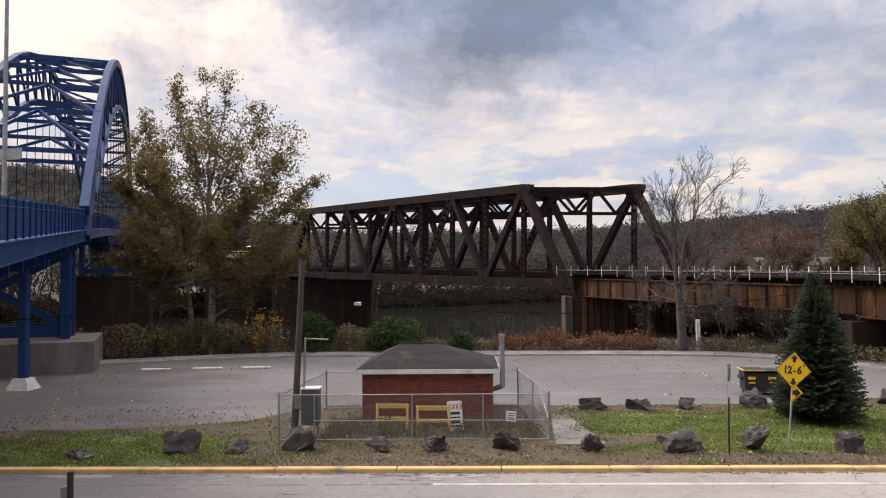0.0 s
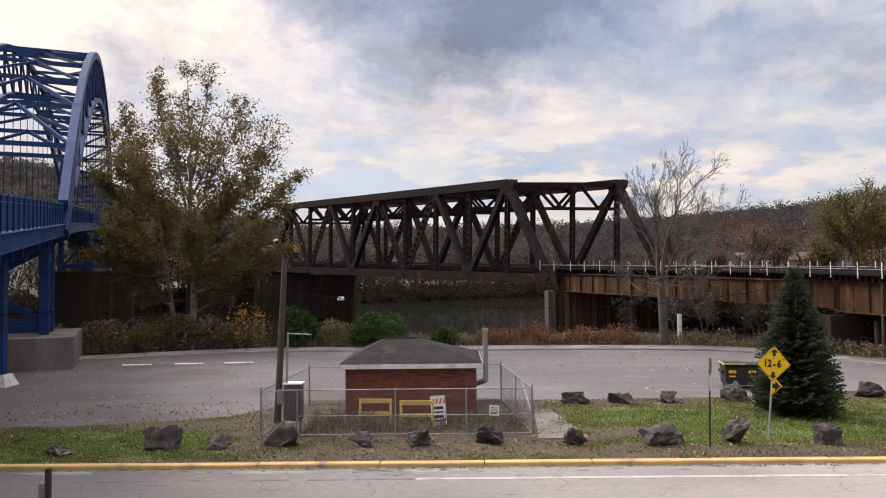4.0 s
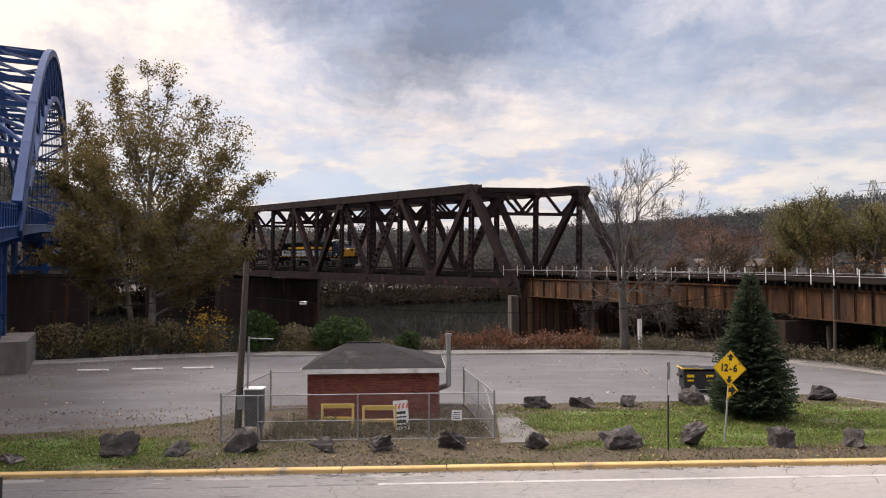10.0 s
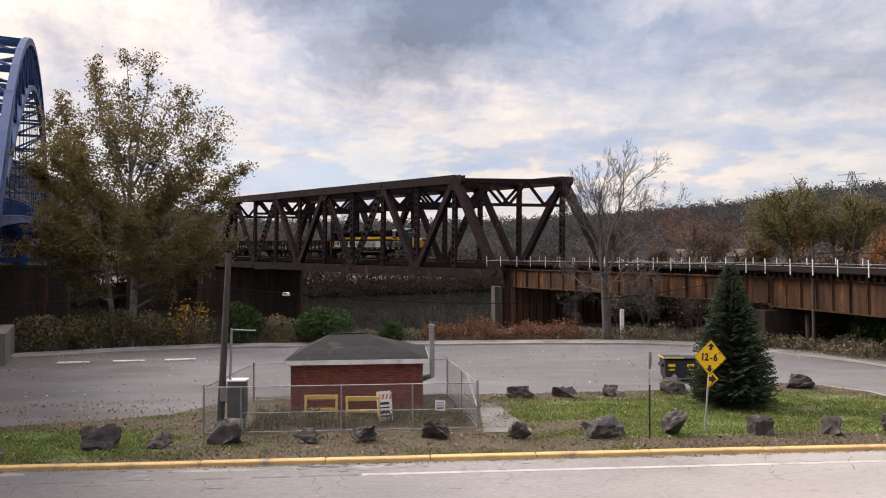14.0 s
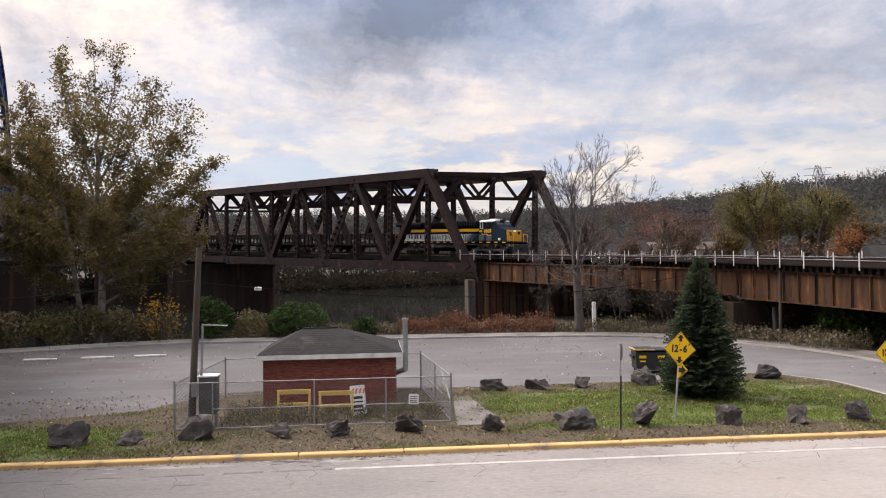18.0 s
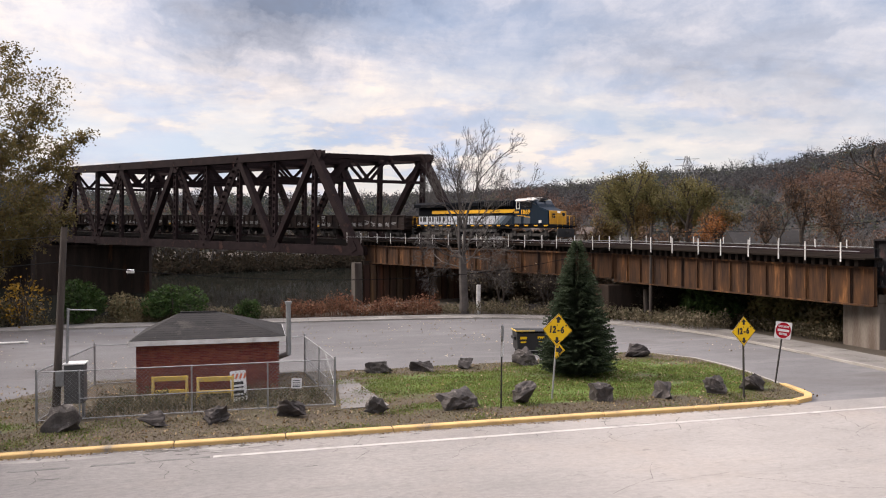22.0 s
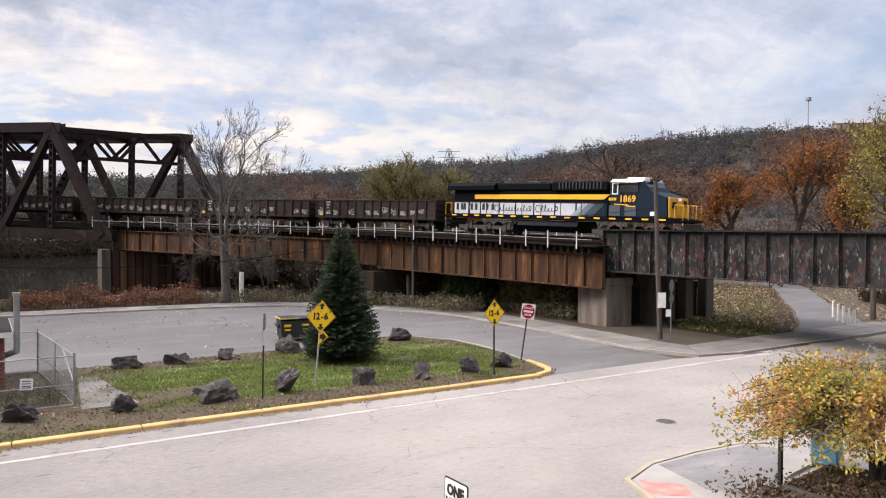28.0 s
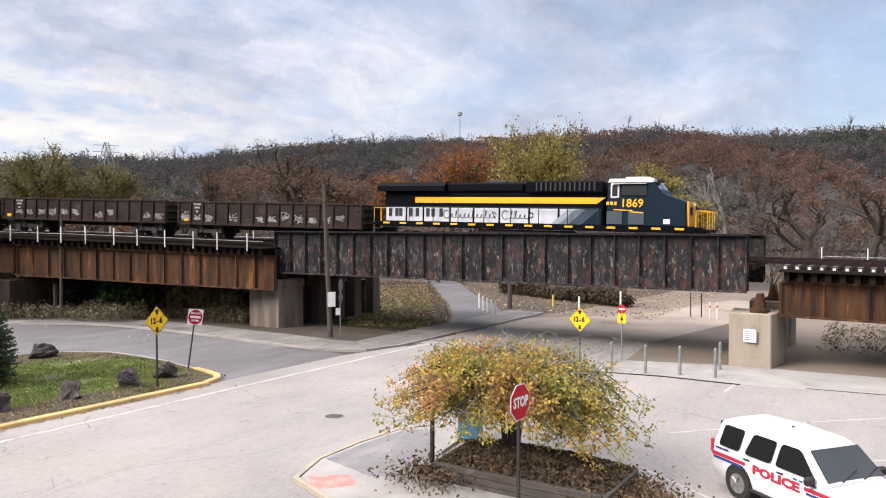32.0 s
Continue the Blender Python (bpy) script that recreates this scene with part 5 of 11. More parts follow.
build_blue_bridge()
build_river_bent()
_q = bb(2.0, -1.2, 0)
_root = thing("retaining_wall", "weathered concrete wall under the blue bridge tower", "wall")
_bm = bmesh.new()
slab(_bm, [bb(-9.0, -1.6, 0).to_2d(), bb(-9.0, 15, 0).to_2d(), bb(2.0, 15, 0).to_2d(), bb(2.0, -1.6, 0).to_2d()][::-1], -0.4, 2.35)
bmesh.ops.recalc_face_normals(_bm, faces=_bm.faces)
part("wall", _bm, OLD_WALL, _root)
for _s in (194.0,):
    _root = thing("bridge_pier", "dark stone river pier of the blue bridge", "bridge pier", "bridge piers")
    _bm = bmesh.new()
    slab(_bm, [bb(_s - 2, -1, 0).to_2d(), bb(_s + 2, -1, 0).to_2d(), bb(_s + 2, 13, 0).to_2d(), bb(_s - 2, 13, 0).to_2d()], -4, bb_deck(_s) - 1)
    bmesh.ops.recalc_face_normals(_bm, faces=_bm.faces)
    part("shaft", _bm, PIER_DARK, _root)


# ---- lettering ----
def text_mesh(body, size, bold=0.0, extrude=0.004, width=1.0):
    cu = bpy.data.curves.new("lettering", "FONT")
    cu.body, cu.size, cu.extrude, cu.offset = body, size, extrude, bold
    cu.align_x, cu.align_y = "CENTER", "CENTER"
    cu.resolution_u = 2
    ob = bpy.data.objects.new("lettering", cu)
    scene.collection.objects.link(ob)
    dg = bpy.context.evaluated_depsgraph_get()
    me = bpy.data.meshes.new_from_object(ob.evaluated_get(dg))
    me.transform(Matrix.Diagonal((width, 1, 1, 1)))
    bpy.data.objects.remove(ob)
    return me


def lettering(name, body, size, material, parent, m, bold=0.0, width=1.0, label=""):
    me = text_mesh(body, size, bold, width=width)
    me.materials.clear()
    me.materials.append(material)
    ob = new(name, me)
    ob.parent = parent
    ob.matrix_basis = m
    return tagged(ob, label)


# ---- train ----
NAVY = mat("navy_loco_paint", (0.006, 0.017, 0.032), (0.005, 0.014, 0.027), 0.6, 0.5, bump=0.03, fine=12, spec=0.12)
NAVY_DARK = mat("black_navy_loco_paint", (0.0026, 0.0038, 0.0068), (0.002, 0.003, 0.005), 0.6, 0.5, bump=0.03, fine=12, spec=0.05)
LOCO_YELLOW = mat("loco_yellow_paint", (0.80, 0.43, 0.012), (0.72, 0.37, 0.012), 0.8, 0.4, bump=0.03)
FADE_A = mat("loco_fade_navy", (0.03, 0.05, 0.075), (0.022, 0.04, 0.062), 0.8, 0.5, bump=0.03)
FADE_B = mat("loco_fade_blue", (0.13, 0.17, 0.21), (0.10, 0.14, 0.18), 0.8, 0.5, bump=0.03)
FADE_C = mat("loco_fade_pale", (0.32, 0.36, 0.41), (0.27, 0.31, 0.36), 0.8, 0.5, bump=0.03)
LOCO_ORANGE = mat("loco_nose_yellow", (0.62, 0.32, 0.02), (0.55, 0.27, 0.02), 0.8, 0.45, bump=0.03)
LOCO_WHITE = mat("loco_pale_panel", (0.54, 0.56, 0.60), (0.45, 0.48, 0.53), 0.8, 0.5, bump=0.03, c3=(0.36, 0.39, 0.44))
BOGIE = mat("bogie_grime", (0.035, 0.032, 0.03), (0.055, 0.05, 0.045), 2.0, 0.8, bump=0.2, c3=(0.02, 0.018, 0.017))
GLASS_DARK = mat("dark_glass", (0.012, 0.014, 0.016), (0.01, 0.012, 0.014), 1.0, 0.08, bump=0, spec=0.6)
BLACK = mat("black_paint", (0.012, 0.012, 0.012), (0.02, 0.02, 0.02), 2.0, 0.6, bump=0.05)
LAMP = glow_mat("headlight_glass", (0.9, 0.88, 0.8), 0.3)
GONDOLA = mat("grimy_gondola_paint", (0.024, 0.019, 0.018), (0.040, 0.029, 0.025), 0.9, 0.92, bump=0.2, c3=(0.088, 0.06, 0.049), fine=10, spec=0.12)
GRAFFITI = mat("chalky_graffiti", (0.46, 0.46, 0.45), (0.22, 0.215, 0.21), 3.0, 0.9, bump=0)


def wheel_mesh(r=0.53, w=0.13):
    bm = bmesh.new()
    for a, b, rr in ((-w / 2, w / 2, r), (w / 2, w / 2 + 0.03, r + 0.03)):
        tube(bm, (0, a, 0), (0, b, 0), rr, seg=20)
    tube(bm, (0, -w / 2 - 0.02, 0), (0, -w / 2, 0), r * 0.35, seg=12)
    return bm


def add_wheels(parent, xs, r=0.53):
    for x in xs:
        for y, turn in ((-0.75, 0), (0.75, 180)):
            w = part("wheel", wheel_mesh(r), BOGIE, parent, smooth=False)
            w.matrix_basis = pose(x, y, r + 0.0, 0, 0, turn)


def add_bogie(root, x, xs, half, name="bogie"):
    bm = bmesh.new()
    for y in (-1.0, 1.0):
        bar(bm, (x - half, y, 0.62), (x + half, y, 0.62), 0.22, 0.3)
        for q in xs:
            box(bm, q, y * 1.06, 0.52, 0.42, 0.26, 0.42)
            box(bm, q + 0.55, y * 1.08, 0.75, 0.2, 0.2, 0.5)
    box(bm, x, 0, 0.62, 0.6, 2.0, 0.34)
    b = part(name, bm, BOGIE, root)
    add_wheels(b, xs)
    return b


def build_loco():
    root = thing("diesel_locomotive", "navy diesel locomotive with a yellow stripe and white lower panels", "locomotive")
    Y = 1.53
    bm = bmesh.new(); box(bm, 0, 0, 1.52, 21.2, 2.9, 0.34, bevel=0.03); part("frame", bm, NAVY_DARK, root)
    # fuel tank and bogies
    bm = bmesh.new()
    pts = [(-1.25, 1.3), (-1.45, 0.9), (-1.1, 0.42), (1.1, 0.42), (1.45, 0.9), (1.25, 1.3)]
    a = [bm.verts.new((-3.0, y, z)) for y, z in pts]; b = [bm.verts.new((2.6, y, z)) for y, z in pts]
    bm.faces.new(a[::-1]); bm.faces.new(b)
    for k in range(6):
        bm.faces.new((a[k], a[(k + 1) % 6], b[(k + 1) % 6], b[k]))
    bmesh.ops.recalc_face_normals(bm, faces=bm.faces)
    part("fuel_tank", bm, NAVY_DARK, root)
    for x in (-6.6, 6.6):
        add_bogie(root, x, [x - 2.05, x, x + 2.05], 2.9)
    # lower hood: pale panels along the walkway
    bm = bmesh.new(); box(bm, -2.6, 0, 2.95, 15.2, 2.15, 2.5, bevel=0.05); part("long_hood", bm, NAVY_DARK, root)
    for x0, x1, m in ((-10.1, -8.5, LOCO_WHITE), (-8.4, -7.2, LOCO_WHITE), (-7.1, -5.2, LOCO_WHITE), (-5.1, -3.5, LOCO_WHITE), (-3.4, -1.7, LOCO_WHITE), (-1.6, 0.3, LOCO_WHITE), (0.4, 2.2, LOCO_WHITE), (2.3, 3.6, LOCO_WHITE), (3.6, 4.9, NAVY)):
        for y in (-1.10, 1.10):
            bm = bmesh.new(); box(bm, (x0 + x1) / 2, y, 2.18, x1 - x0 - 0.03, 0.06, 0.92, bevel=0.015); part("side_panel", bm, m, root)
    for x in (-9.7, -9.2, -8.9, -8.1, -7.6, -6.8, -6.4, -5.8):
        for y in (-1.15, 1.15):
            bm = bmesh.new(); box(bm, x, y, 2.32, 0.24, 0.03, 0.55); part("louvre", bm, BLACK, root)
    for y in (-1.10, 1.10):
        bm = bmesh.new(); box(bm, -1.6, y, 3.14, 12.4, 0.06, 0.38, bevel=0.01)
        for v in bm.verts:
            if v.co.x > 4 and v.co.z > 3.1:
                v.co.x += 0.5
        part("stripe", bm, LOCO_YELLOW, root, "golden yellow stripe")
    # radiator wings, roof boxes, exhaust
    bm = bmesh.new()
    prof = [(-1.55, 3.72), (-1.55, 4.05), (-1.2, 4.3), (1.2, 4.3), (1.55, 4.05), (1.55, 3.72)]
    a = [bm.verts.new((-10.55, y, z)) for y, z in prof]; b = [bm.verts.new((-5.4, y, z)) for y, z in prof]
    bm.faces.new(a[::-1]); bm.faces.new(b)
    for k in range(6):
        bm.faces.new((a[k], a[(k + 1) % 6], b[(k + 1) % 6], b[k]))
    bmesh.ops.recalc_face_normals(bm, faces=bm.faces)
    part("radiator_housing", bm, NAVY_DARK, root)
    bm = bmesh.new(); box(bm, -2.7, 0, 3.95, 5.4, 2.5, 0.6, bevel=0.1); part("roof_housing", bm, NAVY_DARK, root)
    bm = bmesh.new(); box(bm, 2.6, 0, 3.95, 4.9, 2.75, 0.72, bevel=0.08); part("dynamic_brake_housing", bm, NAVY_DARK, root)
    for k in range(13):
        bm = bmesh.new(); box(bm, 0.9 + k * 0.3, -1.40, 3.98, 0.1, 0.05, 0.5); part("grille_bar", bm, BLACK, root)
    bm = bmesh.new(); box(bm, -2.2, 0, 4.33, 1.3, 0.7, 0.2, bevel=0.04); part("exhaust_stack", bm, BLACK, root)
    for x in (-0.4, 0.3):
        bm = bmesh.new(); tube(bm, (x, 0.2, 4.22), (x, 0.2, 4.45), 0.09, seg=8); part("roof_fan_post", bm, BLACK, root)
    # cab and nose
    bm = bmesh.new()
    prof = [(5.3, 1.7), (5.3, 4.25), (7.85, 4.3), (8.45, 3.55), (9.7, 3.1), (9.82, 1.7)]
    a = [bm.verts.new((x, -1.5, z)) for x, z in prof]; b = [bm.verts.new((x, 1.5, z)) for x, z in prof]
    bm.faces.new(a); bm.faces.new(b[::-1])
    for k in range(6):
        bm.faces.new((a[k], b[k], b[(k + 1) % 6], a[(k + 1) % 6]))
    bmesh.ops.recalc_face_normals(bm, faces=bm.faces)
    bmesh.ops.bevel(bm, geom=bm.edges[:], offset=0.05, segments=2, affect="EDGES")
    cab = part("cab", bm, NAVY, root)
    bm = bmesh.new()
    prof = [(-1.58, 4.2), (-1.2, 4.42), (1.2, 4.42), (1.58, 4.2)]
    a = [bm.verts.new((5.35, y, z)) for y, z in prof]; b = [bm.verts.new((7.9, y, z)) for y, z in prof]
    bm.faces.new(a[::-1]); bm.faces.new(b)
    for k in range(4):
        bm.faces.new((a[k], a[(k + 1) % 4], b[(k + 1) % 4], b[k]))
    bmesh.ops.recalc_face_normals(bm, faces=bm.faces)
    part("cab_roof", bm, WHITE_PAINT, cab, "white cab roof")
    bm = bmesh.new(); box(bm, 6.8, 0, 4.5, 1.4, 1.0, 0.14, bevel=0.03); part("roof_air_unit", bm, WHITE_PAINT, cab)
    bm = bmesh.new(); box(bm, 9.86, 0, 2.42, 0.12, 2.85, 1.4, bevel=0.03)
    for v in bm.verts:
        if v.co.z > 3:
            v.co.x -= 0.05
    part("nose_front", bm, LOCO_ORANGE, cab, "golden nose front")
    bm = bmesh.new(); box(bm, 9.91, 0.0, 2.45, 0.06, 0.75, 1.25, bevel=0.02); part("nose_door", bm, LOCO_ORANGE, cab)
    bm = bmesh.new(); box(bm, 9.93, 0.85, 2.75, 0.05, 0.5, 0.35, bevel=0.02); box(bm, 9.93, -0.85, 2.6, 0.05, 0.5, 0.45, bevel=0.02); part("nose_emblem", bm, NAVY, cab)
    bm = bmesh.new(); box(bm, 9.88, 0, 2.98, 0.14, 0.55, 0.2, bevel=0.02); part("headlight", bm, LAMP, cab)
    for y in (-1.53, 1.53):
        bm = bmesh.new(); box(bm, 5.75, y, 3.72, 0.5, 0.05, 0.85, bevel=0.03); part("window_frame", bm, WHITE_PAINT, cab)
        bm = bmesh.new(); box(bm, 5.75, y * 1.012, 3.72, 0.32, 0.05, 0.66, bevel=0.02); part("window", bm, GLASS_DARK, cab)
        bm = bmesh.new(); box(bm, 6.85, y, 3.72, 1.45, 0.04, 0.62, bevel=0.03); part("window", bm, GLASS_DARK, cab)
        bm = bmesh.new()
        vs = box(bm, 6.6, y * 1.08, 4.12, 1.9, 0.3, 0.03)
        part("window_awning", bm, WHITE_PAINT, cab)
        bm = bmesh.new(); box(bm, 5.75, y, 2.15, 0.9, 0.03, 0.75, bevel=0.01); box(bm, 7.0, y, 2.15, 0.9, 0.03, 0.75, bevel=0.01); part("equipment_door", bm, STEEL_BLUE, cab)
        bm = bmesh.new(); box(bm, 8.7, y, 1.98, 0.35, 0.02, 0.28); part("white_placard", bm, WHITE_PAINT, cab)
    bm = bmesh.new()
    for y in (-0.75, 0.75):
        bar(bm, (7.93, y, 4.2), (8.43, y, 3.5), 1.15, 0.05, (1, 0, 0.7))
    part("windscreen", bm, GLASS_DARK, cab)
    bm = bmesh.new(); box(bm, 8.0, 0, 4.38, 0.3, 1.0, 0.2, bevel=0.03); part("number_board", bm, BLACK, cab)
    lettering("road_number", "1869", 0.66, LOCO_YELLOW, cab, pose(6.75, -1.545, 2.98, 90), 0.012)
    for k, (x, w, z) in enumerate(((5.35, 0.16, 2.98), (5.57, 0.16, 2.98), (5.79, 0.16, 2.98))):
        bm = bmesh.new(); box(bm, x, -1.545, z, w, 0.015, 0.2); part("logo_bar", bm, LOCO_YELLOW, cab)
    bm = bmesh.new()
    for x0, z0, x1, z1 in ((5.7, 2.62, 6.8, 2.58), (6.5, 2.60, 6.9, 2.48), (6.7, 2.50, 7.4, 2.46)):
        bar(bm, (x0, -1.545, z0), (x1, -1.545, z1), 0.015, 0.06)
    part("flourish", bm, LOCO_YELLOW, cab)
    # the railway's script name as plain strokes
    def ribbon(pts, w, name="script_stroke"):
        """A flat pen stroke on the street side."""
        bm = bmesh.new()
        rows = []
        P = [Vector(p) for p in pts]
        for k, p in enumerate(P):
            d = (P[min(k + 1, len(P) - 1)] - P[max(k - 1, 0)]).normalized()
            n = Vector((-d.y, d.x)) * w / 2
            rows.append([bm.verts.new((q.x, y, q.y)) for y in (-1.131, -1.15) for q in (p - n, p + n)])
        for a, b in zip(rows, rows[1:]):
            for u, v in ((2, 3), (0, 2), (3, 1)):
                bm.faces.new((a[u], a[v], b[v], b[u]))
        bmesh.ops.recalc_face_normals(bm, faces=bm.faces)
        part(name, bm, BLACK, root)

    for x0, tall in ((-5.6, (0, 1, 0, 0, 0, 1, 0, 0, 1, 0)), (-1.45, (1, 1, 0, 0))):
        x = x0
        loop = [(0.42 * math.cos(a) * 0.5, 0.27 * math.sin(a)) for a in [0.7 + 0.45 * k for k in range(12)]]
        ribbon([(x + 0.2 + u, 2.22 + v) for u, v in loop], 0.05)
        x += 0.44
        line = []
        for up in tall:
            h = 0.5 if up else 0.27
            line += [(x, 2.0), (x + 0.1, 2.02), (x + 0.2, 2.0 + h * 0.6), (x + 0.22, 2.0 + h), (x + 0.15, 2.0 + h * 0.9), (x + 0.13, 2.1)]
            x += 0.3
        ribbon(line + [(x, 2.0), (x + 0.15, 2.08)], 0.038)
    ribbon([(-2.0 + 0.14 * math.cos(0.7 * k) * (1 - 0.03 * k), 2.2 + 0.2 * math.sin(0.5 * k)) for k in range(13)], 0.06)
    ribbon([(0.5 + 0.12 * math.cos(0.6 * k), 2.22 + 0.16 * math.sin(0.6 * k)) for k in range(11)], 0.08, "round_emblem")
    # the pale panels run out into the navy in slanting steps
    for y in (-1.135, 1.135):
        for k, (xa, xb, m) in enumerate(((3.45, 4.25, FADE_A), (2.85, 3.45, FADE_B), (2.35, 2.85, FADE_C))):
            bm = bmesh.new()
            vs = [bm.verts.new((u, y + dy, z)) for dy in (-0.004, 0.004) for u, z in ((xa - 0.55, 1.73), (xb - 0.55, 1.73), (min(xb + 0.45, 4.85), 2.62), (xa + 0.45, 2.62))]
            for idx in ((0, 1, 2, 3), (7, 6, 5, 4), (0, 4, 5, 1), (1, 5, 6, 2), (2, 6, 7, 3), (3, 7, 4, 0)):
                bm.faces.new([vs[i] for i in idx])
            bmesh.ops.recalc_face_normals(bm, faces=bm.faces)
            part("faded_panel", bm, m, root, "slanting panel fading from white to navy")
    # walkway marks, handrails, end platforms, pilot
    for k in range(16):
        for y in (-1.46, 1.46):
            bm = bmesh.new(); box(bm, -9.8 + k * 1.28, y, 1.58, 0.5, 0.03, 0.12); part("sill_mark", bm, LOCO_YELLOW, root)
    for y in (-1.42, 1.42):
        bm = bmesh.new()
        tube(bm, (-9.9, y, 2.68), (4.8, y, 2.68), 0.022, seg=6)
        part("handrail", bm, BLACK, root)
        for k in range(9):
            bm = bmesh.new(); tube(bm, (-9.9 + k * 1.83, y, 1.7), (-9.9 + k * 1.83, y, 2.68), 0.03, seg=6); part("stanchion", bm, BLACK, root)
    for e, s in ((10.95, 1), (-10.95, -1)):
        for y in (-1.4, -0.6, 0.6, 1.4):
            for u in (0.1, 0.7):
                bm = bmesh.new(); tube(bm, (e - s * u, y, 1.2), (e - s * u, y, 2.6), 0.02, seg=6); part("end_stanchion", bm, LOCO_YELLOW, root)
            bm = bmesh.new(); tube(bm, (e - s * 0.07, y, 2.6), (e - s * 0.73, y, 2.6), 0.02, seg=6); part("end_handrail", bm, LOCO_YELLOW, root)
        for y0, y1 in ((-1.4, -0.6), (0.6, 1.4)):
            bm = bmesh.new(); tube(bm, (e - s * 0.1, y0, 2.6), (e - s * 0.1, y1, 2.6), 0.02, seg=6); part("end_handrail", bm, LOCO_YELLOW, root)
        bm = bmesh.new(); box(bm, e - s * 0.4, 0, 1.5, 0.85, 2.9, 0.18, bevel=0.02); part("end_platform", bm, NAVY_DARK, root)
        bm = bmesh.new(); box(bm, e - s * 0.1, 0, 0.85, 0.2, 2.8, 0.9, bevel=0.03)
        for z in (0.5, 0.85, 1.2):
            for y in (-1.3, 1.3):
                box(bm, e - s * 0.45, y, z, 0.6, 0.35, 0.05)
        part("pilot", bm, BLACK, root)
        bm = bmesh.new(); box(bm, e + s * 0.15, 0, 0.9, 0.55, 0.25, 0.3, bevel=0.04); part("coupler", bm, BOGIE, root)
    return root


STEEL_BLUE = mat("grey_blue_panel", (0.05, 0.065, 0.085), (0.04, 0.052, 0.07), 1.0, 0.5, bump=0.05)


def build_gondola(rnd, first):
    root = thing("gondola_car", "grimy dark gondola wagon with ribbed sides and faded graffiti", "railway wagon", "gondola wagons")
    L, H0, H1 = 15.6, 1.15, 2.78
    for y in (-1.5, 1.5):
        bm = bmesh.new(); box(bm, 0, y, (H0 + H1) / 2, L, 0.05, H1 - H0); part("side_sheet", bm, GONDOLA, root)
        bm = bmesh.new(); box(bm, 0, y, H1, L + 0.1, 0.2, 0.14, bevel=0.02); part("top_chord", bm, GONDOLA, root)
        bm = bmesh.new(); box(bm, 0, y, H0, L, 0.16, 0.2, bevel=0.02); part("side_sill", bm, GONDOLA, root)
        for k in range(15):
            bm = bmesh.new(); box(bm, -L / 2 + 0.1 + k * (L - 0.2) / 14, y * 1.05, (H0 + H1) / 2, 0.13, 0.12, H1 - H0, bevel=0.015); part("rib", bm, GONDOLA, root)
    for x in (-L / 2, L / 2):
        bm = bmesh.new(); box(bm, x, 0, (H0 + H1) / 2, 0.08, 3.0, H1 - H0); part("end_sheet", bm, GONDOLA, root)
        for z in (1.5, 2.0, 2.5):
            bm = bmesh.new(); box(bm, x * 1.008, 0, z, 0.14, 3.0, 0.16, bevel=0.02); part("end_rib", bm, GONDOLA, root)
        bm = bmesh.new()
        s = 1 if x > 0 else -1
        box(bm, x + s * 0.35, 0, 0.9, 0.75, 0.22, 0.26, bevel=0.03)
        part("coupler", bm, BOGIE, root)
        for z in (0.6, 1.3, 1.7, 2.1, 2.45):
            bm = bmesh.new(); bar(bm, (x - s * 0.1, -1.62, z), (x - s * 0.5, -1.62, z), 0.03, 0.03); part("ladder_rung", bm, BOGIE, root)
    bm = bmesh.new(); box(bm, 0, 0, H0 + 0.05, L, 2.9, 0.12); box(bm, 0, 0, 0.95, L, 0.5, 0.35); part("floor", bm, GONDOLA, root)
    for x in (-5.6, 5.6):
        add_bogie(root, x, [x - 0.87, x + 0.87], 1.35)
    # chalky tags and data marks on the street side
    for k in range(14):
        if rnd.random() < (0.9 if not first else 0.75):
            x = -L / 2 + 0.65 + k * (L - 0.2) / 14
            bm = bmesh.new()
            n = rnd.randint(14, 30)
            cx, cz, r = x, rnd.uniform(1.55, 1.85), rnd.uniform(0.18, 0.36)
            last = None
            for j in range(n):
                q = (cx + rnd.uniform(-0.38, 0.38), -1.535, cz + rnd.uniform(-r, r))
                if last:
                    bar(bm, last, q, 0.012, rnd.uniform(0.022, 0.06))
                last = q
            tagged(part("graffiti", bm, GRAFFITI, root), "chalky pale graffiti strokes on the wagon side", kind="stuff")
    bm = bmesh.new()
    for z, w in ((2.6, 0.62), (2.35, 0.5), (2.05, 0.2)):
        box(bm, -L / 2 + 1.75, -1.535, z, w, 0.012, 0.14)
    part("data_marks", bm, GRAFFITI, root)
    bm = bmesh.new(); box(bm, -L / 2 + 0.75, -1.535, 1.42, 0.4, 0.012, 0.25); part("yellow_patch", bm, LOCO_YELLOW, root)
    return root


LOCO = build_loco()
_r = random.Random(11)
CARS = [build_gondola(_r, k == 0) for k in range(10)]

# nose of the locomotive along the track, by seconds
NOSE = [(0.0, 244.0), (3.5, 264.2), (7.0, 284.2), (10.0, 301.0), (13.0, 318.0), (15.5, 332.2), (18.0, 346.4), (21.0, 363.8), (23.0, 376.0), (25.5, 392.0), (28.0, 407.6), (30.0, 419.6), (32.0, 431.5)]


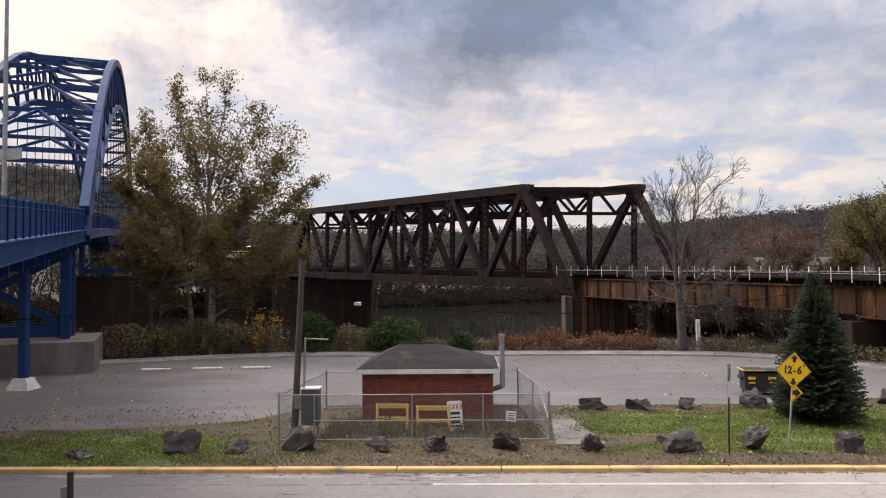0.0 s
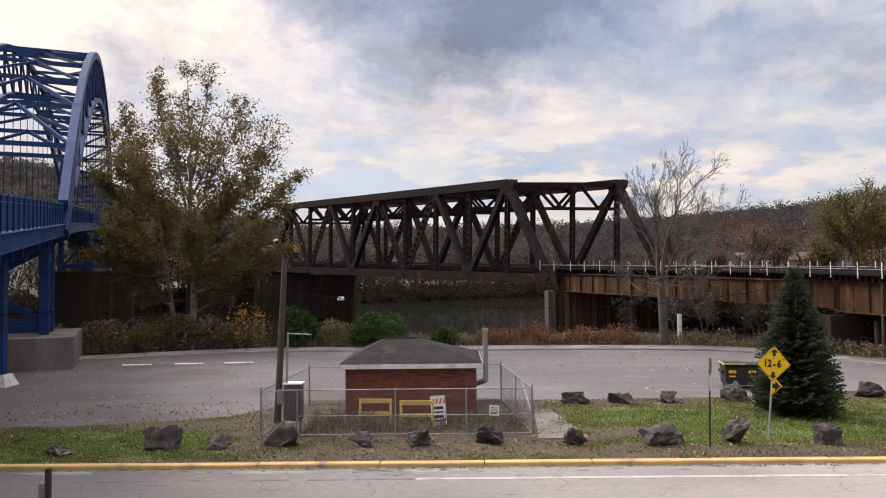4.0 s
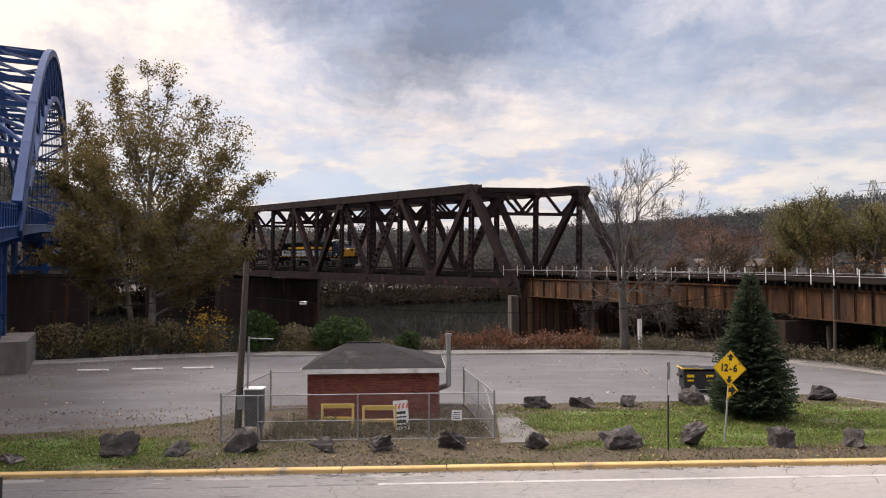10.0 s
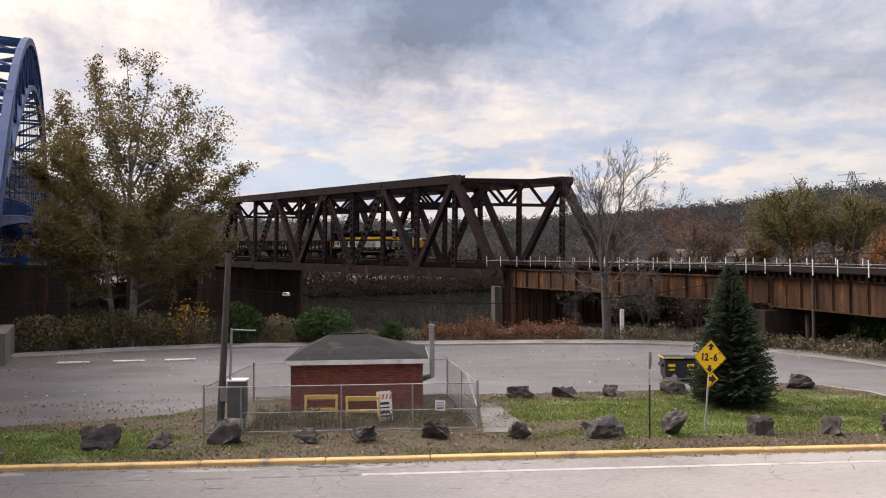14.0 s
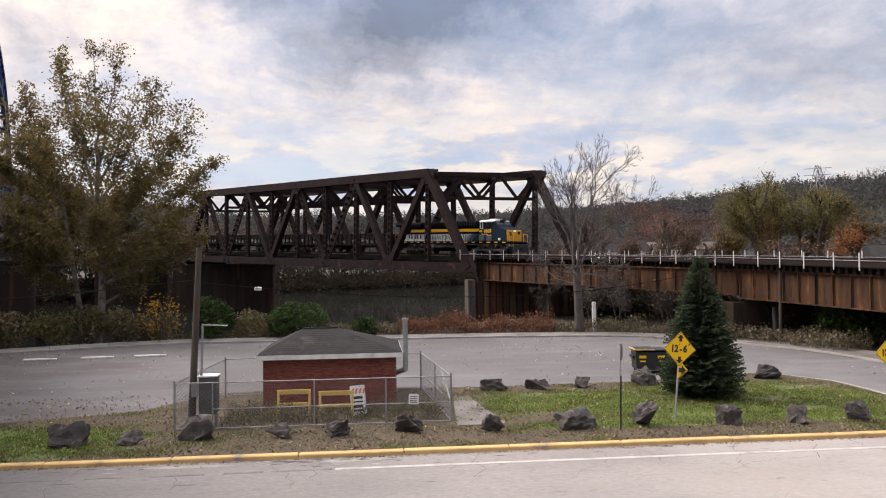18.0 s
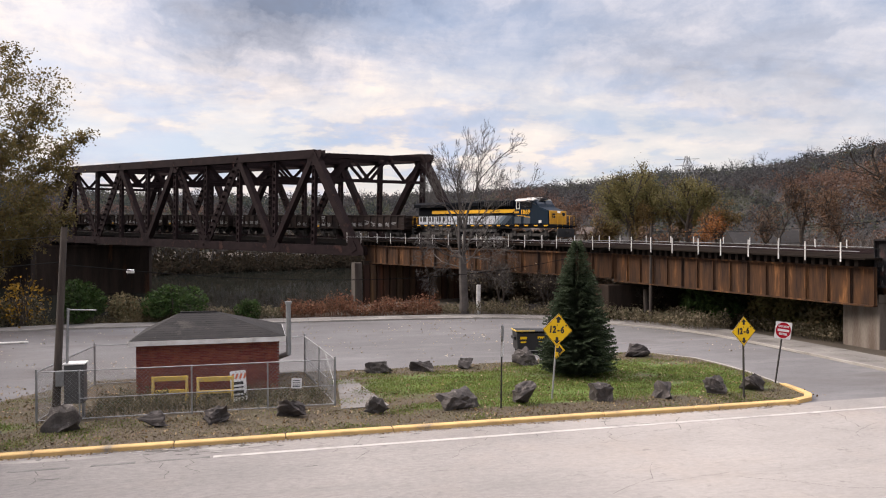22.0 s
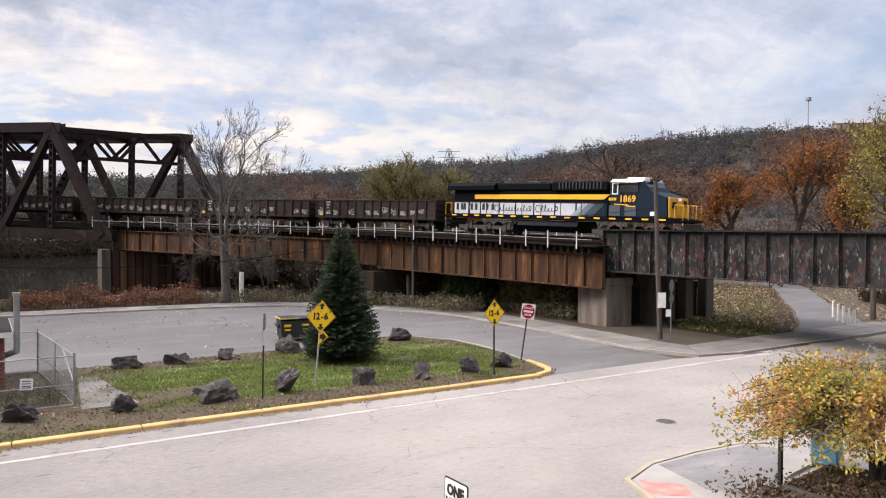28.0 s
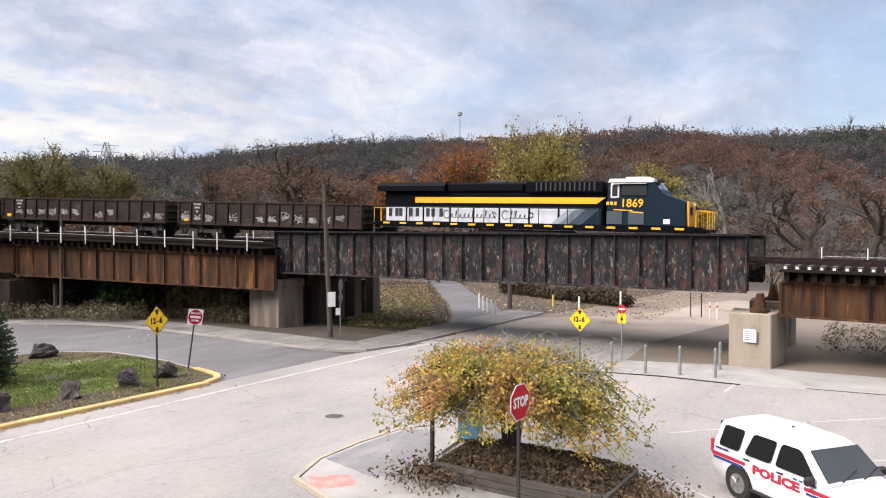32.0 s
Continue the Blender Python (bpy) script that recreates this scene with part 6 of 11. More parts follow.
def nose_at(t):
    ts, ss = zip(*NOSE)
    i = min(max(int(np.searchsorted(ts, t)) - 1, 0), len(ts) - 2)
    m = [(ss[min(k + 1, len(ss) - 1)] - ss[max(k - 1, 0)]) / (ts[min(k + 1, len(ts) - 1)] - ts[max(k - 1, 0)]) for k in (i, i + 1)]
    h = ts[i + 1] - ts[i]
    u = (t - ts[i]) / h
    return (2 * u ** 3 - 3 * u ** 2 + 1) * ss[i] + (u ** 3 - 2 * u ** 2 + u) * h * m[0] + (-2 * u ** 3 + 3 * u ** 2) * ss[i + 1] + (u ** 3 - u ** 2) * h * m[1]


def vehicle_pose(s_mid, half):
    """A vehicle whose bogies ride the track half metres ahead of and behind its middle."""
    a, b = track_at(s_mid - half), track_at(s_mid + half)
    d = (b - a).normalized()
    y = Vector((0, 0, 1)).cross(d).normalized()
    z = d.cross(y)
    m = Matrix((d, y, z)).transposed().to_4x4()
    m.translation = (a + b) / 2
    return m


def motions():
    times = [k * 0.5 for k in range(65)]
    walk(LOCO, [(t, vehicle_pose(nose_at(t) - 11.2, 6.6)) for t in times])
    for k, car in enumerate(CARS):
        walk(car, [(t, vehicle_pose(nose_at(t) - 22.5 - 8.35 - 16.7 * k, 5.6)) for t in times])


# ---- street things ----
SIGN_YELLOW = mat("sign_yellow", (0.78, 0.50, 0.015), (0.74, 0.46, 0.015), 2.0, 0.45, bump=0, spec=0.12)
SIGN_RED = mat("sign_red", (0.47, 0.012, 0.028), (0.42, 0.012, 0.026), 2.0, 0.45, bump=0, spec=0.12)
SIGN_WHITE = mat("sign_white", (0.75, 0.75, 0.74), (0.66, 0.66, 0.65), 2.0, 0.45, bump=0, spec=0.12)
SIGN_BACK = mat("sign_back_metal", (0.33, 0.34, 0.35), (0.27, 0.28, 0.29), 2.0, 0.5, metal=0.5, bump=0)
POST_GREEN = mat("green_sign_post", (0.028, 0.028, 0.026), (0.042, 0.038, 0.034), 3.0, 0.8, bump=0.1, spec=0.12)
RED_PAINT = mat("red_paint", (0.40, 0.03, 0.03), (0.34, 0.03, 0.03), 2.0, 0.6, bump=0.05)


def plate(bm, pts, t=0.006, mi=0):
    """A flat plate over pts in the x-z plane, its face towards -y."""
    a = [bm.verts.new((x, 0, z)) for x, z in pts]
    b = [bm.verts.new((x, t, z)) for x, z in pts]
    bm.faces.new(a).material_index = mi
    bm.faces.new(b[::-1]).material_index = mi
    n = len(pts)
    for k in range(n):
        bm.faces.new((a[k], b[k], b[(k + 1) % n], a[(k + 1) % n])).material_index = mi
    bmesh.ops.recalc_face_normals(bm, faces=bm.faces)


def ngon(r, n, turn=0.0, cz=0.0):
    return [(r * math.sin(2 * math.pi * k / n + radians(turn)), cz + r * math.cos(2 * math.pi * k / n + radians(turn))) for k in range(n)]


def rounded(w, h, r=0.04, cz=0.0, n=3):
    pts = []
    for sx, sz, a0 in ((1, 1, 0), (1, -1, 90), (-1, -1, 180), (-1, 1, 270)):
        for k in range(n + 1):
            a = radians(a0 + 90 * k / n)
            pts.append((sx * (w / 2 - r) + r * math.sin(a), cz + sz * (h / 2 - r) + r * math.cos(a)))
    return pts


def sign_face(name, parent, pts, material, y=0.0, label=""):
    bm = bmesh.new()
    plate(bm, pts)
    ob = part(name, bm, material, parent, label)
    ob.location.y = y
    return ob


def arrow(parent, z, up, s=1.0):
    k = 1 if up else -1
    pts = [(-0.06 * s, -0.13 * s * k), (0.06 * s, -0.13 * s * k), (0.06 * s, 0.0), (0.15 * s, 0.0), (0.0, 0.14 * s * k), (-0.15 * s, 0.0), (-0.06 * s, 0.0)]
    sign_face("arrow", parent, [(x, z + q) for x, q in pts], BLACK, -0.008)


def clearance_sign(x, y, top, facing, post, lean=0.0, small=False, z0=0.1, r=0.64):
    root = thing("clearance_sign", "yellow diamond low clearance sign with black arrows on a post", "road sign", "clearance signs", m=pose(x, y, z0, 0, lean, facing))
    cz = top - r - z0
    k = r / 0.64
    bm = bmesh.new()
    bar(bm, (0, 0.04, 0 if z0 > 0.05 else -0.02), (0, 0.04, cz + 0.35), 0.07, 0.05)
    part("post", bm, post, root)
    sign_face("back", root, ngon(r, 4, 0, cz), SIGN_BACK, 0.006)
    face = sign_face("plate", root, ngon(r, 4, 0, cz), SIGN_YELLOW, 0.0)
    bm = bmesh.new()
    c = ngon(r * 0.965, 4, 0, cz)
    for j in range(4):
        a, b = c[j], c[(j + 1) % 4]
        bar(bm, (a[0], -0.003, a[1]), (b[0], -0.003, b[1]), 0.012, 0.014)
    part("border", bm, BLACK, root)
    arrow(root, cz + 0.40 * k, True, 0.95 * k)
    arrow(root, cz - 0.40 * k, False, 0.95 * k)
    lettering("legend", "12", 0.36 * k, BLACK, root, pose(-0.22 * k, -0.008, cz, 90), 0.017, 0.85)
    lettering("legend", "-", 0.4 * k, BLACK, root, pose(0.03 * k, -0.008, cz, 90), 0.01, 0.9)
    lettering("legend", "6", 0.36 * k, BLACK, root, pose(0.2 * k, -0.008, cz, 90), 0.017, 0.9)
    lettering("foot_mark", "'", 0.2 * k, BLACK, root, pose(-0.03 * k, -0.008, cz + 0.12 * k, 90), 0.004)
    lettering("inch_mark", "\"", 0.2 * k, BLACK, root, pose(0.35 * k, -0.008, cz + 0.12 * k, 90), 0.004)
    if small:
        # a smaller arrow plate under it, folded at the post
        q = cz - 0.86
        sign_face("small_plate", root, [(-0.03, q - 0.43), (0.43, q), (-0.03, q + 0.43)], SIGN_YELLOW, 0.004)
        sign_face("plate_edge", root, [(-0.03, q - 0.40), (0.40, q), (0.37, q), (-0.03, q - 0.36)], BLACK, -0.004)
        sign_face("arrow", root, [(0.0, q - 0.09), (0.12, q - 0.09), (0.12, q - 0.2), (0.33, q), (0.12, q + 0.2), (0.12, q + 0.09), (0.0, q + 0.09)], BLACK, -0.006)
    return root


def build_signs():
    clearance_sign(15.18, 28.4, 3.82, 5, GALV, lean=5.2, small=True, r=0.72)
    clearance_sign(23.3, 26.5, 3.62, 5, POST_GREEN, lean=-0.5)
    clearance_sign(38.45, 13.06, 3.02, -95, POST_GREEN, z0=0.0)
    # do-not-enter
    root = thing("no_entry_sign", "red disc on a square white plate on a leaning post", "road sign", m=pose(26.8, 28.9, 0.1, 0, 8.5, -12))
    cz = 2.55
    bm = bmesh.new(); bar(bm, (0, 0.04, 0), (0, 0.04, cz + 0.3), 0.07, 0.05); part("post", bm, POST_GREEN, root)
    face = sign_face("plate", root, rounded(0.80, 0.80, 0.05, cz), SIGN_WHITE)
    sign_face("disc", root, ngon(0.37, 28, 0, cz), SIGN_RED, -0.008)
    sign_face("bar", root, [(-0.28, cz - 0.055), (0.28, cz - 0.055), (0.28, cz + 0.055), (-0.28, cz + 0.055)], SIGN_WHITE, -0.016)
    lettering("legend", "DO NOT", 0.13, SIGN_WHITE, root, pose(0, -0.017, cz + 0.18, 90), 0.006)
    lettering("legend", "ENTER", 0.13, SIGN_WHITE, root, pose(0, -0.017, cz - 0.18, 90), 0.006)
    # stop
    root = thing("stop_sign", "red octagonal stop sign with a white border on a post", "road sign", m=pose(17.35, 5.93, 0.1, 0, 0, -4))
    cz = 3.05
    bm = bmesh.new(); bar(bm, (0, 0.04, -0.02), (0, 0.04, cz + 0.35), 0.07, 0.05); part("post", bm, POST_GREEN, root)
    sign_face("back", root, ngon(0.425, 8, 22.5, cz), SIGN_BACK, 0.006)
    sign_face("rim", root, ngon(0.425, 8, 22.5, cz), SIGN_WHITE)
    sign_face("plate", root, ngon(0.40, 8, 22.5, cz), SIGN_RED, -0.008)
    lettering("legend", "STOP", 0.31, SIGN_WHITE, root, pose(0, -0.017, cz, 90), 0.012, 0.82)
    # one way
    root = thing("one_way_sign", "white one way plate with black letters on a post", "road sign", m=pose(9.34, 8.67, 0, 0, 1.5, -86))
    cz = 2.50
    bm = bmesh.new(); bar(bm, (0, 0.04, -0.02), (0, 0.04, cz + 0.3), 0.06, 0.05); part("post", bm, POST_GREEN, root)
    sign_face("plate", root, rounded(0.61, 0.76, 0.04, cz), BLACK)
    sign_face("face", root, rounded(0.585, 0.735, 0.035, cz), BLACK, -0.004)
    sign_face("panel", root, rounded(0.56, 0.71, 0.03, cz), SIGN_WHITE, -0.010)
    lettering("legend", "ONE", 0.24, BLACK, root, pose(0, -0.017, cz + 0.19, 90), 0.010, 0.85)
    lettering("legend", "WAY", 0.24, BLACK, root, pose(0, -0.017, cz - 0.03, 90), 0.010, 0.85)
    sign_face("arrow", root, [(-0.2, cz - 0.26), (0.05, cz - 0.26), (0.05, cz - 0.31), (0.2, cz - 0.235), (0.05, cz - 0.16), (0.05, cz - 0.21), (-0.2, cz - 0.21)], BLACK, -0.017)
    # edge-on parking sign
    root = thing("parking_sign", "thin dark post with a disc and a white plate nearly edge-on", "road sign", m=pose(12.52, 27.41, 0.1, 0, 6.0, 62))
    bm = bmesh.new(); bar(bm, (0, 0, 0), (0, 0, 3.35), 0.06, 0.05); part("post", bm, POST_GREEN, root)
    sign_face("disc", root, ngon(0.34, 20, 0, 3.05), SIGN_BACK, -0.03)
    sign_face("plate", root, rounded(0.46, 0.62, 0.04, 2.4), SIGN_WHITE, -0.03)
    # object marker past the street
    root = thing("warning_sign", "small yellow diamond under a small red plate on a post", "road sign", m=pose(41.25, 11.8, 0, 0, 0, -95))
    bm = bmesh.new(); bar(bm, (0, 0.03, -0.02), (0, 0.03, 2.95), 0.06, 0.05); part("post", bm, GALV, root)
    sign_face("plate", root, rounded(0.48, 0.55, 0.05, 2.25), SIGN_YELLOW)
    sign_face("mark", root, [(-0.1, 2.15), (0.1, 2.15), (0.0, 2.38)], BLACK, -0.008)
    sign_face("plate", root, ngon(0.26, 8, 22.5, 2.75), SIGN_RED)
    sign_face("bar", root, [(-0.18, 2.71), (0.18, 2.71), (0.18, 2.79), (-0.18, 2.79)], SIGN_WHITE, -0.008)


def rock(x, y, sx, sy, sz, seed, turn=0.0, z0=0.1):
    rnd = random.Random(seed)
    bm = bmesh.new()
    pts = []
    for k in range(13):
        u, v, w = rnd.uniform(-1, 1), rnd.uniform(-1, 1), rnd.uniform(0, 1)
        big = max(abs(u), abs(v), abs(2 * w - 1))
        u, v, w = u / big, v / big, ((2 * w - 1) / big + 1) / 2
        taper = 1 - rnd.uniform(0.15, 0.42) * w
        pts.append(bm.verts.new((u * taper * sx / 2 * rnd.uniform(0.88, 1.06), v * taper * sy / 2 * rnd.uniform(0.88, 1.06), w * sz * rnd.uniform(0.85, 1.04))))
    r = bmesh.ops.convex_hull(bm, input=pts)
    bmesh.ops.delete(bm, geom=[v for v in bm.verts if not v.link_faces], context="VERTS")
    bmesh.ops.subdivide_edges(bm, edges=bm.edges[:], cuts=3, use_grid_fill=True)
    bmesh.ops.triangulate(bm, faces=bm.faces[:])
    for v in bm.verts:
        o = Vector((seed * 7.1, 0, 0))
        n = noise.noise(v.co * 2.2 + o) * 0.6 + abs(noise.noise(v.co * 5.0 + o)) * 0.9 - 0.28
        v.co += Vector((v.co.x, v.co.y, v.co.z * 0.6)).normalized() * n * 0.26
        if v.co.z < 0.02:
            v.co.z = -0.06
    ob = part("boulder", bm, ROCK)
    ob.matrix_basis = pose(x, y, z0, 0, 0, turn)
    return tagged(ob, "dark angular boulder lying on the verge", "boulder", "boulders along the verge")


def build_rocks():
    rows = [(-12.4, 27.2, 1.25, 0.8, 0.32), (-8.6, 28.0, 1.55, 1.1, 0.95), (-6.35, 27.9, 0.95, 0.7, 0.55), (-4.0, 28.1, 1.5, 1.0, 0.9), (-0.9, 27.9, 1.15, 0.8, 0.6), (1.45, 28.1, 1.05, 0.8, 0.66), (4.25, 28.3, 1.25, 0.95, 0.68), (7.5, 27.9, 0.95, 0.8, 0.72), (10.85, 28.0, 1.75, 1.0, 0.76),
            (13.8, 28.0, 1.2, 1.0, 0.9), (17.25, 27.7, 1.1, 0.9, 0.85), (20.0, 27.5, 1.05, 0.85, 0.72), (22.6, 27.5, 1.15, 0.9, 0.82), (24.85, 27.8, 1.25, 0.9, 0.82), (9.0, 37.0, 1.55, 0.9, 0.68), (11.35, 36.9, 1.4, 0.8, 0.58), (13.8, 37.1, 1.45, 0.8, 0.6), (17.2, 37.2, 1.5, 0.95, 0.92), (24.7, 38.2, 1.6, 0.9, 0.78)]
    for k, (x, y, a, b, c) in enumerate(rows):
        rock(x, y, a * 1.05, b, c * 0.98, 31 + k, turn=(k * 37) % 50 - 25)


# ---- fence round the hut ----
CHAIN = mat("chain_link_wire", (0.30, 0.31, 0.31), (0.22, 0.22, 0.22), 4.0, 0.55, metal=0.5, bump=0)


def chain_panel(bm, a, b, z0, z1, pitch=0.11, w=0.006):
    d = Vector(b) - Vector(a)
    n = d.length
    u = d.normalized()
    h = z1 - z0
    for s in (1, -1):
        k = -h
        while k < n:
            x0, x1, y0, y1 = k, k + h, 0.0, h
            if x0 < 0:
                y0, x0 = -x0, 0.0
            if x1 > n:
                y1, x1 = h - (x1 - n), n
            if x1 > x0 + 0.01:
                p, q = Vector(a) + u * x0, Vector(a) + u * x1
                za, zb = (z0 + y0, z0 + y1) if s > 0 else (z1 - y0, z1 - y1)
                bar(bm, (p.x, p.y, za), (q.x, q.y, zb), w, w)
            k += pitch * 1.4142


def build_fence():
    root = thing("chain_link_fence", "galvanised chain-link fence round the brick hut", "fence")
    z0, z1 = 0.12, 2.02
    runs = [[(-5.25, 29.8), (-3.75, 29.8), (0.35, 29.8), (3.3, 29.8), (6.03, 29.8)], [(6.03, 29.8), (5.7, 33.8), (5.3, 38.0)], [(5.3, 38.0), (2.0, 37.8), (-1.4, 37.6), (-4.7, 37.3)], [(-4.7, 37.3), (-5.0, 33.6), (-5.25, 29.8)]]
    for run in runs:
        for k in range(len(run) - 1):
            bm = bmesh.new(); chain_panel(bm, run[k], run[k + 1], z0, z1); part("chain_link", bm, CHAIN, root)
            for z in (z1, z0 + 0.05):
                bm = bmesh.new(); tube(bm, (*run[k], z), (*run[k + 1], z), 0.024, seg=6); part("pipe", bm, GALV, root)
            bm = bmesh.new(); tube(bm, (*run[k], 0.05), (*run[k], z1 + (0.12 if k == 0 else 0.03)), 0.045 if k == 0 else 0.032, seg=8); part("post", bm, GALV, root)
    for a, b in (((-3.75, 29.78, 0.95), (6.03, 29.78, 0.95)), ((5.86, 31.8, 0.95), (5.3, 38.0, 0.95)), ((6.03, 29.85, 0.95), (5.84, 32.2, 2.0))):
        bm = bmesh.new(); tube(bm, a, b, 0.022, seg=6); part("brace", bm, GALV, root)
    s = thing("notice", "small pale notice hung on the fence", "sign", m=pose(4.45, 29.72, 1.12, 0, 3, 0))
    sign_face("plate", s, rounded(0.42, 0.42, 0.02), SIGN_WHITE)
    bm = bmesh.new()
    for z in (0.11, 0.02, -0.07, -0.13):
        box(bm, 0, -0.004, z, 0.3, 0.004, 0.03)
    part("writing_bar", bm, BLACK, s)
    s = thing("notice", "small pale notice hung on the back fence", "sign", m=pose(3.7, 37.8, 1.45, 0, 0, 0))
    sign_face("plate", s, rounded(0.42, 0.3, 0.02), SIGN_WHITE)
    # barricades and board before the hut
    for x, y, w in ((-0.75, 32.4, 1.5), (1.15, 31.8, 1.55)):
        b = thing("barricade", "yellow painted steel work barricade with worn paint", "barricade", "barricades", m=pose(x, y, 0.1, 0, 0, -3))
        for z, h in ((1.0, 0.2), (0.45, 0.14)):
            bm = bmesh.new(); box(bm, 0, 0, z, w, 0.06, h, bevel=0.01); part("rail", bm, YELLOW_WORN, b)
        for q in (-w / 2 + 0.06, w / 2 - 0.06):
            for dy in (-0.25, 0.25):
                bm = bmesh.new(); bar(bm, (q, dy, 0), (q, 0, 1.08), 0.09, 0.05); part("leg", bm, YELLOW_WORN, b)
    b = thing("barricade_board", "white board with orange slanted stripes and handles", "barricade", m=pose(2.15, 31.6, 0.1, -8, -4, 0))
    bm = bmesh.new()
    plate(bm, rounded(0.66, 1.3, 0.06, 0.68), 0.04); part("panel", bm, SIGN_WHITE, b)
    for k in range(4):
        bm = bmesh.new()
        x = -0.3 + k * 0.17
        plate(bm, [(x, 0.98), (x + 0.085, 0.98), (x + 0.16, 1.2), (x + 0.075, 1.2)], 0.004); o = part("stripe", bm, ORANGE, b); o.location.y = -0.006
    for z, h in ((0.8, 0.12), (0.62, 0.06), (0.42, 0.12), (0.25, 0.08)):
        bm = bmesh.new(); box(bm, 0, -0.006, z, 0.42, 0.006, h); part("slot", bm, BLACK, b)
    # vent pipe at the hut's corner
    v = thing("vent_pipe", "tall grey galvanised vent pipe with an elbow on the hut", "vent pipe")
    bm = bmesh.new(); tube(bm, (4.3, 33.7, 1.75), (4.3, 33.7, 4.1), 0.12, seg=12); tube(bm, (4.3, 33.7, 1.8), (3.85, 34.3, 1.55), 0.12, seg=12); part("pipe", bm, GALV, v)
    bm = bmesh.new(); tube(bm, (4.3, 33.7, 4.1), (4.3, 33.7, 4.2), 0.16, seg=12); part("cap", bm, GALV, v)


YELLOW_WORN = mat("worn_yellow_paint", (0.62, 0.42, 0.06), (0.5, 0.36, 0.1), 3.0, 0.7, bump=0.1, c3=(0.45, 0.42, 0.36))
ORANGE = mat("barricade_orange", (0.62, 0.14, 0.05), (0.55, 0.15, 0.07), 2.0, 0.6, bump=0)


def pole(name, label, a, b, r1, r2, crossarm=None):
    root = thing(name, label, "utility pole", "utility poles")
    bm = bmesh.new(); tube(bm, a, b, r1, r2, seg=12); part("shaft", bm, WOOD_POLE, root)
    return root


def wire(bm, a, b, sag, r=0.014, n=12):
    a, b = Vector(a), Vector(b)
    d = (b - a).normalized()
    s = d.cross(Vector((0, 0, 1))).normalized() * r
    u = s.cross(d)
    last = None
    for k in range(n + 1):
        t = k / n
        q = a.lerp(b, t) - Vector((0, 0, sag * 4 * t * (1 - t)))
        ring = [bm.verts.new(q + o) for o in (s, u, -s, -u)]
        if last:
            for i in range(4):
                bm.faces.new((last[i], last[(i + 1) % 4], ring[(i + 1) % 4], ring[i]))
        last = ring


WIRE = mat("wire_sheath", (0.015, 0.015, 0.015), (0.012, 0.012, 0.012), 2.0, 0.95, bump=0, spec=0.02)


